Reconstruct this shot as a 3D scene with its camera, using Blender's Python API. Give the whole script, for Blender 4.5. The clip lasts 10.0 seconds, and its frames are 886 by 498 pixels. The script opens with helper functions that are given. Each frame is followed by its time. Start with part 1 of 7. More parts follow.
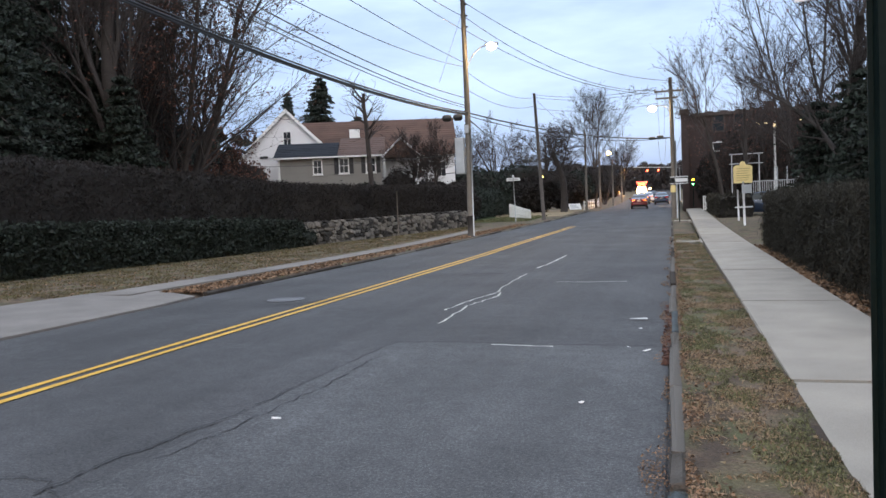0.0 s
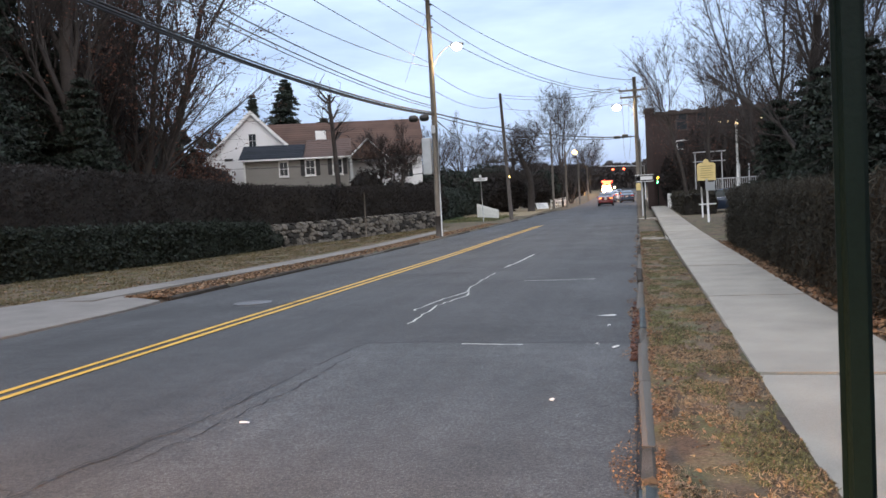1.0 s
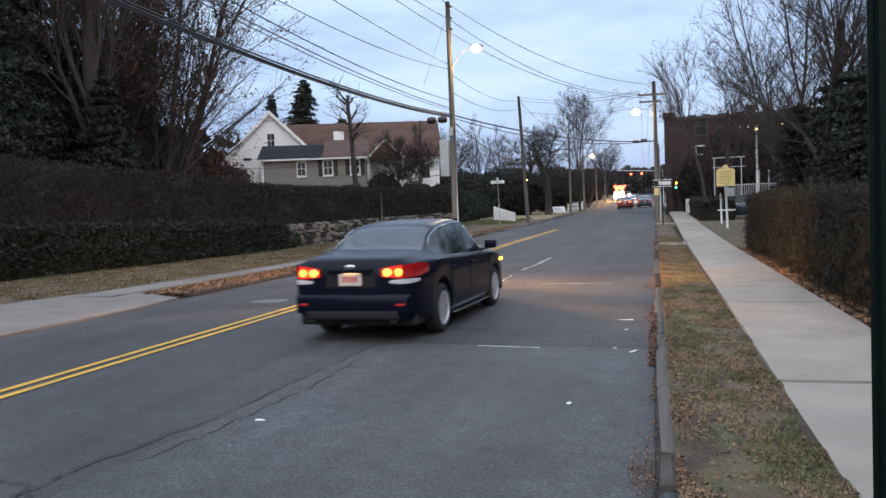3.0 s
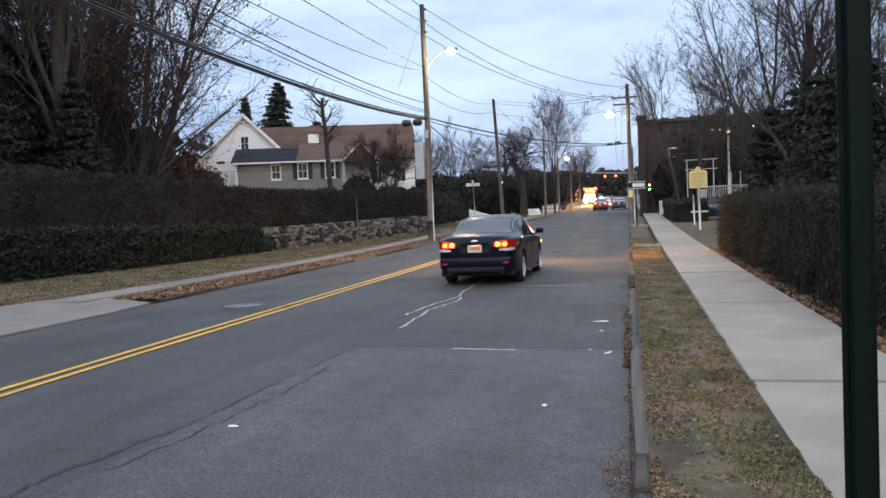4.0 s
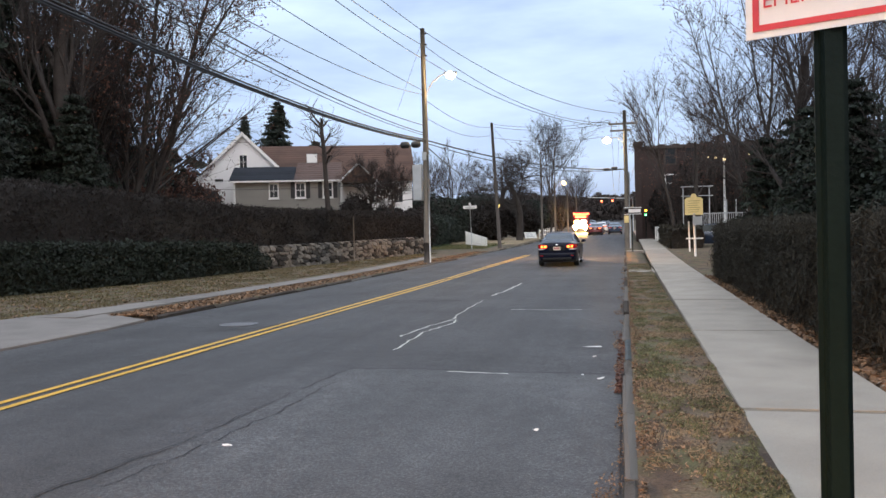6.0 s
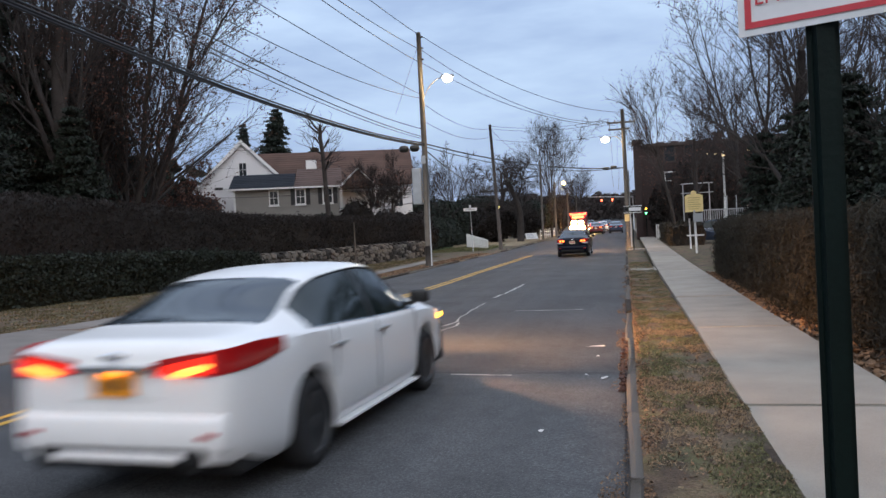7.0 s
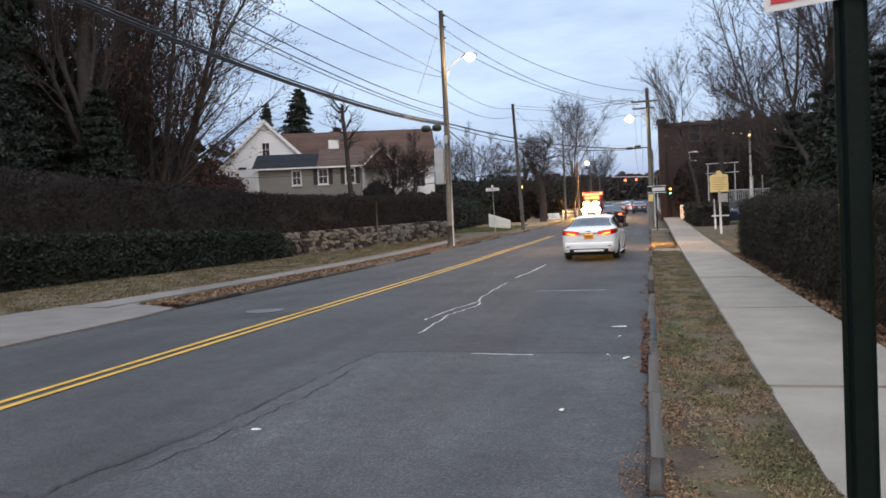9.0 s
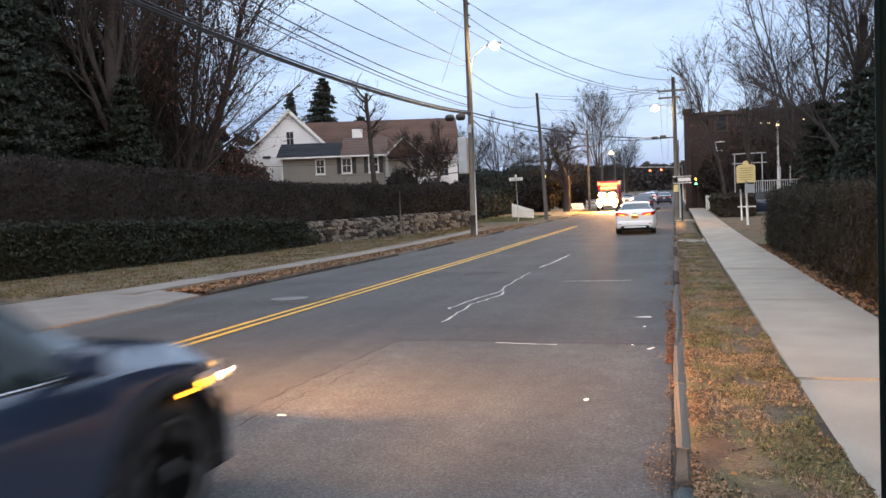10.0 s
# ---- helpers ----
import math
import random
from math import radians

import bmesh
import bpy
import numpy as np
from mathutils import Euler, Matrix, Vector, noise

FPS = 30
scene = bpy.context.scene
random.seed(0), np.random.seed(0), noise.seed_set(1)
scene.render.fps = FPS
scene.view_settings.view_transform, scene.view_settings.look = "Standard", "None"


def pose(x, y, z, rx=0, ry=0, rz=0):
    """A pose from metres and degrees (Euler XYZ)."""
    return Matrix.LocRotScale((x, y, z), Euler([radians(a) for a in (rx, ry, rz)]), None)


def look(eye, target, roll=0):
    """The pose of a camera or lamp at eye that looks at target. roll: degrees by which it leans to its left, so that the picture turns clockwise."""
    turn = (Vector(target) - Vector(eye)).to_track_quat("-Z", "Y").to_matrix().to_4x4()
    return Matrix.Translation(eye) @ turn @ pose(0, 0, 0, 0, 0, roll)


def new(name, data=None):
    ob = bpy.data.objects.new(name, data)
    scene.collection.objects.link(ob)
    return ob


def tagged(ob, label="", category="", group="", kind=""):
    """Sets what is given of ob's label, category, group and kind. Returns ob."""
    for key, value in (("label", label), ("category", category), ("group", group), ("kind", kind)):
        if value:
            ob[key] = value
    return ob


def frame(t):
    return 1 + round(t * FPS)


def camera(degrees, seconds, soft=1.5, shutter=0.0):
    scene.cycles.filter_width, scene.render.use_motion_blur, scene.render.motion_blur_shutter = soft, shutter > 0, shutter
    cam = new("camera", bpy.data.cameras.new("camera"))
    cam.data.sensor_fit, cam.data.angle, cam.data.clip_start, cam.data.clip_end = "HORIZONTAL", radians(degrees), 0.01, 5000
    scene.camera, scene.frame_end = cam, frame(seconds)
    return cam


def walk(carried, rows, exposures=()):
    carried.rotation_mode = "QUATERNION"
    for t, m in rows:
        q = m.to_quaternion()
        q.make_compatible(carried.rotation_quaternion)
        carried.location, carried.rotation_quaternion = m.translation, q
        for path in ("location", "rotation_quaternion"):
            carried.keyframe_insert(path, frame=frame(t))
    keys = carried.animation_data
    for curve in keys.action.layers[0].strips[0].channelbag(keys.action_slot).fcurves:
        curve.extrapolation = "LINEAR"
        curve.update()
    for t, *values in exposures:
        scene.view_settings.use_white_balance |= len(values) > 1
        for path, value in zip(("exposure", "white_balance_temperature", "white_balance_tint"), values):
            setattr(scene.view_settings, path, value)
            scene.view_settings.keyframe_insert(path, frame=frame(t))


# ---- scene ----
cam = camera(59.0, 10.0, shutter=0.5)
PATH = [
    (0, (0.001, 0.006, 1.648), (-0.562, 1.922, 1.543), -2.4),
    (0.5, (-0.017, 0.017, 1.633), (-0.552, 1.94, 1.522), -2.7),
    (1, (-0.008, 0.035, 1.634), (-0.493, 1.972, 1.527), -3.1),
    (1.5, (-0.021, -0.004, 1.641), (-0.488, 1.94, 1.58), -2.9),
    (2, (-0.026, 0.035, 1.635), (-0.521, 1.972, 1.577), -2.6),
    (2.5, (-0.039, 0.048, 1.622), (-0.574, 1.973, 1.521), -2.1),
    (4, (-0.033, 0.087, 1.618), (-0.497, 2.03, 1.523), -2.5),
    (4.5, (-0.044, 0.07, 1.618), (-0.479, 2.018, 1.502), -2.1),
    (5, (-0.039, 0.079, 1.621), (-0.469, 2.03, 1.526), -1.3),
    (5.5, (-0.02, 0.012, 1.639), (-0.467, 1.961, 1.591), -0.8),
    (7, (0.0, -0.009, 1.646), (-0.456, 1.938, 1.613), -2.8),
    (7.5, (0.008, 0.012, 1.641), (-0.444, 1.96, 1.601), -2.6),
    (8, (0.009, 0.026, 1.633), (-0.447, 1.972, 1.581), -2.3),
    (8.5, (0.009, 0.005, 1.64), (-0.463, 1.947, 1.576), -2.6),
    (9, (0.008, -0.013, 1.639), (-0.505, 1.919, 1.558), -2.7),
    (9.5, (-0.014, -0.019, 1.639), (-0.579, 1.896, 1.528), -2.2),
    (10, (-0.015, -0.016, 1.632), (-0.584, 1.899, 1.527), -2.4),
]
EXPOSURES = [(0, 0.05, 6850, 14), (1, 0.05, 6900, 14), (2, -0.14, 6700, 14), (2.5, -0.12, 6700, 14), (4, 0.0, 6900, 14), (4.5, 0.02, 7000, 14), (5.5, 0.04, 7100, 14), (7, -0.40, 6650, 14), (7.5, -0.56, 6480, 14), (8.5, -0.38, 6750, 14), (9.5, 0.0, 7250, 14), (10, 0.0, 6950, 14)]
walk(cam, [(t, look(eye, target, roll)) for t, eye, target, roll in PATH], EXPOSURES)


def world_sky():
    """A clouded dusk sky: the physical sky's blue under two layers of cloud, brighter where the sun went down behind the street."""
    w = bpy.data.worlds.new("dusk_sky")
    scene.world = w
    w.use_nodes = True
    nt = w.node_tree
    nodes, links = nt.nodes, nt.links
    bg = nodes["Background"]
    sky = nodes.new("ShaderNodeTexSky")
    sky.sky_type = "NISHITA"
    sky.sun_disc = False
    sky.sun_elevation = radians(3.0)
    sky.sun_rotation = radians(145.0)
    tc = nodes.new("ShaderNodeTexCoord")
    sep = nodes.new("ShaderNodeSeparateXYZ")
    links.new(tc.outputs["Generated"], sep.inputs[0])
    ramp = nodes.new("ShaderNodeValToRGB")
    e = ramp.color_ramp.elements
    e[0].position, e[0].color = 0.0, (0.40, 0.52, 0.76, 1)
    e[1].position, e[1].color = 1.0, (1.00, 1.17, 1.44, 1)
    mid = e.new(0.13)
    mid.color = (0.515, 0.70, 0.97, 1)
    top = e.new(0.32)
    top.color = (0.58, 0.78, 1.06, 1)
    links.new(sep.outputs["Z"], ramp.inputs[0])
    mp = nodes.new("ShaderNodeMapping")
    mp.inputs["Scale"].default_value = (2.2, 2.2, 9.0)
    links.new(tc.outputs["Generated"], mp.inputs[0])
    no = nodes.new("ShaderNodeTexNoise")
    no.inputs["Scale"].default_value = 1.6
    no.inputs["Detail"].default_value = 5.0
    no.inputs["Roughness"].default_value = 0.55
    links.new(mp.outputs[0], no.inputs["Vector"])
    cr = nodes.new("ShaderNodeValToRGB")
    c = cr.color_ramp.elements
    c[0].position, c[0].color = 0.36, (0.80, 0.84, 0.92, 1)
    c[1].position, c[1].color = 0.66, (1.17, 1.18, 1.16, 1)
    links.new(no.outputs["Fac"], cr.inputs[0])
    mul = nodes.new("ShaderNodeMix")
    mul.data_type, mul.blend_type = "RGBA", "MULTIPLY"
    mul.inputs["Factor"].default_value = 1.0
    links.new(ramp.outputs[0], mul.inputs["A"])
    links.new(cr.outputs[0], mul.inputs["B"])
    add = nodes.new("ShaderNodeMix")
    add.data_type, add.blend_type = "RGBA", "ADD"
    add.inputs["Factor"].default_value = 0.012
    links.new(mul.outputs["Result"], add.inputs["A"])
    links.new(sky.outputs[0], add.inputs["B"])
    west = nodes.new("ShaderNodeMapRange")
    west.inputs["From Min"].default_value, west.inputs["From Max"].default_value = -0.95, 0.05
    west.inputs["To Min"].default_value, west.inputs["To Max"].default_value = 1.0, 0.0
    links.new(sep.outputs["Y"], west.inputs["Value"])
    lit = nodes.new("ShaderNodeMix")
    lit.data_type, lit.blend_type = "RGBA", "MULTIPLY"
    lit.inputs["Factor"].default_value = 1.0
    links.new(add.outputs["Result"], lit.inputs["A"])
    glowing = nodes.new("ShaderNodeMix")
    glowing.data_type = "RGBA"
    glowing.inputs["A"].default_value, glowing.inputs["B"].default_value = (1, 1, 1, 1), (2.5, 2.1, 1.7, 1)
    links.new(west.outputs[0], glowing.inputs["Factor"])
    links.new(glowing.outputs["Result"], lit.inputs["B"])
    links.new(lit.outputs["Result"], bg.inputs["Color"])
    bg.inputs["Strength"].default_value = SKY_STRENGTH


SKY_STRENGTH = 1.12
world_sky()
sun_data = bpy.data.lights.new("low_sun_through_cloud", "SUN")
sun_data.energy, sun_data.angle, sun_data.color = 0.40, radians(60), (1.0, 0.86, 0.70)
sun = new("low_sun_through_cloud", sun_data)
sun.matrix_world = look((0, 0, 30), (-17, 24, 14))


# ---------------------------------------------------------------- the lie of the land
GY = [-400, 26, 33, 40, 110, 150, 182, 250, 420, 1500]
GZ = [0.0, 0.0, 0.035, 0.11, 1.04, 2.0, 2.7, 5.0, 9.0, 14.0]


def gz(y):
    """The height of the street at y: level near, then gently uphill."""
    return float(np.interp(y, GY, GZ))


# ---------------------------------------------------------------- materials
def mat(name, color, rough=0.7, var=0.25, scale=6.0, fine=60.0, bump=0.2, metal=0.0, tint=None, spec=0.5, coat=0.0, each=0.0, island=0.0):
    m = bpy.data.materials.new(name)
    m.use_nodes = True
    nt = m.node_tree
    nodes, links = nt.nodes, nt.links
    b = nodes["Principled BSDF"]
    b.inputs["Roughness"].default_value = rough
    b.inputs["Metallic"].default_value = metal
    b.inputs["Specular IOR Level"].default_value = spec
    b.inputs["Coat Weight"].default_value = coat
    tc = nodes.new("ShaderNodeTexCoord")
    n1 = nodes.new("ShaderNodeTexNoise")
    n1.inputs["Scale"].default_value = scale
    n1.inputs["Detail"].default_value = 6.0
    n2 = nodes.new("ShaderNodeTexNoise")
    n2.inputs["Scale"].default_value = fine
    n2.inputs["Detail"].default_value = 4.0
    links.new(tc.outputs["Object"], n1.inputs["Vector"])
    links.new(tc.outputs["Object"], n2.inputs["Vector"])
    mixf = nodes.new("ShaderNodeMath")
    mixf.operation = "MULTIPLY_ADD"
    mixf.inputs[1].default_value = 0.6
    links.new(n1.outputs["Fac"], mixf.inputs[0])
    half = nodes.new("ShaderNodeMath")
    half.operation = "MULTIPLY"
    half.inputs[1].default_value = 0.4
    links.new(n2.outputs["Fac"], half.inputs[0])
    links.new(half.outputs[0], mixf.inputs[2])
    out = mixf.outputs[0]
    if each or island:
        src = nodes.new("ShaderNodeObjectInfo") if each else nodes.new("ShaderNodeNewGeometry")
        rnd = src.outputs["Random"] if each else src.outputs["Random Per Island"]
        sh = nodes.new("ShaderNodeMath")
        sh.operation = "MULTIPLY_ADD"
        sh.inputs[1].default_value = each or island
        links.new(rnd, sh.inputs[0])
        links.new(out, sh.inputs[2])
        sb = nodes.new("ShaderNodeMath")
        sb.operation = "SUBTRACT"
        sb.inputs[1].default_value = (each or island) / 2
        links.new(sh.outputs[0], sb.inputs[0])
        out = sb.outputs[0]
    ramp = nodes.new("ShaderNodeValToRGB")
    e = ramp.color_ramp.elements
    t = tint or color
    e[0].position, e[0].color = 0.28, tuple(max(0.0, c * (1 - var)) for c in color) + (1,)
    e[1].position, e[1].color = 0.72, tuple(min(1.0, c * (1 + var)) for c in t) + (1,)
    links.new(out, ramp.inputs[0])
    links.new(ramp.outputs[0], b.inputs["Base Color"])
    if bump:
        bp = nodes.new("ShaderNodeBump")
        bp.inputs["Strength"].default_value = bump
        bp.inputs["Distance"].default_value = 0.02
        links.new(n2.outputs["Fac"], bp.inputs["Height"])
        links.new(bp.outputs[0], b.inputs["Normal"])
    return m


def glow(name, color, strength):
    m = bpy.data.materials.new(name)
    m.use_nodes = True
    b = m.node_tree.nodes["Principled BSDF"]
    b.inputs["Base Color"].default_value = (*color, 1)
    b.inputs["Emission Color"].default_value = (*color, 1)
    b.inputs["Emission Strength"].default_value = strength
    b.inputs["Roughness"].default_value = 0.3
    return m


def glass_mat(name, color, rough=0.03, spec=0.22):
    m = bpy.data.materials.new(name)
    m.use_nodes = True
    b = m.node_tree.nodes["Principled BSDF"]
    b.inputs["Base Color"].default_value = (*color, 1)
    b.inputs["Roughness"].default_value = rough
    b.inputs["IOR"].default_value = 1.5
    b.inputs["Coat Weight"].default_value = 0.0
    b.inputs["Specular IOR Level"].default_value = spec
    b.inputs["Coat Roughness"].default_value = 0.02
    return m


def asphalt_mat(name, base, var, rough):
    """Worn asphalt: pale aggregate specks, long tyre-worn bands, blotches and a few hairline cracks."""
    m = bpy.data.materials.new(name)
    m.use_nodes = True
    nt = m.node_tree
    nodes, links = nt.nodes, nt.links
    b = nodes["Principled BSDF"]
    b.inputs["Roughness"].default_value = rough
    tc = nodes.new("ShaderNodeTexCoord")

    def noise_node(scale, detail, stretch=(1, 1, 1)):
        mp = nodes.new("ShaderNodeMapping")
        mp.inputs["Scale"].default_value = stretch
        links.new(tc.outputs["Object"], mp.inputs[0])
        n = nodes.new("ShaderNodeTexNoise")
        n.inputs["Scale"].default_value = scale
        n.inputs["Detail"].default_value = detail
        links.new(mp.outputs[0], n.inputs["Vector"])
        return n.outputs["Fac"]

    def ramp_node(src, p0, c0, p1, c1):
        r = nodes.new("ShaderNodeValToRGB")
        e = r.color_ramp.elements
        e[0].position, e[0].color = p0, (c0, c0, c0, 1)
        e[1].position, e[1].color = p1, (c1, c1, c1, 1)
        links.new(src, r.inputs[0])
        return r.outputs[0]

    def times(a, c):
        mx = nodes.new("ShaderNodeMix")
        mx.data_type, mx.blend_type = "RGBA", "MULTIPLY"
        mx.inputs["Factor"].default_value = 1.0
        links.new(a, mx.inputs["A"])
        links.new(c, mx.inputs["B"])
        return mx.outputs["Result"]

    rgb = nodes.new("ShaderNodeRGB")
    rgb.outputs[0].default_value = (base[0], base[1], base[2], 1)
    col = times(rgb.outputs[0], ramp_node(noise_node(0.45, 5), 0.3, 1 - var, 0.7, 1 + var))
    col = times(col, ramp_node(noise_node(1.0, 3, (1.6, 0.05, 1)), 0.35, 0.84, 0.65, 1.14))
    col = times(col, ramp_node(noise_node(5.0, 6), 0.3, 0.82, 0.7, 1.16))
    vor = nodes.new("ShaderNodeTexVoronoi")
    vor.inputs["Scale"].default_value = 85.0
    links.new(tc.outputs["Object"], vor.inputs["Vector"])
    col = times(col, ramp_node(vor.outputs["Distance"], 0.05, 1.75, 0.5, 0.72))
    col = times(col, ramp_node(noise_node(38.0, 3), 0.36, 0.68, 0.64, 1.34))
    links.new(col, b.inputs["Base Color"])
    bp = nodes.new("ShaderNodeBump")
    bp.inputs["Strength"].default_value = 0.5
    bp.inputs["Distance"].default_value = 0.006
    links.new(vor.outputs["Distance"], bp.inputs["Height"])
    links.new(bp.outputs[0], b.inputs["Normal"])
    return m


ASPHALT = asphalt_mat("worn_asphalt", (0.060, 0.061, 0.064), 0.30, 0.76)
ASPHALT_PATCH = asphalt_mat("coarse_patched_asphalt", (0.076, 0.078, 0.081), 0.28, 0.74)
YELLOW = mat("worn_yellow_road_paint", (0.62, 0.36, 0.05), 0.6, 0.35, 3.0, 40.0, 0.1)
SEAL = mat("pale_crack_filler", (0.5, 0.5, 0.46), 0.6, 0.3, 5.0, 60.0, 0.1)
CRACK = mat("open_crack", (0.034, 0.034, 0.036), 0.9, 0.3, 5.0, 60.0, 0.1)
CONCRETE = mat("pale_concrete", (0.305, 0.277, 0.236), 0.88, 0.26, 1.4, 90.0, 0.35, each=0.22)
CONCRETE_OLD = mat("weathered_grey_concrete", (0.182, 0.168, 0.155), 0.9, 0.28, 1.3, 90.0, 0.25, each=0.25)
JOINT = mat("dark_joint_filler", (0.035, 0.030, 0.026), 0.95, 0.3, 5.0, 60.0, 0.2)
KERB = mat("grey_kerb_stone", (0.088, 0.074, 0.062), 0.92, 0.45, 4.0, 70.0, 0.6, tint=(0.098, 0.090, 0.081), each=1.0, spec=0.2)
SLATE = mat("blue_grey_slate_kerb", (0.060, 0.076, 0.082), 0.85, 0.4, 6.0, 70.0, 0.5)
SOIL = mat("dry_winter_turf", (0.115, 0.092, 0.045), 0.95, 0.55, 1.7, 25.0, 0.6, tint=(0.15, 0.105, 0.058))


def turf_mat():
    """Dead straw, living green and bare earth in drifting patches."""
    m = bpy.data.materials.new("patchy_winter_turf")
    m.use_nodes = True
    nt = m.node_tree
    nodes, links = nt.nodes, nt.links
    b = nodes["Principled BSDF"]
    b.inputs["Roughness"].default_value = 0.95
    tc = nodes.new("ShaderNodeTexCoord")

    def blotch(scale, p0, p1):
        n = nodes.new("ShaderNodeTexNoise")
        n.inputs["Scale"].default_value = scale
        n.inputs["Detail"].default_value = 5.0
        links.new(tc.outputs["Object"], n.inputs["Vector"])
        r = nodes.new("ShaderNodeMapRange")
        r.inputs["From Min"].default_value = p0
        r.inputs["From Max"].default_value = p1
        links.new(n.outputs["Fac"], r.inputs["Value"])
        return r.outputs[0], n.outputs["Fac"]

    def blend(fac, a, c):
        mx = nodes.new("ShaderNodeMix")
        mx.data_type = "RGBA"
        links.new(fac, mx.inputs["Factor"])
        for sock, val in (("A", a), ("B", c)):
            if isinstance(val, tuple):
                mx.inputs[sock].default_value = (*val, 1)
            else:
                links.new(val, mx.inputs[sock])
        return mx.outputs["Result"]

    green, _ = blotch(1.5, 0.46, 0.60)
    earth, _ = blotch(2.7, 0.49, 0.62)
    grain, raw = blotch(55.0, 0.3, 0.7)
    straw = blend(grain, (0.085, 0.058, 0.037), (0.195, 0.140, 0.092))
    grass = blend(grain, (0.055, 0.060, 0.026), (0.125, 0.125, 0.058))
    mud = blend(grain, (0.040, 0.028, 0.020), (0.095, 0.066, 0.047))
    links.new(blend(earth, blend(green, straw, grass), mud), b.inputs["Base Color"])
    bp = nodes.new("ShaderNodeBump")
    bp.inputs["Strength"].default_value = 0.8
    bp.inputs["Distance"].default_value = 0.02
    links.new(raw, bp.inputs["Height"])
    links.new(bp.outputs[0], b.inputs["Normal"])
    return m


TURF = turf_mat()
LAWN = mat("green_lawn", (0.055, 0.095, 0.028), 0.95, 0.45, 1.2, 30.0, 0.5)
BANK = mat("straw_coloured_bank", (0.26, 0.20, 0.12), 0.95, 0.35, 0.8, 30.0, 0.5)
BLADE = mat("dry_grass_blade", (0.105, 0.072, 0.044), 0.9, 0.5, 1.3, 8.0, 0.0, tint=(0.26, 0.185, 0.115), island=0.6)
BLADE_G = mat("green_grass_blade", (0.062, 0.066, 0.028), 0.9, 0.45, 1.3, 8.0, 0.0, tint=(0.145, 0.142, 0.068), island=0.5)
VERGE_OLIVE = mat("olive_verge_grass", (0.066, 0.064, 0.026), 0.95, 0.4, 0.7, 8.0, 0.0, tint=(0.125, 0.098, 0.046), island=0.4)
LEAF_DRY = mat("fallen_brown_leaf", (0.115, 0.070, 0.042), 0.85, 0.5, 4.0, 30.0, 0.0, tint=(0.20, 0.12, 0.07), island=0.6)
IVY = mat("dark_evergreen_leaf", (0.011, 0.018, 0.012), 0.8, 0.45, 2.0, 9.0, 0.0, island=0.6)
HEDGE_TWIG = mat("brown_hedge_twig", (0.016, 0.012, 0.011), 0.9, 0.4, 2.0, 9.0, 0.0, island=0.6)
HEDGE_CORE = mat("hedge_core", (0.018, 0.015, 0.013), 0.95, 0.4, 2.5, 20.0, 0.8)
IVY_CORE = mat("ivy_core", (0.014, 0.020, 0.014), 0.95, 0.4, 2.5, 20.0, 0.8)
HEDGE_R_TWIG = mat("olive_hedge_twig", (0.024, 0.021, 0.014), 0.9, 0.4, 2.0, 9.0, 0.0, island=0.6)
BARK = mat("grey_brown_bark", (0.040, 0.033, 0.030), 0.95, 0.4, 3.0, 25.0, 0.7)
TWIG = mat("bare_twig", (0.038, 0.030, 0.028), 0.95, 0.3, 3.0, 20.0, 0.0)
RUST_LEAF = mat("clinging_rust_leaf", (0.105, 0.046, 0.032), 0.85, 0.5, 3.0, 20.0, 0.0, island=0.6)
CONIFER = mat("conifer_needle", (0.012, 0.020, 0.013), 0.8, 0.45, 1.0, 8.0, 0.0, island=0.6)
POLE_WOOD = mat("weathered_pole_wood", (0.125, 0.108, 0.092), 0.9, 0.35, 2.0, 30.0, 0.5)
POLE_DARK = mat("tarred_pole_wood", (0.07, 0.06, 0.055), 0.85, 0.3, 2.0, 30.0, 0.5)
CABLE = mat("black_cable", (0.022, 0.022, 0.024), 0.55, 0.2, 3.0, 20.0, 0.0)
GALV = mat("galvanised_steel", (0.42, 0.43, 0.44), 0.45, 0.15, 3.0, 30.0, 0.1, metal=0.7)
BLACK_BOX = mat("black_plastic", (0.02, 0.02, 0.02), 0.5, 0.2, 3.0, 20.0, 0.05)
SIGN_GREEN = mat("dark_green_painted_steel", (0.004, 0.010, 0.009), 0.45, 0.3, 5.0, 50.0, 0.1, spec=0.12)
SIGN_WHITE = mat("white_sign_sheet", (0.72, 0.73, 0.75), 0.5, 0.06, 3.0, 30.0, 0.0)
SIGN_RED = mat("red_sign_paint", (0.55, 0.035, 0.05), 0.5, 0.1, 3.0, 30.0, 0.0)
SIGN_BLACK = mat("black_sign_paint", (0.02, 0.02, 0.02), 0.5, 0.1, 3.0, 30.0, 0.0)
SIGN_GOLD = mat("yellow_painted_board", (0.82, 0.64, 0.29), 0.6, 0.1, 4.0, 30.0, 0.05)
MARKER_TEXT = mat("faded_ochre_lettering", (0.46, 0.33, 0.13), 0.7, 0.1, 4.0, 30.0, 0.0)
SIGN_GREY = mat("grey_plate", (0.38, 0.40, 0.42), 0.5, 0.1, 4.0, 30.0, 0.05)
WHITE_PAINT = mat("white_paint", (0.74, 0.74, 0.73), 0.6, 0.07, 2.0, 40.0, 0.05)
PORCH_PAINT = mat("weathered_white_porch_paint", (0.42, 0.43, 0.45), 0.7, 0.2, 2.0, 40.0, 0.05)
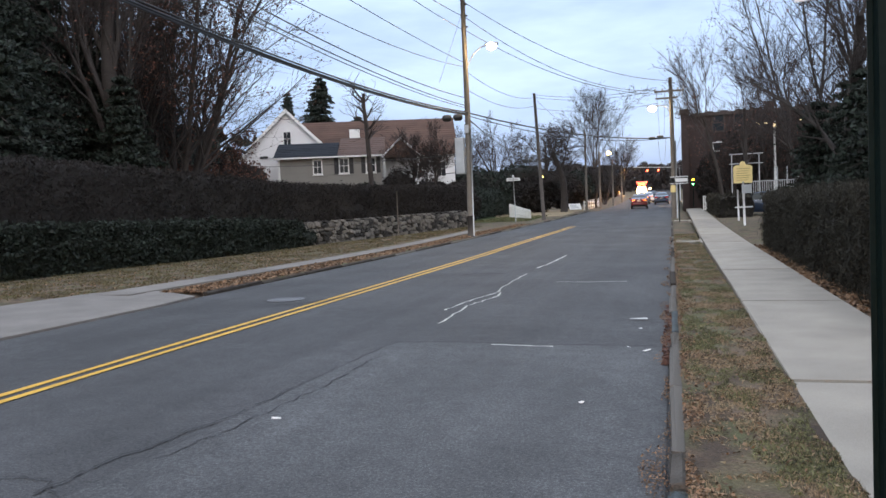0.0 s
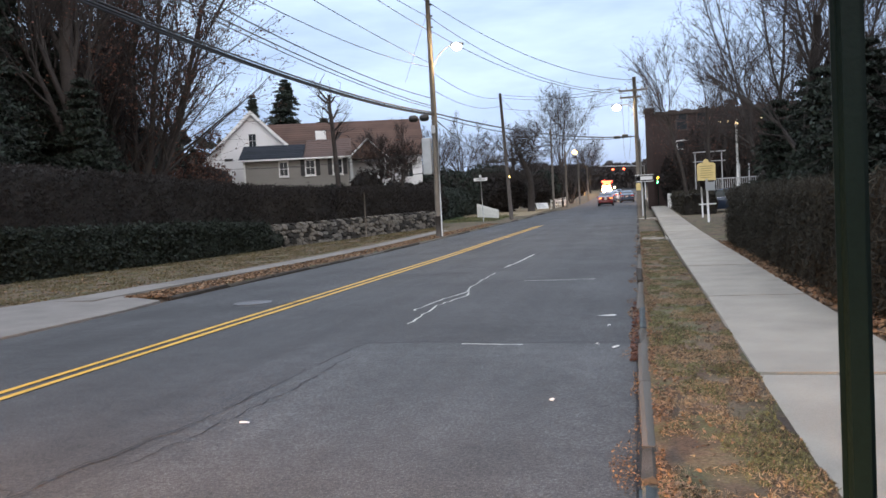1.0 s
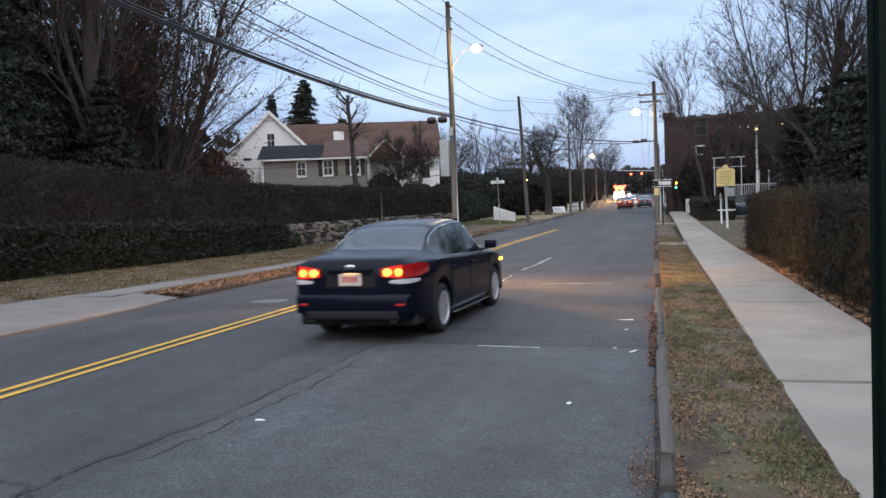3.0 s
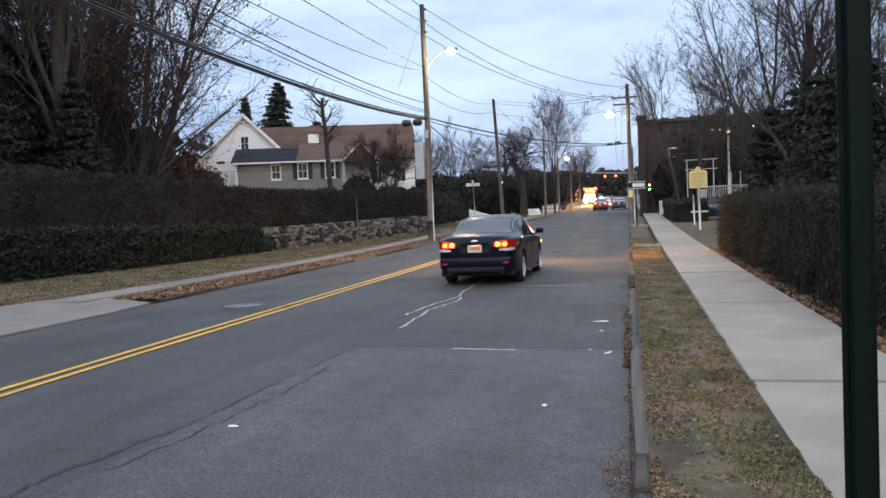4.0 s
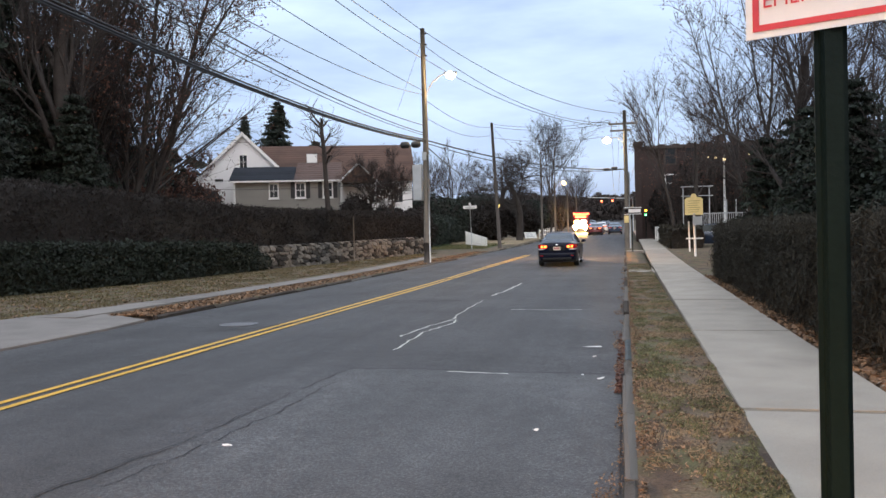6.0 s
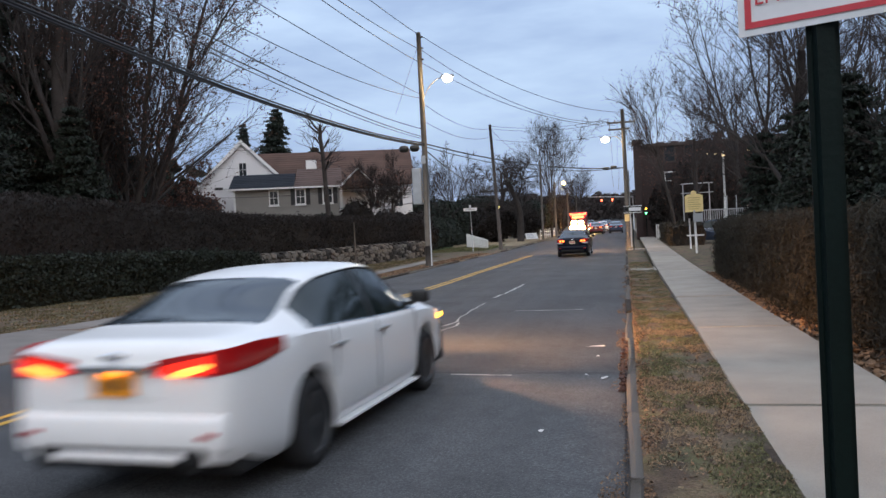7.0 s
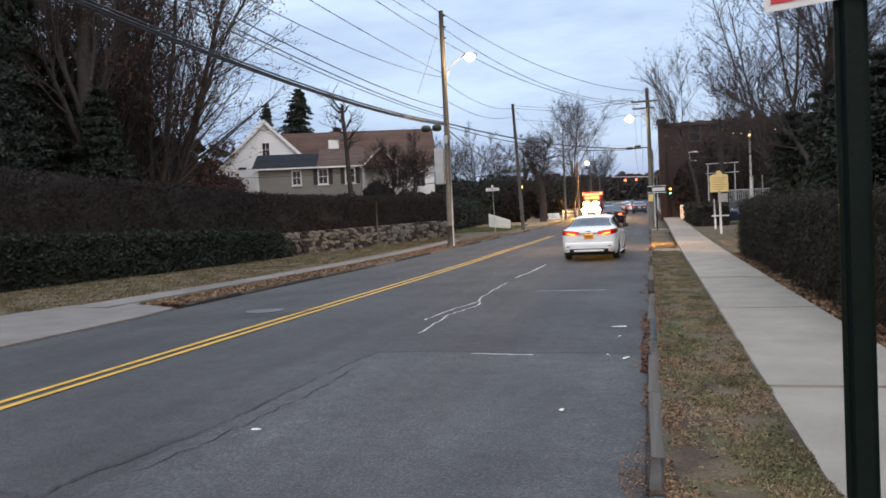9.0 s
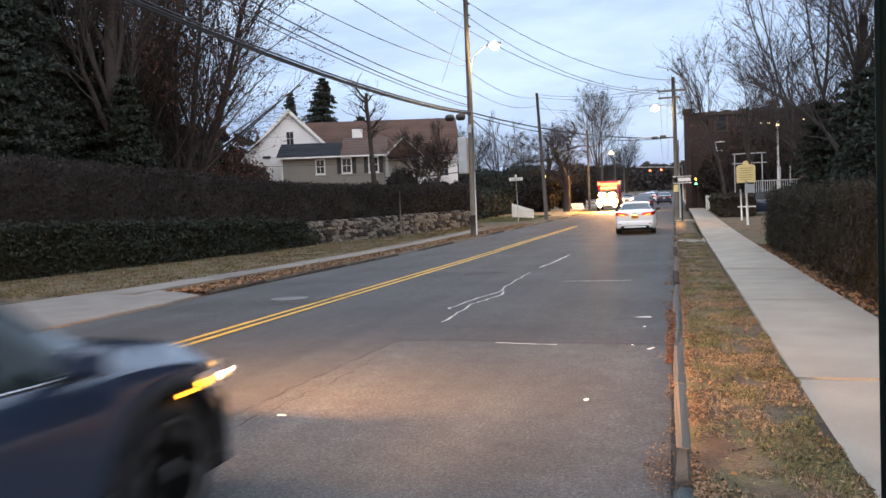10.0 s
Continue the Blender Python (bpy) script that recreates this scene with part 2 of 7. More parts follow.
STONE = mat("grey_field_stone", (0.050, 0.046, 0.042), 0.95, 0.5, 3.0, 30.0, 0.6, tint=(0.105, 0.096, 0.086), each=1.0)
MORTAR = mat("dark_mortar", (0.045, 0.042, 0.038), 0.95, 0.3, 4.0, 40.0, 0.5)
SIDING_W = mat("white_clapboard", (0.72, 0.71, 0.72), 0.7, 0.06, 1.0, 30.0, 0.05, each=0.1)
SIDING_G = mat("grey_beige_clapboard", (0.235, 0.222, 0.206), 0.75, 0.08, 1.0, 30.0, 0.05, each=0.1)
ROOF_BROWN = mat("brown_asphalt_shingle", (0.082, 0.046, 0.034), 0.9, 0.3, 0.8, 12.0, 0.4, each=0.3)
ROOF_DARK = mat("dark_slate_shingle", (0.018, 0.021, 0.027), 0.95, 0.3, 0.8, 12.0, 0.4, each=0.3, spec=0.2)
SHUTTER = mat("black_shutter", (0.018, 0.018, 0.020), 0.6, 0.2, 3.0, 30.0, 0.05)
PANE = glass_mat("house_window_glass", (0.03, 0.035, 0.04))
BRICK = mat("dark_red_brick_wall", (0.040, 0.025, 0.023), 0.9, 0.3, 0.7, 14.0, 0.4)
BRICK_TRIM = mat("brownstone_trim", (0.065, 0.050, 0.045), 0.9, 0.25, 1.0, 20.0, 0.3)
LITTER = mat("white_litter", (0.65, 0.65, 0.63), 0.7, 0.1, 4.0, 30.0, 0.0)
IRON = mat("cast_iron_cover", (0.16, 0.16, 0.165), 0.5, 0.3, 6.0, 60.0, 0.3, metal=0.5)
TYRE = mat("tyre_rubber", (0.018, 0.018, 0.019), 0.8, 0.2, 5.0, 60.0, 0.2)
RIM = mat("silver_alloy", (0.66, 0.67, 0.69), 0.35, 0.08, 5.0, 60.0, 0.0, metal=0.35)
RIM_DARK = mat("dark_wheel_cover", (0.11, 0.115, 0.12), 0.4, 0.1, 5.0, 60.0, 0.0, metal=0.6)
CAR_GLASS = glass_mat("tinted_car_glass", (0.012, 0.020, 0.020), 0.03, 0.40)
# Paler, bluer and shinier than the side glass: sky sheen put into the colour.
REAR_GLASS = glass_mat("rear_glass_sky_sheen", (0.022, 0.032, 0.040), 0.04, 0.9)
UNDER = mat("dark_underbody", (0.012, 0.012, 0.013), 0.9, 0.2, 4.0, 40.0, 0.0)
CHROME = mat("chrome_trim", (0.7, 0.7, 0.72), 0.15, 0.05, 4.0, 40.0, 0.0, metal=1.0)
PLATE_W = mat("pale_number_plate", (0.70, 0.58, 0.50), 0.5, 0.1, 8.0, 40.0, 0.0)
PLATE_Y = mat("orange_number_plate", (0.80, 0.30, 0.015), 0.5, 0.1, 8.0, 40.0, 0.0)
PAINT_NAVY = mat("near_black_navy_car_paint", (0.003, 0.0045, 0.014), 0.30, 0.1, 2.0, 90.0, 0.0, spec=0.12, coat=0.16)
PAINT_WHITE = mat("pearl_white_car_paint", (0.90, 0.90, 0.895), 0.35, 0.03, 2.0, 90.0, 0.0, coat=0.35)
PAINT_BLUE = mat("slate_blue_car_paint", (0.022, 0.038, 0.075), 0.25, 0.1, 2.0, 90.0, 0.0, coat=0.8)
PAINT_GREY = mat("grey_car_paint", (0.16, 0.17, 0.19), 0.25, 0.1, 2.0, 90.0, 0.0, coat=0.8)
PAINT_RED = mat("dark_red_car_paint", (0.16, 0.02, 0.02), 0.25, 0.1, 2.0, 90.0, 0.0, coat=0.8)
TAIL_RED = mat("red_lamp_lens", (0.45, 0.01, 0.012), 0.2, 0.1, 8.0, 40.0, 0.0, coat=0.8)
TAIL_GLOW = glow("lit_tail_lamp", (1.0, 0.03, 0.014), 1.3)
TAIL_CORE = glow("lit_brake_bulb", (1.0, 0.27, 0.04), 5.2)
TAIL_CLEAR = mat("clear_lamp_lens", (0.62, 0.60, 0.60), 0.2, 0.05, 8.0, 40.0, 0.0, coat=0.8)
HEAD_GLOW = glow("lit_head_lamp", (1.0, 0.50, 0.19), 85000.0)
AMBER_GLOW = glow("lit_amber_marker", (1.0, 0.42, 0.03), 14.0)
PLATE_LAMP = glow("lit_plate_lamp", (1.0, 0.62, 0.30), 30.0)
SIGNAL_RED = glow("lit_red_signal", (1.0, 0.05, 0.02), 30.0)
BEACON_RED = glow("lit_red_beacon", (1.0, 0.05, 0.02), 22.0)
GLARE_GLOW = glow("warm_headlight_and_glare", (1.0, 0.52, 0.15), 1100.0)
FOLLOW_GLOW = glow("lit_far_headlight", (1.0, 0.55, 0.18), 160.0)
HALO_GLOW = glow("amber_glare_halo", (1.0, 0.30, 0.04), 2.2)
STREET_GLOW = glow("lit_street_lamp_lens", (1.0, 0.90, 0.70), 60.0)
SODIUM_GLOW = glow("lit_sodium_lamp", (1.0, 0.55, 0.12), 25.0)
WINDOW_GLOW = glow("lit_distant_window", (1.0, 0.75, 0.4), 3.0)
GREEN_GLOW = glow("lit_green_signal", (0.1, 1.0, 0.35), 12.0)


# ---------------------------------------------------------------- mesh helpers
def mesh_of(name, verts, faces, material, smooth=False):
    me = bpy.data.meshes.new(name)
    me.from_pydata([tuple(v) for v in verts], [], faces)
    me.materials.append(material)
    if smooth:
        me.polygons.foreach_set("use_smooth", [True] * len(me.polygons))
    me.update()
    return me


def thing(name, label, category, x=0.0, y=0.0, z=0.0, rz=0.0, group="", kind=""):
    ob = new(name)
    ob.empty_display_size = 0.2
    ob.matrix_basis = pose(x, y, z, 0, 0, rz)
    return tagged(ob, label, category, group, kind)


def part(name, bm, material, parent, label="", smooth=False):
    me = bpy.data.meshes.new(name)
    bmesh.ops.recalc_face_normals(bm, faces=bm.faces)
    if smooth:
        for f in bm.faces:
            f.smooth = True
    bm.to_mesh(me)
    bm.free()
    me.materials.append(material)
    ob = new(name, me)
    ob.parent = parent
    return tagged(ob, label)


def part_mesh(name, me, parent, label="", kind=""):
    ob = new(name, me)
    ob.parent = parent
    return tagged(ob, label, kind=kind)


def box(bm, x0, x1, y0, y1, z0, z1, bevel=0.0):
    r = bmesh.ops.create_cube(bm, size=1)
    for v in r["verts"]:
        v.co = Vector(((x0 + x1) / 2 + v.co.x * (x1 - x0), (y0 + y1) / 2 + v.co.y * (y1 - y0), (z0 + z1) / 2 + v.co.z * (z1 - z0)))
    if bevel:
        es = list({e for v in r["verts"] for e in v.link_edges})
        bmesh.ops.bevel(bm, geom=es, offset=bevel, segments=2, affect="EDGES", profile=0.5)
    return bm


def boxed(x0, x1, y0, y1, z0, z1, bevel=0.0):
    return box(bmesh.new(), x0, x1, y0, y1, z0, z1, bevel)


def frame_axes(d):
    d = Vector(d).normalized()
    a = Vector((0, 0, 1)) if abs(d.z) < 0.9 else Vector((1, 0, 0))
    u = d.cross(a).normalized()
    return u, d.cross(u).normalized()


def tube_into(verts, faces, pts, radii, sides):
    """A tapered tube through pts, added to the lists."""
    base = len(verts)
    n = len(pts)
    for i, (p, r) in enumerate(zip(pts, radii)):
        d = pts[min(i + 1, n - 1)] - pts[max(i - 1, 0)]
        if d.length < 1e-6:
            d = Vector((0, 0, 1))
        u, w = frame_axes(d)
        for k in range(sides):
            a = 2 * math.pi * k / sides
            verts.append(p + u * (math.cos(a) * r) + w * (math.sin(a) * r))
    for i in range(n - 1):
        for k in range(sides):
            k2 = (k + 1) % sides
            faces.append((base + i * sides + k, base + i * sides + k2, base + (i + 1) * sides + k2, base + (i + 1) * sides + k))
    faces.append(tuple(base + k for k in range(sides)))
    faces.append(tuple(base + (n - 1) * sides + k for k in reversed(range(sides))))


def tube(name, pts, r, material, parent=None, sides=8, r1=None, label=""):
    v, f = [], []
    pts = [Vector(p) for p in pts]
    r1 = r if r1 is None else r1
    n = max(1, len(pts) - 1)
    tube_into(v, f, pts, [r + (r1 - r) * i / n for i in range(len(pts))], sides)
    ob = new(name, mesh_of(name, v, f, material, True))
    if parent:
        ob.parent = parent
    return tagged(ob, label)


def lathe(profile, segs, axis="x"):
    """A turned shape about an axis; profile: (along, radius)."""
    bm = bmesh.new()
    rings = []
    for a, r in profile:
        ring = []
        for k in range(segs):
            t = 2 * math.pi * k / segs
            c, s = math.cos(t) * r, math.sin(t) * r
            ring.append(bm.verts.new((a, c, s) if axis == "x" else (c, s, a)))
        rings.append(ring)
    for r0, r1 in zip(rings, rings[1:]):
        for k in range(segs):
            bm.faces.new((r0[k], r0[(k + 1) % segs], r1[(k + 1) % segs], r1[k]))
    bm.faces.new(rings[0])
    bm.faces.new(list(reversed(rings[-1])))
    return bm


def cloud_mesh(name, pts, size, material, rng, stretch=1.0, up=0.0, flat=0.0):
    """Many small four-cornered leaves round the given points: size is the half width, stretch the length over the width,
    up how far they stand upright, flat how far they lie."""
    n = len(pts)
    d = rng.normal(size=(n, 3))
    d[:, 2] = d[:, 2] * (1 - flat) + up * 2.0
    d /= np.linalg.norm(d, axis=1)[:, None]
    e = rng.normal(size=(n, 3))
    if flat:
        e[:, 2] *= 1 - flat
    e -= d * (e * d).sum(1)[:, None]
    e /= np.linalg.norm(e, axis=1)[:, None]
    s = size * (0.6 + 0.8 * rng.random(n))[:, None]
    a, b = d * s * stretch, e * s
    quad = np.stack([pts - a, pts + b * 0.9 - a * 0.1, pts + a, pts - b * 0.9 - a * 0.1], axis=1).reshape(-1, 3)
    me = bpy.data.meshes.new(name)
    me.vertices.add(4 * n)
    me.vertices.foreach_set("co", quad.astype(np.float32).ravel())
    me.loops.add(4 * n)
    me.loops.foreach_set("vertex_index", np.arange(4 * n, dtype=np.int32))
    me.polygons.add(n)
    me.polygons.foreach_set("loop_start", np.arange(0, 4 * n, 4, dtype=np.int32))
    me.materials.append(material)
    me.update(calc_edges=True)
    return me


def sheet(name, xs, ys, height, material, smooth=True):
    """A ground sheet over the grid xs by ys; height(x, y)."""
    verts = [(x, y, height(x, y)) for y in ys for x in xs]
    nx = len(xs)
    faces = [(j * nx + i, j * nx + i + 1, (j + 1) * nx + i + 1, (j + 1) * nx + i) for j in range(len(ys) - 1) for i in range(nx - 1)]
    return new(name, mesh_of(name, verts, faces, material, smooth))


def strip(name, pts, width, material, z=0.004, parent=None, jitter=0.0, rng=None):
    """A thin flat ribbon on the street along (x, y) points."""
    verts, faces = [], []
    n = len(pts)
    for i, (x, y) in enumerate(pts):
        x0, y0 = pts[max(i - 1, 0)]
        x1, y1 = pts[min(i + 1, n - 1)]
        d = Vector((x1 - x0, y1 - y0, 0)).normalized()
        w = width / 2 * (1 + (rng.uniform(-jitter, jitter) if rng else 0))
        s = Vector((-d.y, d.x, 0)) * w
        for q in (Vector((x, y, 0)) + s, Vector((x, y, 0)) - s):
            verts.append((q.x, q.y, gz(q.y) + z))
        if i:
            faces.append((2 * i - 2, 2 * i - 1, 2 * i + 1, 2 * i))
    ob = new(name, mesh_of(name, verts, faces, material))
    if parent:
        ob.parent = parent
    return ob


# ---------------------------------------------------------------- the ground, the road and the pavements
def road_left(y):
    return float(np.interp(y, [-60, 20, 30, 40, 58, 80, 120, 400], [-9.5, -9.6, -9.6, -9.4, -8.6, -8.1, -8.0, -8.0]))


def hedge_line(y):
    """The garden wall's street face."""
    return float(np.interp(y, [-40, 15, 34, 41, 51], [-21.0, -19.0, -16.9, -15.1, -13.2]))


def land(x, y):
    z = gz(y) + 0.06
    if x < 0:
        edge = hedge_line(y) if y < 52 else -14.5
        rise = max(0.0, min(1.0, (edge - 0.6 - x) / 0.8))
        z += rise * (0.95 if y < 52 else 0.5) + max(0.0, -22 - x) * 0.02
        if y < 13.6 and -13.6 < x < -9.5:
            z = gz(y) - 0.06
        if road_left(y) - 0.1 < x:
            z = gz(y) - 0.25
    elif x > 0:
        if x < 0.04:
            z = gz(y) - 0.25
        elif 0.92 < x < 2.3 and y < 120:
            z = gz(y) - 0.13
        elif x < 0.92:
            z = gz(y) + 0.098 + 0.012 * noise.noise(Vector((x * 3, y * 1.3, 0)))
    return z


gx = [-600, -300, -150, -90, -60, -45, -35, -30, -26, -24, -22, -21, -20.4, -19.8, -19.2, -18.6, -18, -17.4, -16.8, -16.2, -15.6, -15, -14.4, -13.8, -13.2,
      -12.6, -12, -11.3, -10.6, -10.2, -9.8, -9.45, -9.1, -8.6, -8.2, -4, 0.035, 0.045, 0.915, 0.925, 2.29, 2.31, 3, 4, 6, 9, 14, 20, 30, 50, 90, 160, 300, 600]
gyy = [-400, -150, -60, -30, -15, -5] + [i * 1.5 for i in range(0, 60)] + [95, 102, 110, 120, 135, 150, 165, 182, 210, 250, 320, 420, 700, 1500]
ground = tagged(sheet("ground", gx, gyy, land, TURF), "dry brown and green winter turf beside the street", "ground", kind="structure")

road_ys = [-400, -150, -60, -30, -15, -5] + [i * 2.0 for i in range(0, 60)] + [122, 130, 140, 150, 165, 182, 210, 250, 320, 420, 700]
road_v, road_f = [], []
for i, y in enumerate(road_ys):
    for fx in (0.0, 0.3, 0.62, 1.0):
        x = road_left(y) + (0.0 - road_left(y)) * fx
        road_v.append((x, y, gz(y) - 0.02 * (abs(fx - 0.5) * 2) ** 2 + 0.0))
    if i:
        for k in range(3):
            a = 4 * (i - 1) + k
            road_f.append((a, a + 1, a + 5, a + 4))
road = tagged(new("road", mesh_of("road", road_v, road_f, ASPHALT, True)), "worn grey asphalt street with cracks", "road", kind="structure")

side_v = [(x, y, gz(y) + 0.012 - (0.03 if x > -9 else 0)) for y in (52.5, 54.5, 57.0) for x in (-60, -40, -25, -14, -8.7)]
side_f = [(5 * j + i, 5 * j + i + 1, 5 * j + i + 6, 5 * j + i + 5) for j in range(2) for i in range(4)]

rng = random.Random(4)
pv = [(x, y, 0.0045 - 0.02 * (abs((x + 9.6) / 9.6 - 0.5) * 2) ** 2 + 0.006) for x, y in
      [(-3.9, -14), (-2.8, -14), (-1.6, -14), (-0.075, -14), (-3.6, 2), (-2.7, 2), (-1.6, 2), (-0.075, 2), (-3.35, 9.05), (-2.6, 9.12), (-1.5, 9.02), (-0.075, 8.98)]]
pf = [(0, 1, 5, 4), (1, 2, 6, 5), (2, 3, 7, 6), (4, 5, 9, 8), (5, 6, 10, 9), (6, 7, 11, 10)]
asphalt_patch = new("asphalt_patch", mesh_of("asphalt_patch", pv, pf, ASPHALT_PATCH, True))
asphalt_patch.parent = road
tagged(asphalt_patch, "coarser paler asphalt patch")


def centre_line(y):
    return float(np.interp(y, [-60, 10, 22, 33, 46, 60], [-6.22, -6.2, -6.15, -6.15, -5.7, -5.3]))


for off in (-0.115, 0.115):
    line = strip("yellow_line", [(centre_line(y) + off, y) for y in np.arange(-30, 47.1, 1.0)], 0.105, YELLOW, 0.006, road, 0.10, random.Random(3))
    tagged(line, "worn double yellow line")


def wiggle(pts, steps, amp, seed):
    r = random.Random(seed)
    out = []
    for (x0, y0), (x1, y1) in zip(pts, pts[1:]):
        for i in range(steps):
            f = i / steps
            out.append((x0 + (x1 - x0) * f + r.uniform(-amp, amp), y0 + (y1 - y0) * f + r.uniform(-amp, amp) * 0.5))
    out.append(pts[-1])
    return out


def marking(name, pts, width, material, label, seed, steps=8, amp=0.03, z=0.006):
    ob = strip(name, wiggle(pts, steps, amp, seed), width, material, z, road, 0.5, random.Random(seed))
    tagged(ob, label)


marking("crack_filler", [(-3.22, 10.6), (-3.3, 12.6), (-3.05, 13.9), (-3.3, 15.0), (-3.35, 18.4)], 0.030, SEAL, "pale filled crack", 1)
marking("crack_filler", [(-3.55, 12.0), (-3.45, 13.2), (-3.2, 14.4)], 0.032, SEAL, "pale filled crack", 2)
marking("crack_filler", [(-3.35, 19.8), (-3.25, 21.5), (-3.2, 24.5)], 0.055, SEAL, "pale filled crack", 3)
marking("crack_filler", [(-2.35, 16.3), (-1.6, 16.2), (-0.9, 16.25)], 0.04, SEAL, "pale filled crack", 4)
marking("crack_filler", [(-2.1, 9.0), (-1.35, 8.92)], 0.03, SEAL, "pale filled crack", 5)
r7 = random.Random(71)
for run, wd in (([(-3.3, 9.1), (-3.45, 7.4), (-3.5, 5.8), (-3.75, 4.4), (-3.8, 3.5)], 0.021), ([(-3.2, 8.2), (-3.2, 6.8), (-3.3, 5.4), (-3.45, 4.4)], 0.015)):
    line = wiggle(run, 9, 0.035, 6)
    i = 0
    while i < len(line) - 2:
        k = min(len(line) - 1, i + r7.choice((2, 3, 4, 5)))
        tagged(strip("road_crack", line[i:k + 1], wd * r7.uniform(0.6, 1.25), CRACK, 0.014, road, 0.6, r7), "dark broken crack")
        i = k + r7.choice((0, 1, 1))
marking("road_crack", [(-4.6, 4.0), (-3.9, 4.05), (-3.5, 3.7)], 0.013, CRACK, "dark open crack", 8, amp=0.06, z=0.012)
marking("road_crack", [(-3.4, 9.08), (-2.6, 9.14), (-1.5, 9.04), (-0.2, 9.0)], 0.03, CRACK, "dark seam of the patch", 9, amp=0.015, z=0.010)
marking("road_crack", [(-7.3, 12.6), (-6.6, 13.0), (-6.0, 14.0)], 0.05, CRACK, "dark open crack", 10, amp=0.08)
marking("road_crack", [(-4.9, 18.4), (-4.2, 18.6), (-3.9, 18.5)], 0.12, CRACK, "dark tar spot", 12, amp=0.05)
marking("road_crack", [(-6.3, 27.2), (-5.9, 27.6), (-5.5, 27.5)], 0.2, CRACK, "dark tar spot", 13, amp=0.05)

cover = thing("manhole_cover", "grey cast iron cover set in the road", "manhole cover", -7.2, 13.6, 0.0)
part("rim", lathe([(0.0, 0.36), (0.008, 0.36), (0.008, 0.31), (0.0, 0.31)], 28, "z"), IRON, cover)
part("lid", lathe([(0.0, 0.305), (0.006, 0.305), (0.011, 0.27), (0.006, 0.25), (0.011, 0.20), (0.006, 0.18), (0.011, 0.05)], 28, "z"), IRON, cover)

# pavement of long poured slabs along the near side
pavement = tagged(new("pavement"), "pale concrete pavement of long slabs", "pavement", kind="structure")
joints = [-8.7, -3.5, 1.7, 6.93, 12.15, 17.4, 22.6, 27.9, 33.1, 38.3, 43.5, 48.7, 54, 60, 66, 72, 80, 90, 102, 118]


def walk_edges(y):
    return (float(np.interp(y, [-20, 4, 14, 60, 120], [0.85, 0.88, 0.96, 1.2, 1.3])), float(np.interp(y, [-20, 9, 24, 60, 120], [2.22, 2.27, 2.4, 2.5, 2.5])))


for y0, y1 in zip(joints, joints[1:]):
    bm = bmesh.new()
    top, bot = [], []
    a, b = y0 + 0.024, y1 - 0.024
    za, zb = gz(a) + 0.105 + rng.uniform(-0.006, 0.006), gz(b) + 0.105 + rng.uniform(-0.006, 0.006)
    for y, z in ((a, za), (b, zb)):
        l, r = walk_edges(y)
        top += [bm.verts.new((l, y, z)), bm.verts.new((r, y, z))]
        bot += [bm.verts.new((l, y, z - 0.14)), bm.verts.new((r, y, z - 0.14))]
    bm.faces.new((top[0], top[1], top[3], top[2]))
    for i, j in ((0, 1), (1, 3), (3, 2), (2, 0)):
        bm.faces.new((top[i], top[j], bot[j], bot[i]))
    bmesh.ops.bevel(bm, geom=[e for e in bm.edges if e.verts[0] in top and e.verts[1] in top], offset=0.012, segments=2, affect="EDGES")
    part("slab", bm, CONCRETE, pavement)
for y in joints[1:-1]:
    l, r = walk_edges(y)
    part("joint_filler", boxed(l + 0.01, r - 0.01, y - 0.0225, y + 0.0225, gz(y) - 0.03, gz(y) + 0.078), JOINT, pavement, "dark joint filler")
for y0, y1, x0, x1, nm in ((6.0, 8.3, 2.34, 6.5, "path_slab"),):
    part(nm, boxed(x0, x1, y0, y1, 0.0, 0.10, 0.01), CONCRETE, pavement)
for y0, y1 in ((28.0, 30.4), (47.5, 48.5)):
    part("slab", boxed(0.10, walk_edges(y0)[0] - 0.03, y0, y1, gz(y0) - 0.05, gz(y1) + 0.10, 0.015), CONCRETE, pavement)

# pavement and drive apron of the far side
far_walk = tagged(new("pavement_far"), "narrow pale concrete pavement by the garden wall", "pavement", kind="structure")
fy = [13.9, 14.4] + [14.2 + 3.0 * i for i in range(1, 11)]
for y0, y1 in zip(fy, fy[1:]):
    bm = bmesh.new()
    q = []
    for y in (y0 + 0.01, y1 - 0.01):
        xo = float(np.interp(y, [9, 14, 21, 31, 44], [-12.6, -12.1, -11.55, -11.35, -11.4]))
        wd = float(np.interp(y, [9, 14, 20, 31, 44], [1.2, 1.1, 0.85, 0.8, 0.7]))
        q += [bm.verts.new((xo, y, gz(y) + 0.10)), bm.verts.new((xo + wd, y, gz(y) + 0.10))]
    qb = [bm.verts.new(v.co - Vector((0, 0, 0.15))) for v in q]
    bm.faces.new((q[0], q[1], q[3], q[2]))
    for i, j in ((0, 1), (1, 3), (3, 2), (2, 0)):
        bm.faces.new((q[i], q[j], qb[j], qb[i]))
    part("slab", bm, CONCRETE_OLD, far_walk)
bm = bmesh.new()
out = [(-13.4, -3.0, 0.10), (-9.45, -3.0, 0.02), (-9.45, 12.8, 0.02), (-9.55, 14.1, 0.035), (-10.8, 14.7, 0.085), (-12.2, 14.3, 0.105), (-12.7, 11.0, 0.105)]
tp = [bm.verts.new(p) for p in out]
bt = [bm.verts.new((p[0], p[1], p[2] - 0.15)) for p in out]
bm.faces.new(tp)
for i in range(len(out)):
    j = (i + 1) % len(out)
    bm.faces.new((tp[i], tp[j], bt[j], bt[i]))
part("drive_apron", bm, CONCRETE_OLD, far_walk)

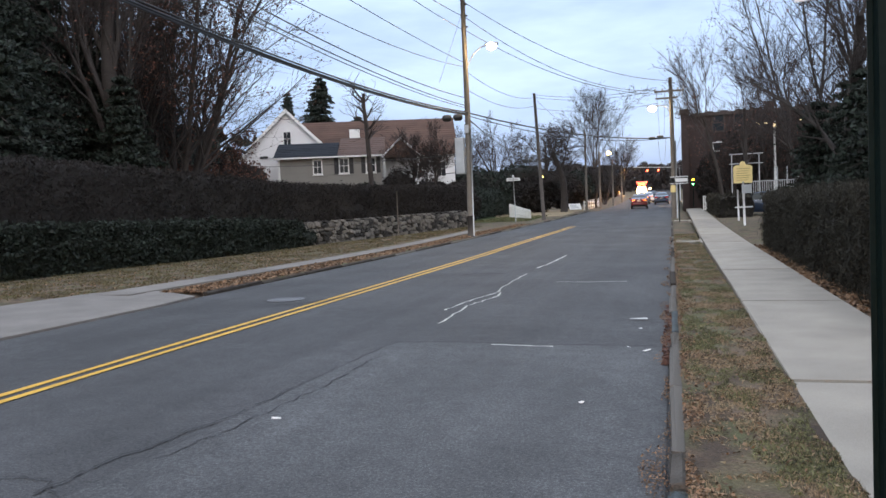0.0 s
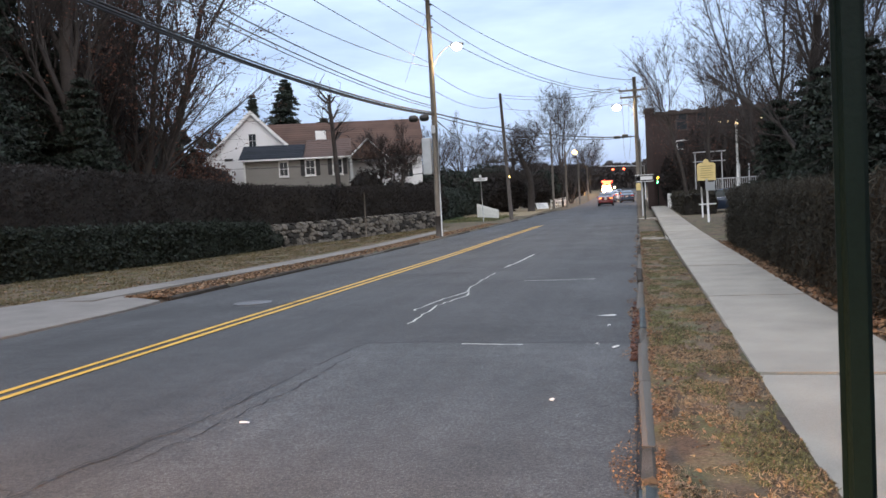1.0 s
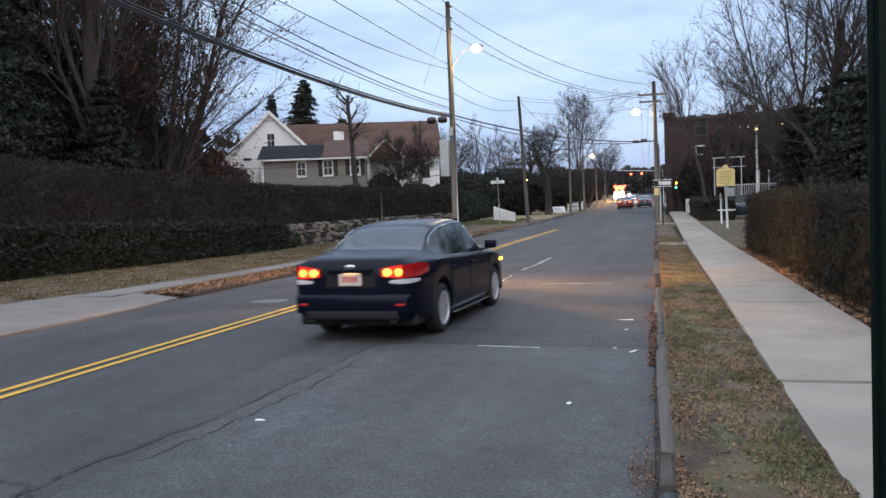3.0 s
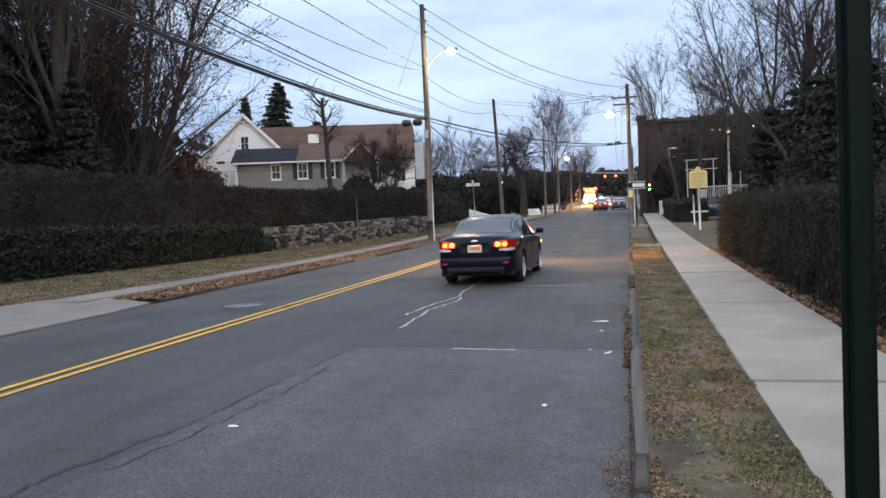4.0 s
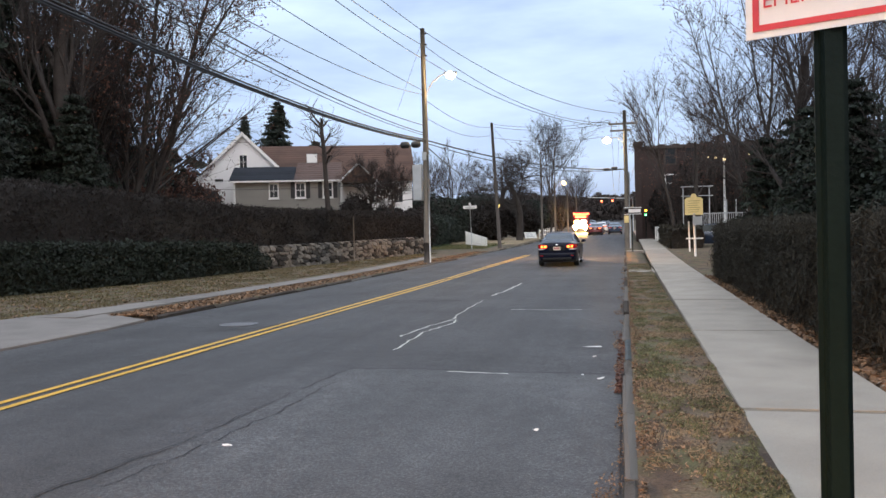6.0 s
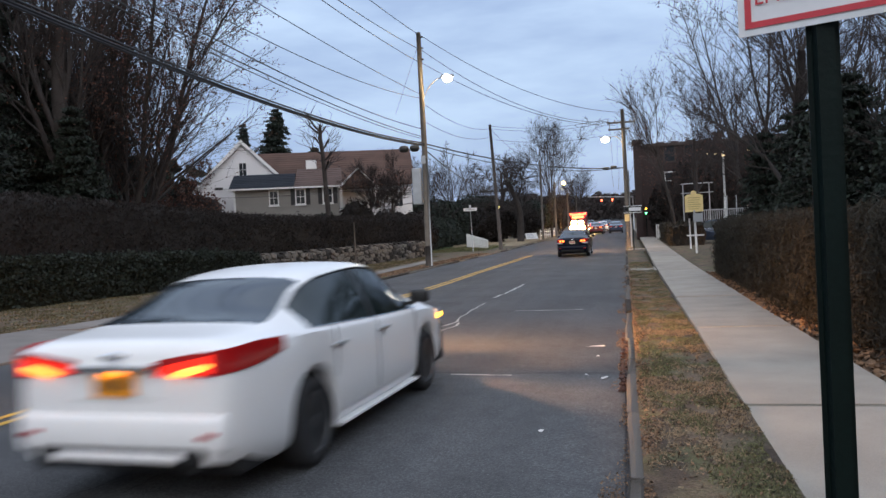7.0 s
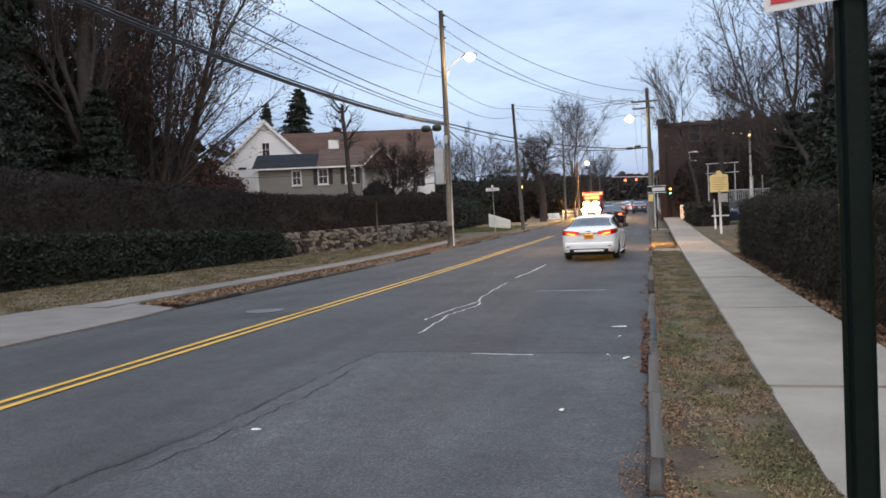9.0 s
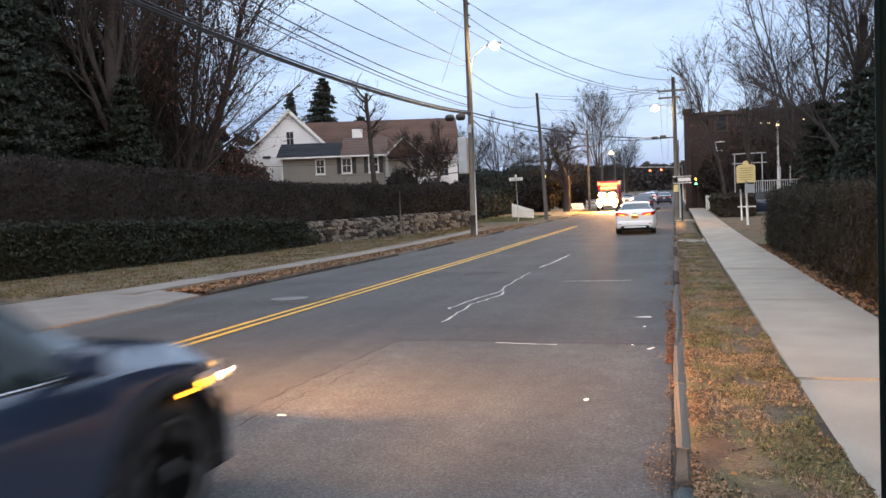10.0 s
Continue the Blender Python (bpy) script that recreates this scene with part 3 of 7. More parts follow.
# kerbs
kerb = tagged(new("kerb"), "worn grey stone kerb, partly sunken", "kerb", kind="structure")
y = -6.0
r2 = random.Random(9)
stone_of = {}
while y < 118:
    ln = r2.choice((0.6, 1.2, 1.8) if y < 12 else (1.8, 2.4))
    if ln not in stone_of:
        bm = boxed(-0.052, 0.052, 0, ln - 0.02, -0.2, 0.105, 0.020)
        for v in bm.verts:
            v.co += Vector((r2.uniform(-0.013, 0.013), 0, r2.uniform(-0.016, 0.012)))
        me = bpy.data.meshes.new("kerb_stone")
        bm.to_mesh(me)
        bm.free()
        me.materials.append(KERB)
        stone_of[ln] = me
    me = stone_of[ln]
    if 2.9 < y < 3.9 or 9.2 < y < 9.9:
        me = me.copy()
        me.materials[0] = SLATE
    ob = part_mesh("kerb_stone", me, kerb)
    slope = math.degrees(math.atan2(gz(y + ln) - gz(y), ln))
    ob.matrix_basis = pose(0.005 + r2.uniform(-0.02, 0.02), y, gz(y) + (r2.uniform(-0.03, 0.005) if y < 8.5 else r2.uniform(-0.075, -0.035)), slope, r2.uniform(-5, 5), r2.uniform(-0.5, 0.5))
    y += ln + r2.choice((0.0, 0.01, 0.02))
kerb_far = tagged(new("kerb_far"), "low sunken kerb of the far side", "kerb", kind="structure")
y = 14.6
while y < 118:
    ob = part_mesh("kerb_stone", stone_of[2.4], kerb_far)
    y2 = y + 2.4
    ob.matrix_basis = pose(road_left(y) - 0.05, y, gz(y) - 0.05 + r2.uniform(-0.03, 0.01), math.degrees(math.atan2(gz(y2) - gz(y), 2.4)), 0,
                           math.degrees(math.atan2(-(road_left(y2) - road_left(y)), 2.4)))
    y = y2

# side street mouth, lawn and bank beyond the garden wall
part_mesh("side_road", mesh_of("side_road", side_v, side_f, ASPHALT), road, "side street mouth")
lawn_v = [(x, y, land(x, y) + 0.012) for y in (57.2, 60, 63, 66, 70) for x in (-24, -18, -14, -12, -10.2)]
tagged(new("lawn", mesh_of("lawn", lawn_v, [(5 * j + i, 5 * j + i + 1, 5 * j + i + 6, 5 * j + i + 5) for j in range(4) for i in range(4)], LAWN, True)), "short green front lawn at the corner", "lawn", kind="structure")
bank_v = [(x, y, land(x, y) + (0.02 if x > -9.3 or x < -19 or y in (66, 92) else 0.12)) for y in (66, 70, 75, 82, 92) for x in (-20, -14, -11.5, -10, -8.9)]
tagged(new("bank", mesh_of("bank", bank_v, [(5 * j + i, 5 * j + i + 1, 5 * j + i + 6, 5 * j + i + 5) for j in range(4) for i in range(4)], BANK, True)), "straw-coloured bank of dead grass", "bank", kind="structure")


# ---------------------------------------------------------------- plants
def grow(rng, p, d, length, radius, level, levels, out, spread, droop, segs=4, crook=1.0):
    """One branch and, from it, the next ones; out: lists of (points, radii, level)."""
    pts, rad = [p.copy()], [radius]
    step = length / segs
    end = radius * (0.55 if level == 0 else 0.35)
    for i in range(segs):
        k = (0.05 if level == 0 else 0.13) * crook
        d = (d + Vector((rng.gauss(0, k), rng.gauss(0, k), rng.gauss(0, k) * 0.6 + (0.035 if level else 0.0) - droop * 0.06 * level))).normalized()
        p = p + d * step
        pts.append(p.copy())
        rad.append(radius + (end - radius) * (i + 1) / segs)
    out.append((pts, rad, level))
    if level >= levels:
        return
    kids = (7, 7, 6, 5, 4)[min(level, 4)]
    for c in range(kids):
        f = rng.uniform(0.30 if level == 0 else 0.15, 1.0) if c else 1.0
        i = min(segs - 1, int(f * segs))
        q = pts[i].lerp(pts[i + 1], f * segs - i) if f < 1 else pts[-1]
        u, w = frame_axes(d)
        a = rng.uniform(0, 2 * math.pi)
        s = rng.uniform(0.45, 1.0) * spread * (0.5 if c == 0 else 1)
        nd = (d + (u * math.cos(a) + w * math.sin(a)) * s).normalized()
        grow(rng, q, nd, length * rng.uniform(0.48, 0.72) * (0.9 if level else 0.8), max(0.006, radius * rng.uniform(0.34, 0.52) * (1 - 0.35 * f * (level == 0))), level + 1, levels, out, spread, droop, 4 if level < 2 else 3 if level < 3 else 2, crook)


def bare_tree(seed, x, y, height, radius, levels=4, spread=0.75, lean=(0, 0), label="", leaves=0, trunk_len=0.42, z=None, droop=0.0, name="bare_tree", thin=1.0, crook=1.0):
    r = random.Random(seed)
    z0 = land(x, y) if z is None else z
    t = thing(name, label or "bare leafless winter tree with fine grey-brown twigs", "tree", x, y, z0 - 0.1)
    out = []
    grow(r, Vector((0, 0, 0)), Vector((lean[0], lean[1], 1)).normalized(), height * trunk_len, radius, 0, levels, out, spread, droop, 6, crook)
    top = max(p.z for pts, _, _ in out for p in pts)
    k = height / top
    groups = {"trunk": ([], []), "crown": ([], []), "twig_mass": ([], [])}
    tips = []
    for pts, rad, lv in out:
        g = "trunk" if lv == 0 else "crown" if lv <= 2 else "twig_mass"
        pts = [p * k for p in pts]
        tube_into(groups[g][0], groups[g][1], pts, [max(q * thin, 0.006) for q in rad], 9 if lv == 0 else 5 if lv <= 2 else 3)
        if lv >= levels - 1:
            tips += pts[1:]
    part_mesh("trunk", mesh_of("trunk", *groups["trunk"], BARK, True), t)
    part_mesh("crown", mesh_of("crown", *groups["crown"], BARK, True), t)
    if groups["twig_mass"][0]:
        part_mesh("twig_mass", mesh_of("twig_mass", *groups["twig_mass"], TWIG), t, kind="stuff")
    if leaves:
        nr = np.random.default_rng(seed)
        tp = np.array([tuple(q) for q in tips])
        pick = tp[nr.integers(0, len(tp), leaves)] + nr.normal(scale=0.12, size=(leaves, 3))
        part_mesh("dry_leaves", cloud_mesh("dry_leaves", pick, 0.045, RUST_LEAF, nr, 1.4), t, "a few clinging rust-brown leaves", kind="stuff")
    return t


def fan_tree(seed, x, y, height, stems=7, spread=32.0, radius=0.16, leaves=3000, label="", z=None, fine=1.0, lean=0.0, low=0.18, bole=0.0):
    """A tree of several straight stems fanning out of one base, with ascending branches and fine twigs."""
    r = random.Random(seed)
    z0 = land(x, y) if z is None else z
    t = thing("bare_tree", label or "many-stemmed bare tree with fine straight twigs", "tree", x, y, z0 - 0.1)
    sv, sf, bv, bf, tv, tf, tips = [], [], [], [], [], [], []

    def bough(p0, d, ln, rad, lift, n, v, f, sides):
        pts, p = [p0.copy()], p0.copy()
        for _ in range(n):
            d = (d + Vector((r.gauss(0, 0.06), r.gauss(0, 0.06), lift / n))).normalized()
            p = p + d * (ln / n)
            pts.append(p.copy())
        rads = [max(0.006, rad * (1 - 0.85 * i / n)) for i in range(n + 1)]
        tube_into(v, f, pts, rads, sides)
        return pts, rads

    def side_of(pts, i, k, opening):
        """A point on the bough between its knots i and i + 1, and a direction that leaves it."""
        p = pts[i].lerp(pts[i + 1], k)
        d = (pts[i + 1] - pts[i]).normalized()
        o = d.orthogonal().normalized()
        o.rotate(Matrix.Rotation(r.uniform(0, 2 * math.pi), 3, d))
        a = math.radians(opening)
        return p, (d * math.cos(a) + o * math.sin(a)).normalized()

    if bole:
        bough(Vector((0, 0, 0)), Vector((0, 0, 1)), bole + 0.2, radius * 1.9, 0.3, 6, sv, sf, 8)
        height -= bole
    for s in range(stems):
        az = 2 * math.pi * (s + r.uniform(-0.35, 0.35)) / stems
        tilt = math.radians(spread * (0.25 + 0.75 * r.random()))
        d = Vector((math.sin(tilt) * math.cos(az) + lean, math.sin(tilt) * math.sin(az), math.cos(tilt))).normalized()
        ln = height * r.uniform(0.72, 1.0)
        pts, rads = bough(Vector((0.14 * math.cos(az), 0.14 * math.sin(az), bole)), d, ln, radius * r.uniform(0.7, 1.1), 0.10, 9, sv, sf, 6)
        for k in range(int(height * 1.5)):
            u = low + (1 - low) * (k + r.random()) / int(height * 1.5)
            i = min(8, int(u * 9))
            p, bd = side_of(pts, i, u * 9 - i, r.uniform(28, 52))
            bl = height * (0.34 * (1 - u) + 0.10) * r.uniform(0.7, 1.2)
            bp, br = bough(p, bd, bl, max(0.016, rads[i] * 0.45), 0.22, 5, bv, bf, 4)
            for q in range(int(7 * fine) + 1):
                w = 0.15 + 0.85 * r.random()
                j = min(4, int(w * 5))
                tp, td = side_of(bp, j, w * 5 - j, r.uniform(25, 55))
                tl = bl * r.uniform(0.22, 0.42) + 0.15
                pp, _ = bough(tp, td, tl, 0.011, 0.2, 3, tv, tf, 3)
                tips += pp[1:]
                for _ in range(int(3 * fine)):
                    j = r.randrange(3)
                    yp, yd = side_of(pp, j, r.random(), r.uniform(25, 55))
                    qq, _ = bough(yp, yd, tl * r.uniform(0.3, 0.6), 0.008, 0.15, 2, tv, tf, 3)
                    tips.append(qq[-1])
    part_mesh("trunk", mesh_of("trunk", sv, sf, BARK, True), t, "cluster of straight grey stems")
    part_mesh("crown", mesh_of("crown", bv, bf, BARK, True), t)
    part_mesh("twig_mass", mesh_of("twig_mass", tv, tf, TWIG), t, kind="stuff")
    if leaves:
        nr = np.random.default_rng(seed)
        tp = np.array([tuple(q) for q in tips])
        pick = tp[nr.integers(0, len(tp), leaves)] + nr.normal(scale=0.09, size=(leaves, 3))
        part_mesh("dry_leaves", cloud_mesh("dry_leaves", pick, 0.042, RUST_LEAF, nr, 1.4), t, "clinging rust-brown leaves", kind="stuff")
    return t


def pollard(seed, x, y, z):
    """A dark upright trunk, cut back hard, with stubs and thin shoots round its head."""
    r = random.Random(seed)
    t = thing("bare_tree", "gnarled dark pollarded tree before the house", "tree", x, y, z - 0.1)
    spine = [Vector(p) for p in ((0.25, 0, 0), (0.18, 0, 2.2), (0.05, 0.05, 4.4), (0.0, 0, 6.0), (-0.12, 0, 7.1), (-0.10, 0, 8.1))]
    v, f = [], []
    tube_into(v, f, spine, [0.20, 0.175, 0.155, 0.145, 0.13, 0.09], 10)
    part_mesh("trunk", mesh_of("trunk", v, f, BARK, True), t)
    tv, tf = [], []
    for k in range(9):
        i = 2 + k % 3
        p = spine[i].lerp(spine[i + 1], r.random())
        a = r.uniform(0, 2 * math.pi)
        d = Vector((math.cos(a), math.sin(a), r.uniform(0.3, 1.0))).normalized()
        ln = r.uniform(0.5, 1.3)
        stub = [p, p + d * ln * 0.5, p + d * ln + Vector((0, 0, 0.15))]
        sv, sf = [], []
        tube_into(sv, sf, stub, [0.085, 0.07, 0.045], 6)
        part_mesh("stub", mesh_of("stub", sv, sf, BARK, True), t, "cut-back limb")
        for _ in range(8):
            q = stub[1].lerp(stub[2], r.random())
            e = (d + Vector((r.gauss(0, 0.7), r.gauss(0, 0.7), r.gauss(0.25, 0.5)))).normalized()
            pts = [q]
            for _ in range(4):
                e = (e + Vector((r.gauss(0, 0.25), r.gauss(0, 0.25), r.gauss(0, 0.2)))).normalized()
                pts.append(pts[-1] + e * r.uniform(0.2, 0.42))
            tube_into(tv, tf, pts, [0.022, 0.017, 0.013, 0.010, 0.007], 3)
            for _ in range(2):
                g = (e + Vector((r.gauss(0, 0.6), r.gauss(0, 0.6), r.gauss(0.1, 0.4)))).normalized()
                q2 = pts[r.randrange(1, 4)]
                tube_into(tv, tf, [q2, q2 + g * 0.3, q2 + g * 0.6 + Vector((0, 0, 0.08))], [0.012, 0.009, 0.006], 3)
    part_mesh("twig_mass", mesh_of("twig_mass", tv, tf, TWIG), t, "thin dark shoots", kind="stuff")
    return t


def conifer(seed, x, y, height, radius, z=None, label="dark green conifer with drooping tiered branches", sparse=1.0, needle=1.0):
    nr = np.random.default_rng(seed)
    z0 = land(x, y) if z is None else z
    t = thing("conifer", label, "tree", x, y, z0 - 0.1)
    tube("trunk", [(0, 0, 0), (0, 0, height * 0.5), (0, 0, height * 0.98)], height * 0.018, BARK, t, 7, 0.02)
    v, f, pts = [], [], []
    tiers = int(height * 2.2)
    for i in range(tiers):
        h = 0.10 + 0.9 * i / tiers
        rr = radius * (1 - h) ** 0.75 * nr.uniform(0.75, 1.1) + 0.12
        for k in range(int(7 * sparse) + 2):
            a = nr.uniform(0, 2 * math.pi)
            ln = rr * nr.uniform(0.6, 1.1)
            p0 = Vector((0, 0, h * height))
            p1 = Vector((math.cos(a) * ln, math.sin(a) * ln, h * height - ln * nr.uniform(0.05, 0.4)))
            tube_into(v, f, [p0, p0.lerp(p1, 0.5) + Vector((0, 0, 0.06 * ln)), p1], [0.03, 0.02, 0.008], 3)
            m = int(22 + ln * 30)
            for s in nr.uniform(0.15, 1.0, m):
                q = p0.lerp(p1, s)
                wd = 0.10 + 0.20 * ln * s * (1.1 - s)
                pts.append((q.x + nr.normal() * wd, q.y + nr.normal() * wd, q.z + nr.normal() * wd * 0.4 - 0.05))
    part_mesh("branchwork", mesh_of("branchwork", v, f, BARK), t, kind="stuff")
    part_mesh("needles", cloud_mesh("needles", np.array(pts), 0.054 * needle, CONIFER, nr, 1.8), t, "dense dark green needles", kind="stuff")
    return t


def hedge(name, label, line, y0, y1, depth, zb, zt, leaf, leaf_mat, core_mat, count, seed, wave=0.08, stretch=1.4, up=0.0, rough=0.05, side=-1):
    """A clipped hedge whose street face follows line(y); it lies to the side of it (-1: towards -x)."""
    nr = np.random.default_rng(seed)
    t = thing(name, label, "hedge")
    n = max(6, int((y1 - y0) / 0.5))
    ys = np.linspace(y0, y1, n)
    v, f = [], []
    prof = [(0.05, 0.0), (0.0, 0.35), (0.02, 0.75), (0.10, 0.95), (0.25, 1.0), (0.75, 1.0), (0.92, 0.92), (1.0, 0.5), (0.95, 0.0)]
    for yy in ys:
        b, tt = zb(yy), zt(yy)
        for a, h in prof:
            wv = noise.noise(Vector((yy * 0.9, a * 5 + seed, h * 3))) * wave
            v.append((line(yy) + side * (a * depth + 0.06) + wv, yy, b + (tt - b - 0.05) * h + (wv * 0.6 if h > 0 else 0)))
    m = len(prof)
    for i in range(n - 1):
        for k in range(m - 1):
            f.append((i * m + k, i * m + k + 1, (i + 1) * m + k + 1, (i + 1) * m + k))
    f.append(tuple(range(m)))
    f.append(tuple((n - 1) * m + k for k in reversed(range(m))))
    part_mesh("core", mesh_of("core", v, f, core_mat, True), t)
    yy = nr.uniform(y0, y1, count)
    s = nr.random(count)
    top = s > 0.66
    end = nr.random(count) < 0.06
    a = np.where(top, nr.random(count), np.abs(nr.normal(scale=0.03, size=count)))
    h = np.where(top, 1.0 - np.abs(nr.normal(scale=0.03, size=count)), nr.random(count))
    a = np.where(end, nr.random(count), a)
    h = np.where(end, nr.random(count), h)
    yy = np.where(end, np.where(nr.random(count) < 0.5, y0, y1), yy)
    lx = np.array([line(q) for q in yy])
    b = np.array([zb(q) for q in yy])
    tt = np.array([zt(q) for q in yy])
    wv = np.array([noise.noise(Vector((q * 0.9, e * 5 + seed, g * 3))) for q, e, g in zip(yy, a, h)]) * wave
    pts = np.stack([lx + side * a * depth + wv + nr.normal(scale=rough, size=count), yy + nr.normal(scale=rough, size=count), b + (tt - b) * h + wv * 0.6 + nr.normal(scale=rough, size=count)], axis=1)
    part_mesh("foliage", cloud_mesh("foliage", pts, leaf, leaf_mat, nr, stretch, up), t, kind="stuff")
    return t


def shrub(seed, x, y, w, d, h, leaf_mat, core_mat, label, count=3500, leaf=0.05, z=None, name="shrub"):
    nr = np.random.default_rng(seed)
    z0 = land(x, y) if z is None else z
    t = thing(name, label, "shrub", x, y, z0 - 0.05)
    bm = bmesh.new()
    bmesh.ops.create_icosphere(bm, subdivisions=3, radius=1)
    for q in bm.verts:
        k = 0.80 + 0.22 * noise.noise(q.co * 2.3 + Vector((seed, 0, 0)))
        q.co = Vector((q.co.x * w / 2 * k, q.co.y * d / 2 * k, max(0.0, h / 2 + q.co.z * h / 2 * k)))
    part("core", bm, core_mat, t, smooth=True)
    u = nr.normal(size=(count, 3))
    u /= np.linalg.norm(u, axis=1)[:, None]
    k = np.array([0.86 + 0.25 * noise.noise(Vector(q) * 2.3 + Vector((seed, 0, 0))) for q in u]) + nr.normal(scale=0.05, size=count)
    pts = u * k[:, None] * np.array([w / 2, d / 2, h / 2]) + np.array([0, 0, h / 2])
    pts = pts[pts[:, 2] > 0.02]
    part_mesh("foliage", cloud_mesh("foliage", pts, leaf, leaf_mat, nr, 1.5), t, kind="stuff")
    return t


# ---------------------------------------------------------------- cars
def curve_through(xs, ys):
    """A smooth interpolation through a few knots (monotone cubic)."""
    xs, ys = np.array(xs, float), np.array(ys, float)
    h = np.diff(xs)
    s = np.diff(ys) / h
    m = np.zeros(len(xs))
    m[0], m[-1] = s[0], s[-1]
    for i in range(1, len(xs) - 1):
        m[i] = 0 if s[i - 1] * s[i] <= 0 else 2 * s[i - 1] * s[i] / (s[i - 1] + s[i])

    def f(x):
        x = min(max(x, xs[0]), xs[-1])
        i = min(len(h) - 1, int(np.searchsorted(xs, x, side="right")) - 1)
        t = (x - xs[i]) / h[i]
        return float((1 + 2 * t) * (1 - t) ** 2 * ys[i] + t * (1 - t) ** 2 * h[i] * m[i] + t * t * (3 - 2 * t) * ys[i + 1] + t * t * (t - 1) * h[i] * m[i + 1])
    return f


NAVY_SHAPE = dict(base=2.75, r=0.325, half=2.37,
                  top=([-2.37, -2.34, -2.28, -1.95, -1.72, -0.95, -0.75, 0.0, 0.30, 0.45, 1.15, 1.35, 1.9, 2.2, 2.33, 2.37],
                       [0.93, 1.02, 1.055, 1.10, 1.115, 1.42, 1.455, 1.50, 1.485, 1.455, 1.08, 1.01, 0.93, 0.83, 0.70, 0.60]),
                  belt=([-2.37, -2.3, -1.9, -1.0, 0.0, 1.1, 1.7, 2.2, 2.37], [0.86, 0.96, 1.00, 0.985, 0.95, 0.92, 0.86, 0.74, 0.56]),
                  wide=([-2.37, -2.34, -2.25, -2.0, -1.4, 0.0, 1.4, 1.9, 2.2, 2.33, 2.37], [0.70, 0.76, 0.81, 0.865, 0.905, 0.91, 0.905, 0.86, 0.74, 0.60, 0.48]),
                  roof=0.60, glass=(-1.62, -0.98, 0.42, 1.12), side=(-1.42, 0.98), lamp=(0.80, 0.965, 0.40, -1.93))
WHITE_SHAPE = dict(base=2.775, r=0.33, half=2.44,
                   top=([-2.44, -2.41, -2.35, -2.05, -1.85, -0.95, -0.70, 0.0, 0.30, 0.50, 1.30, 1.5, 2.0, 2.28, 2.40, 2.44],
                        [0.97, 1.04, 1.075, 1.09, 1.105, 1.395, 1.435, 1.47, 1.455, 1.42, 1.04, 0.98, 0.90, 0.80, 0.68, 0.58]),
                   belt=([-2.44, -2.36, -1.9, -1.0, 0.0, 1.2, 1.8, 2.25, 2.44], [0.90, 1.00, 1.02, 0.985, 0.94, 0.90, 0.84, 0.72, 0.54]),
                   wide=([-2.44, -2.40, -2.30, -2.05, -1.4, 0.0, 1.4, 1.95, 2.25, 2.38, 2.44], [0.72, 0.78, 0.83, 0.875, 0.91, 0.915, 0.905, 0.86, 0.74, 0.60, 0.46]),
                   roof=0.59, glass=(-1.78, -0.98, 0.45, 1.27), side=(-1.38, 1.08), lamp=(0.83, 0.985, 0.30, -1.86))


SUV_SHAPE = dict(NAVY_SHAPE, base=3.02, r=0.365, half=2.32, side=(-1.42, 0.98),
                 top=([-2.32, -2.29, -2.23, -1.95, -1.72, -0.95, -0.75, 0.0, 0.30, 0.45, 1.15, 1.35, 1.9, 2.15, 2.28, 2.32],
                      [1.03, 1.12, 1.16, 1.22, 1.26, 1.52, 1.56, 1.60, 1.585, 1.555, 1.13, 1.05, 0.97, 0.87, 0.74, 0.62]),
                 belt=([-2.32, -2.25, -1.9, -1.0, 0.0, 1.1, 1.7, 2.15, 2.32], [0.90, 1.00, 1.04, 1.025, 0.99, 0.95, 0.89, 0.78, 0.58]),
                 wide=([-2.32, -2.29, -2.2, -2.0, -1.4, 0.0, 1.4, 1.9, 2.15, 2.28, 2.32], [0.70, 0.76, 0.81, 0.865, 0.905, 0.91, 0.905, 0.87, 0.76, 0.62, 0.50]))


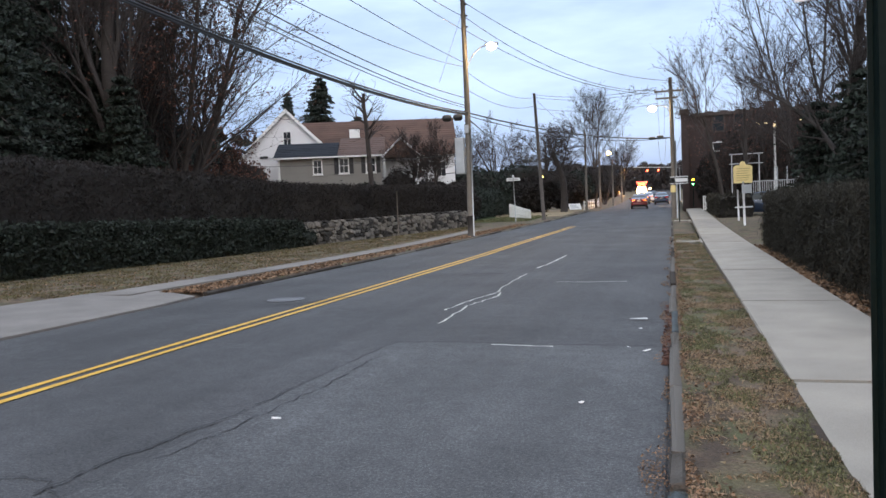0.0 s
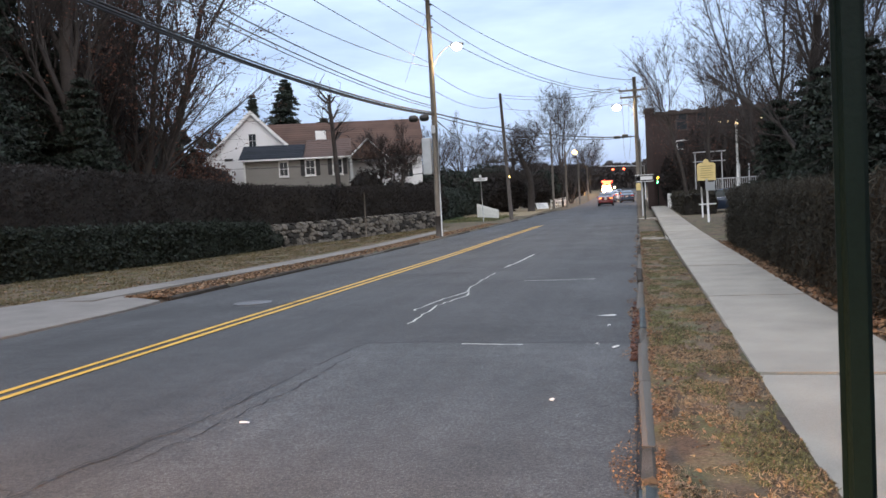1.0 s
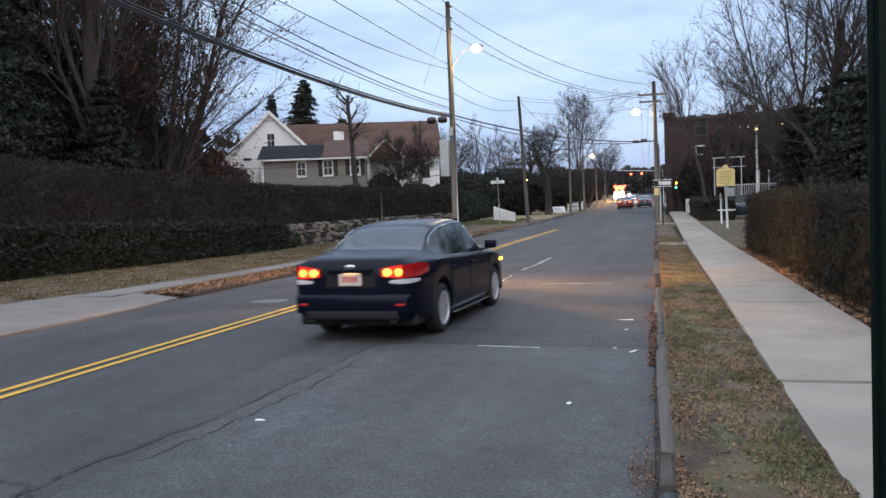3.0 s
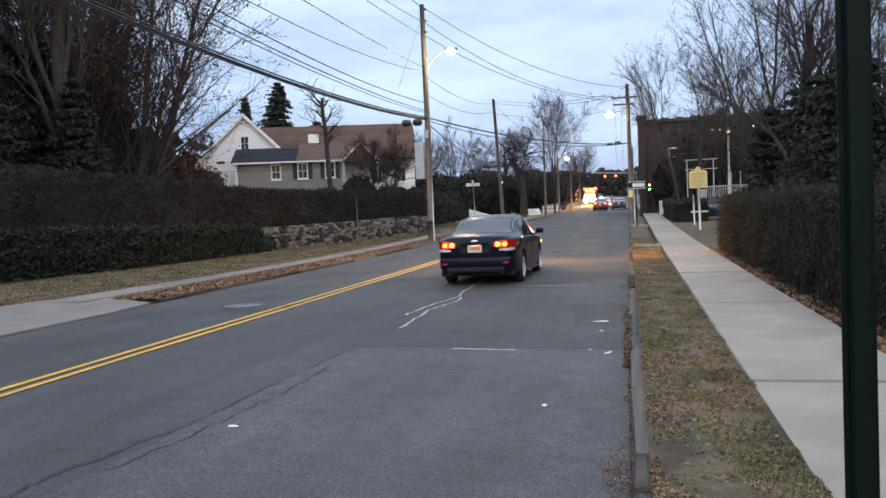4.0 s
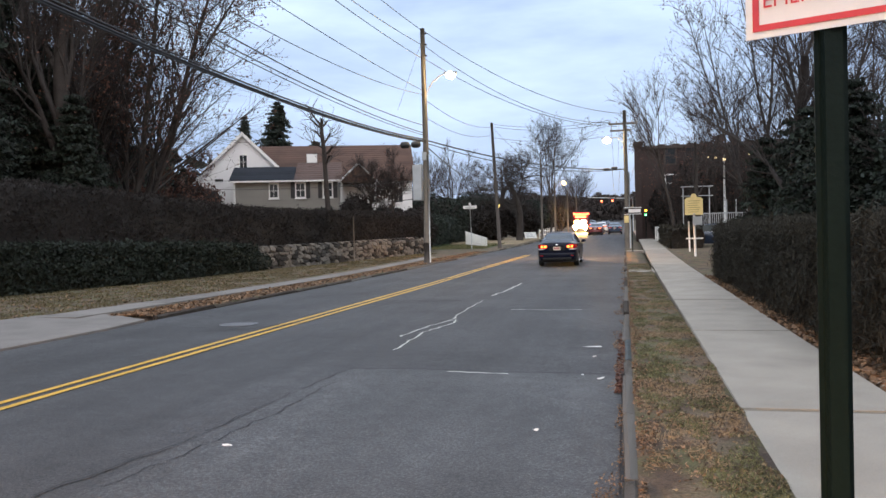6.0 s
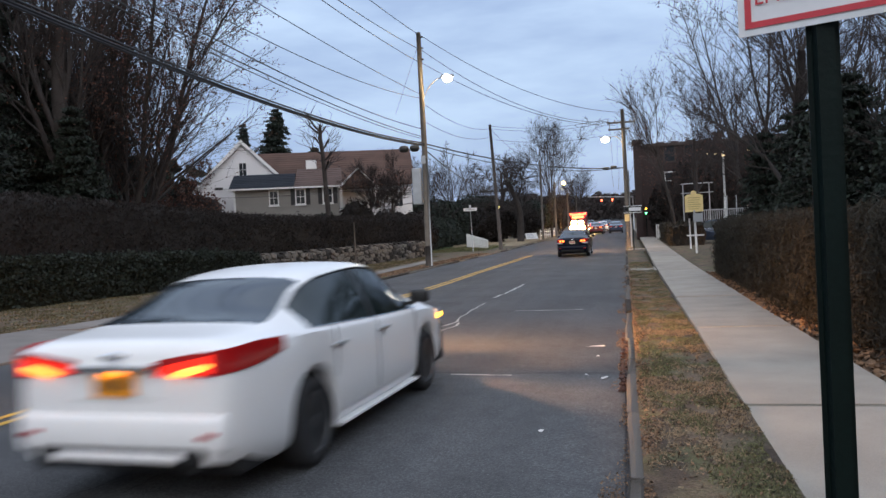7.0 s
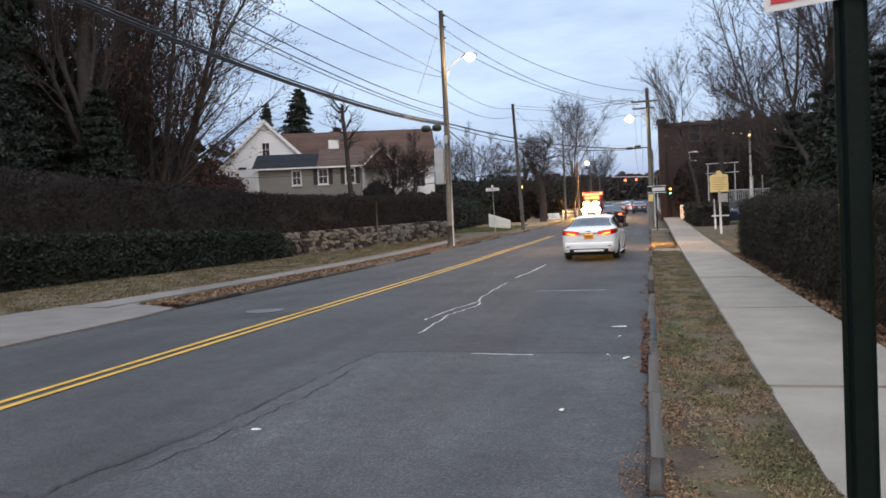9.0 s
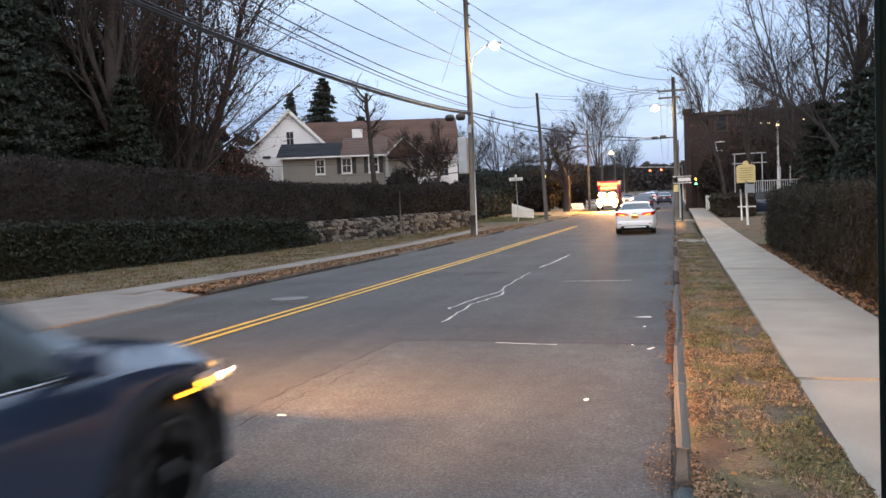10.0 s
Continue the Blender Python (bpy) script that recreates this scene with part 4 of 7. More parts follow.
def sedan(name, label, shape, paint, rim_mat, plate_mat, step=0.055, lit=True, dark_lamp=False, group="", head=None, marker=True):
    """A four-door saloon, its origin on the road midway between the axles, its nose towards +y."""
    car = thing(name, label, "car", group=group)
    top, belt, wide = (curve_through(*shape[k]) for k in ("top", "belt", "wide"))
    half, ax, rw = shape["half"], shape["base"] / 2, shape["r"]
    g0, g1, g2, g3 = shape["glass"]
    s0, s1 = shape["side"]
    ys = list(np.arange(-half, half, step)) + [half]
    ys = sorted(set([round(q, 4) for q in ys] + [round(-half + 0.012, 4), round(-half + 0.03, 4), round(half - 0.012, 4), round(half - 0.03, 4)]
                    + [round(q, 4) for q in (g0, g1, g2, g3, s0, s1, -0.16, -0.08)]))
    arch = rw + 0.045

    def ring(yy):
        w, zs, zt = wide(yy), belt(yy), top(yy)
        e = min(half - yy, yy + half)
        zb = 0.21 + 0.10 * max(0.0, 1 - e / 0.5)
        ins = 0.0
        for a in (-ax, ax):
            q = abs(yy - a)
            if q < arch:
                zb = max(zb, rw + math.sqrt(arch * arch - q * q))
                ins = 1.0
        zt = max(zt, zs + 0.004)
        g = min(1.0, max(0.0, (zt - zs - 0.12) / 0.22))
        wr = w * 0.80 * (1 - g) + (shape["roof"] + 0.05 * (1 - abs(yy) / half)) * g
        zr = (zs + 0.65 * (zt - zs)) * (1 - g) + (zt - 0.075) * g
        z3, z4 = zb + 0.40 * (zs - zb), zb + 0.72 * (zs - zb)
        pts = [(w * 0.90, zb), (w * (0.955 if not ins else 0.985), zb + min(0.05, 0.2 * (zs - zb))), (w * 0.985, zb + 0.18 * (zs - zb)), (w, z3), (w * 0.998, z4), (w * 0.99, zs - 0.05 * (zs - zb)), (w * 0.968, zs),
               (w * 0.945, zs + 0.012)]
        ax_, az = pts[-1]
        for t in (0.33, 0.67, 1.0):
            pts.append((ax_ + (wr - ax_) * t + 0.02 * g * math.sin(math.pi * t), az + (zr - az) * t))
        pts.append((wr - 0.035, zr + 0.4 * (zt - zr)))
        pts.append((wr * 0.78, zr + 0.78 * (zt - zr)))
        pts.append((wr * 0.40, zr + 0.96 * (zt - zr)))
        pts.append((0.0, zt))
        return pts

    rings = [ring(q) for q in ys]
    m = len(rings[0])
    groups = {}

    def put(key, quad):
        groups.setdefault(key, []).append(quad)

    for i in range(len(ys) - 1):
        ym = (ys[i] + ys[i + 1]) / 2
        for k in range(m - 1):
            zmid = (rings[i][k][1] + rings[i + 1][k][1]) / 2
            tall = (rings[i][10][1] - rings[i][7][1]) > 0.07
            key = "body"
            if 7 <= k <= 9 and s0 < ym < s1 and tall:
                key = "door_pillar" if -0.16 < ym < -0.08 else "rear_side_window" if ym < -0.12 else "front_side_window"
            elif k >= 11 and g0 < ym < g1:
                key = "rear_window"
            elif k >= 11 and g2 < ym < g3:
                key = "windscreen"
            for sx in (1, -1):
                kk = key if key in ("body", "rear_window", "windscreen") else key + ("r" if sx > 0 else "l")
                q = [(sx * rings[i][k][0], ys[i], rings[i][k][1]), (sx * rings[i + 1][k][0], ys[i + 1], rings[i + 1][k][1]),
                     (sx * rings[i + 1][k + 1][0], ys[i + 1], rings[i + 1][k + 1][1]), (sx * rings[i][k + 1][0], ys[i], rings[i][k + 1][1])]
                put(kk, q if sx > 0 else q[::-1])
    for e, sgn in ((0, -1), (-1, 1)):
        for k in range(m - 1):
            a, b = rings[e][k], rings[e][k + 1]
            put("body", [(-a[0], ys[e], a[1]), (a[0], ys[e], a[1]), (b[0], ys[e], b[1]), (-b[0], ys[e], b[1])])
    for key, quads in groups.items():
        bm = bmesh.new()
        for q in quads:
            vs = []
            for p in q:
                if not vs or (Vector(p) - vs[-1].co).length > 1e-5:
                    vs.append(bm.verts.new(p))
            if len(vs) > 3 and (vs[0].co - vs[-1].co).length < 1e-5:
                vs.pop()
            if len(vs) >= 3:
                bm.faces.new(vs)
        bmesh.ops.remove_doubles(bm, verts=bm.verts, dist=0.0004)
        bmesh.ops.dissolve_degenerate(bm, edges=bm.edges, dist=0.0003)
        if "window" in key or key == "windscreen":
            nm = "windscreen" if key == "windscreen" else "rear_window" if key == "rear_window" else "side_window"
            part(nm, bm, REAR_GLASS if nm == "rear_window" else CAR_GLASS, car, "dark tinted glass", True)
        elif "pillar" in key:
            part("door_pillar", bm, BLACK_BOX, car, "black pillar", True)
        else:
            body = part("body", bm, paint, car, "", True)
            body.data.set_sharp_from_angle(angle=radians(38))
    # underbody and wheel houses
    part("underbody", boxed(-0.80, 0.80, -half + 0.15, half - 0.15, 0.20, 0.62, 0.03), UNDER, car)

    # wrap-round lamps follow the corner's plan
    def wrap(front, z0, z1, inner, yend, off, zgrow=0.0, zsag=0.0, taper=1.0):
        sg = 1 if front else -1
        xe = wide(sg * half) * 0.985
        path = [(inner + (xe - inner) * t, sg * (half + off)) for t in np.linspace(0, 1, 6)]
        yy0, yy1 = sg * half, yend
        for t in np.linspace(0.0, 1, 12):
            q = yy0 + (yy1 - yy0) * t ** 1.4
            path.append((wide(q) * 0.994 + off, q if t > 0 else sg * (half + off)))
        out = []
        n = len(path)
        for sx in (1, -1):
            bm = bmesh.new()
            rows = []
            for i, (px, py) in enumerate(path):
                t = i / (n - 1)
                pinch = 0.5 * (z1 - z0) * max(0.0, (t - 0.75) / 0.25) * 0.7
                pinch += 0.5 * (z1 - z0) * max(0.0, 1 - t / 0.22) * 0.75 * taper
                a, b = z0 + zgrow * t + pinch * 0.5 - zsag * (1 - t), z1 + zgrow * t - pinch * 0.6
                bulge = 0.006
                rows.append([bm.verts.new((sx * (px + (bulge if k == 1 else 0)), py + (sg * bulge if k == 1 and i < 7 else 0), a + (b - a) * k / 2)) for k in range(3)])
            for i in range(n - 1):
                for k in range(2):
                    bm.faces.new((rows[i][k], rows[i + 1][k], rows[i + 1][k + 1], rows[i][k + 1]))
            out.append(bm)
        return out
    z0, z1, inner, yend = shape["lamp"]
    for bm in wrap(False, z0, z1, inner, yend, 0.012, 0.075 if dark_lamp else 0.03):
        lamp = part("tail_lamp", bm, TAIL_RED, car, "red wrap-round tail lamp", True)
        sx = 1 if lamp.data.vertices[0].co.x > 0 else -1
        if lit:
            for bx in ((0.44, 0.56), (0.60, 0.70)) if not dark_lamp else ((0.42, 0.70),):
                bm2 = bmesh.new()
                bmesh.ops.create_uvsphere(bm2, u_segments=16, v_segments=8, radius=1)
                hh = (z1 - z0) * (0.30 if not dark_lamp else 0.17)
                for q in bm2.verts:
                    q.co = Vector((sx * (bx[0] + bx[1]) / 2 + q.co.x * (bx[1] - bx[0]) / 2, -half - 0.020 + q.co.y * 0.012, (z0 + z1) / 2 - (0.02 if dark_lamp else 0) + q.co.z * hh + (0.10 * (q.co.x * sx) * (bx[1] - bx[0]) if dark_lamp else 0)))
                part("bulb", bm2, TAIL_CORE, lamp, "glowing bulb", True)
            bm2 = bmesh.new()
            a0, a1 = inner + 0.03, wide(-half) - 0.01
            slant = 0.055 if dark_lamp else 0.02
            bm2.faces.new([bm2.verts.new(p) for p in ((sx * a0, -half - 0.0195, z0 + 0.03), (sx * a1, -half - 0.0195, z0 + 0.012 + 0.4 * slant), (sx * a1, -half - 0.0195, z1 + 0.0), (sx * (a0 + 0.03), -half - 0.0195, z1 - 0.01 - slant))])
            part("lit_lens", bm2, TAIL_GLOW, lamp)
    for bm in wrap(False, z0 - 0.062, z0 - 0.006, 0.52, yend - 0.22, 0.009, 0.01):
        if not dark_lamp:
            part("reverse_lamp", bm, TAIL_CLEAR, car, "clear lower lens", True)
        else:
            bm.free()
    for bm in wrap(True, 0.60, 0.73, 0.44, half - 0.55, 0.010, 0.10):
        hl = part("head_lamp", bm, TAIL_CLEAR, car, "clear wrap-round head lamp", True)
        sx = 1 if hl.data.vertices[0].co.x > 0 else -1
        if lit:
            bm2 = bmesh.new()
            yf = half + 0.012
            c = [bm2.verts.new(p) for p in ((sx * 0.48, yf + 0.012, 0.655), (sx * 0.62, yf + 0.012, 0.655), (sx * 0.62, yf + 0.016, 0.677), (sx * 0.48, yf + 0.016, 0.677))]
            bm2.faces.new(c)
            part("beam", bm2, head or HEAD_GLOW, hl, "lit warm beam")
            # Added plates, no car parts: they narrow the beam to a low slot.
            part("lamp_brow", boxed(*(sorted((sx * 0.46, sx * 0.64))), yf - 0.03, yf + 0.110, 0.681, 0.700, 0.006), BLACK_BOX, hl, "added dark plate capping the beam")
            part("lamp_lip", boxed(*(sorted((sx * 0.46, sx * 0.64))), yf + 0.098, yf + 0.112, 0.6585 if shape is SUV_SHAPE else 0.656, 0.682, 0.003), BLACK_BOX, hl, "added dark lip cutting off the top of the beam")
            part("lamp_sill", boxed(*(sorted((sx * 0.46, sx * 0.64))), yf - 0.03, yf + 0.085, 0.628, 0.645, 0.004), BLACK_BOX, hl, "added dark plate cutting off the foot of the beam")
            if marker:
                q = half - (0.56 if shape is SUV_SHAPE else 0.42)
                part("side_marker", boxed(*(sorted((sx * (wide(q) + 0.004), sx * (wide(q) + 0.022)))), q - 0.15, q + 0.05, 0.725, 0.770, 0.004), AMBER_GLOW, hl, "glowing amber marker")
    # wheels
    wheels = []
    for ay in (-ax, ax):
        for sx in (1, -1):
            wd = 0.105
            tyre = part("wheel", lathe([(-wd, rw - 0.10), (-wd, rw - 0.03), (-wd + 0.03, rw), (wd - 0.03, rw), (wd, rw - 0.03), (wd + 0.003, rw - 0.10), (wd - 0.03, rw - 0.105), (-wd + 0.03, rw - 0.105)], 36), TYRE, car, "black tyre on an alloy rim", True)
            bm = bmesh.new()
            rb = lathe([(wd - 0.012, rw - 0.108), (wd + 0.004, rw - 0.100), (wd + 0.004, rw - 0.118), (wd - 0.012, rw - 0.122)], 36)
            part("rim_barrel", lathe([(wd - 0.10, rw - 0.115), (wd - 0.045, rw - 0.112), (wd - 0.055, 0.05)], 24), UNDER, tyre, "dark barrel behind the spokes")
            me = bpy.data.meshes.new("tmp")
            rb.to_mesh(me)
            rb.free()
            bm.from_mesh(me)
            bpy.data.meshes.remove(me)
            for s in range(10 if rim_mat is RIM else 6):
                a = 2 * math.pi * (s // 2) / 5 + (0.2 if s % 2 else -0.2) if rim_mat is RIM else 2 * math.pi * s / 6
                geo = bmesh.ops.create_cube(bm, size=1)
                for v in geo["verts"]:
                    rr = 0.045 + (v.co.z + 0.5) * (rw - 0.155)
                    tw = 0.022 + 0.012 * (v.co.z + 0.5)
                    t = v.co.y * 2 * tw
                    v.co = Vector((wd - 0.022 + v.co.x * 0.03 - 0.012 * (0.5 - v.co.z), math.cos(a) * rr - math.sin(a) * t, math.sin(a) * rr + math.cos(a) * t))
            hub = bmesh.ops.create_uvsphere(bm, u_segments=12, v_segments=6, radius=0.055)
            for v in hub["verts"]:
                v.co = Vector((wd - 0.02 + v.co.x * 0.4, v.co.y, v.co.z))
            part("rim", bm, rim_mat, tyre, "alloy rim with spokes")
            tyre.location = (sx * (wide(ay) - wd - 0.022), ay, rw)
            if sx < 0:
                for ch in tyre.children:
                    ch.rotation_euler = (0, 0, math.pi)
            wheels.append(tyre)
    if shape is SUV_SHAPE:
        for ay in (-ax, ax):
            for sx in (1, -1):
                v, f = [], []
                pts = [Vector((sx * (wide(ay + math.cos(a) * (arch + 0.03)) - 0.012), ay + math.cos(a) * (arch + 0.03), rw + math.sin(a) * (arch + 0.03))) for a in np.linspace(-0.1, math.pi + 0.1, 20)]
                tube_into(v, f, pts, [0.05] * len(pts), 6)
                part_mesh("arch_trim", mesh_of("arch_trim", v, f, UNDER, True), car, "black plastic wheel arch trim")
        for sx in (1, -1):
            part("door_cladding", boxed(*(sorted((sx * 0.86, sx * 0.922))), -ax + 0.40, ax - 0.40, 0.22, 0.42, 0.015), UNDER, car, "black plastic door cladding", True)
    # mirrors, handles, plate, bumper, trim
    for sx in (1, -1):
        mb = boxed(*(sorted((sx * 0.88, sx * 1.07))), s1 - 0.20, s1 - 0.09, 0.99, 1.12, 0.03)
        mir = part("door_mirror", mb, paint if paint is not PAINT_WHITE else BLACK_BOX, car, "rounded door mirror", True)
        part("mirror_arm", boxed(*(sorted((sx * 0.80, sx * 0.92))), s1 - 0.18, s1 - 0.12, 0.965, 1.0, 0.008), BLACK_BOX, mir)
        for hy in (-0.98, 0.02):
            w = wide(hy)
            part("door_handle", boxed(*(sorted((sx * (w - 0.01), sx * (w + 0.022)))), hy - 0.10, hy + 0.10, 0.83, 0.86, 0.008), paint if paint is not PAINT_WHITE else GALV, car, "slim door handle")
        part("sill", boxed(*(sorted((sx * 0.80, sx * 0.912))), -ax + 0.42, ax - 0.42, 0.195, 0.222, 0.008), CHROME if paint is PAINT_NAVY else paint, car, "bright sill strip")
        # glass surround and door seams
        v, f = [], []
        pts = [Vector((sx * (ring(q)[7][0] + 0.004), q, ring(q)[7][1] + 0.004)) for q in np.linspace(s0 + 0.05, s1, 16)]
        tube_into(v, f, pts, [0.007] * len(pts), 4)
        part_mesh("belt_trim", mesh_of("belt_trim", v, f, CHROME, True), car, "bright belt strip")
        pts = [Vector((sx * (ring(q)[10][0] + 0.006), q, ring(q)[10][1] + 0.004)) for q in np.linspace(s0 + 0.02, s1 - 0.02, 22)]
        v, f = [], []
        tube_into(v, f, pts, [0.008] * len(pts), 4)
        part_mesh("roof_trim", mesh_of("roof_trim", v, f, CHROME if paint is PAINT_NAVY else BLACK_BOX, True), car, "strip along the roof edge")
        for dy in (-1.02, -0.12, 0.98):
            pts = [Vector((sx * (rk[0] + 0.0012), dy, rk[1])) for rk in ring(dy)[2:8]]
            v, f = [], []
            tube_into(v, f, pts, [0.0045] * len(pts), 4)
            part_mesh("door_seam", mesh_of("door_seam", v, f, UNDER), car, "dark door gap")
    pz = 0.83 if not dark_lamp else 0.80
    if not dark_lamp:
        pz = 0.80
    part("plate_recess", boxed(-0.34, 0.34, -half - 0.006, -half + 0.02, pz - 0.11, pz + 0.10, 0.02), UNDER if paint is PAINT_NAVY else paint, car)
    plate = part("number_plate", boxed(-0.155, 0.155, -half - 0.022, -half - 0.008, pz - 0.08, pz + 0.075, 0.006), plate_mat, car, "number plate with plain bars")
    for bx in (-0.10, -0.045, 0.01, 0.065):
        part("bar", boxed(bx, bx + 0.032, -half - 0.025, -half - 0.0225, pz - 0.035, pz + 0.035), SIGN_BLACK if plate_mat is PLATE_Y else SIGN_RED, plate)
    if lit:
        part("plate_lamp", boxed(-0.10, 0.10, -half - 0.03, -half - 0.012, pz + 0.09, pz + 0.10, 0.002), PLATE_LAMP, car, "lit plate lamp")
    trim = part("boot_trim", boxed(-0.30, 0.30, -half - 0.046, -half - 0.002, pz + 0.105, pz + 0.125, 0.005), CHROME if dark_lamp else paint, car, "strip over the plate")
    part("trim_lip", boxed(-0.30, 0.30, -half - 0.052, -half - 0.0465, pz + 0.082, pz + 0.124, 0.002), CHROME if dark_lamp else paint, trim)
    badge = lathe([(-0.006, 0.05), (0.006, 0.05), (0.010, 0.035)], 20)
    for v in badge.verts:
        v.co = Vector((v.co.y * 1.5, -half - 0.012 - v.co.x, top(-half + 0.02) - 0.045 + v.co.z * 0.62))
    part("badge", badge, CHROME, car, "plain oval badge", True)
    bump = part("rear_bumper", boxed(-0.78, 0.78, -half - 0.028, -half + 0.10, 0.36, 0.62, 0.05), paint, car, "rear bumper", True)
    part("diffuser", boxed(-0.62, 0.62, -half - 0.035, -half + 0.06, 0.30, 0.41, 0.02), UNDER, bump, "black lower valance", True)
    if paint is PAINT_WHITE:
        part("valance_strip", boxed(-0.48, 0.48, -half - 0.045, -half - 0.02, 0.315, 0.375, 0.012), paint, bump, "white strip in the valance", True)
    for sx in (1, -1):
        part("reflector", boxed(*(sorted((sx * 0.60, sx * 0.72))), -half - 0.036, -half - 0.022, 0.47, 0.50, 0.004), TAIL_RED, bump, "red reflector")
        ex = lathe([(-0.06, 0.045), (0.0, 0.045), (0.0, 0.036), (-0.05, 0.036)], 16)
        for v in ex.verts:
            v.co = Vector((sx * 0.56 + v.co.y * 1.3, -half - 0.03 - v.co.x * 0.5, 0.30 + v.co.z))
        part("exhaust", ex, UNDER, bump, "bright exhaust tip", True)
    part("front_bumper", boxed(-0.60, 0.60, half - 0.10, half + 0.018, 0.28, 0.50, 0.05), paint, car, "front bumper", True)
    part("grille", boxed(-0.40, 0.40, half - 0.06, half + 0.012, 0.52, 0.66, 0.02), UNDER, car, "black grille", True)
    part("parcel_shelf", boxed(-0.6, 0.6, g0 + 0.15, g1, 0.93, 0.96, 0.01), UNDER, car)
    return car, wheels


navy_car, navy_wheels = sedan("navy_sedan", "near-black navy saloon car with lit tail lamps", NAVY_SHAPE, PAINT_NAVY, RIM, PLATE_W)
white_car, white_wheels = sedan("white_sedan", "pearl white saloon car with lit tail lamps", WHITE_SHAPE, PAINT_WHITE, RIM_DARK, PLATE_Y, dark_lamp=True)
blue_car, blue_wheels = sedan("blue_crossover", "slate blue crossover car with lit head lamps and black wheel arches", SUV_SHAPE, PAINT_BLUE, RIM_DARK, PLATE_W)
red_car, red_wheels = sedan("red_sedan", "dark red saloon car with lit brake lamps", NAVY_SHAPE, PAINT_RED, RIM_DARK, PLATE_W, step=0.16)
queue = []
for nm, lb, pt, shp, lit in (("parked_sedan", "slate blue saloon car parked at the kerb", PAINT_BLUE, NAVY_SHAPE, False), ("queue_sedan", "grey saloon car waiting with lit brake lamps", PAINT_GREY, WHITE_SHAPE, True),
                             ("queue_sedan", "white saloon car waiting with lit brake lamps", PAINT_WHITE, WHITE_SHAPE, True), ("queue_sedan", "dark saloon car waiting with lit brake lamps", PAINT_NAVY, NAVY_SHAPE, True)):
    queue.append(sedan(nm, lb, shp, pt, RIM_DARK, PLATE_W, step=0.16, lit=lit, group="cars waiting at the signals" if lit else "")[0])
for c, (x, y) in zip(queue, ((-1.2, 104.0), (-3.6, 108.0), (-3.3, 117.0), (-3.0, 128.0))):
    c.matrix_basis = pose(x, y, gz(y), math.degrees(math.atan2(gz(y + 1) - gz(y - 1), 2)), 0, 0)


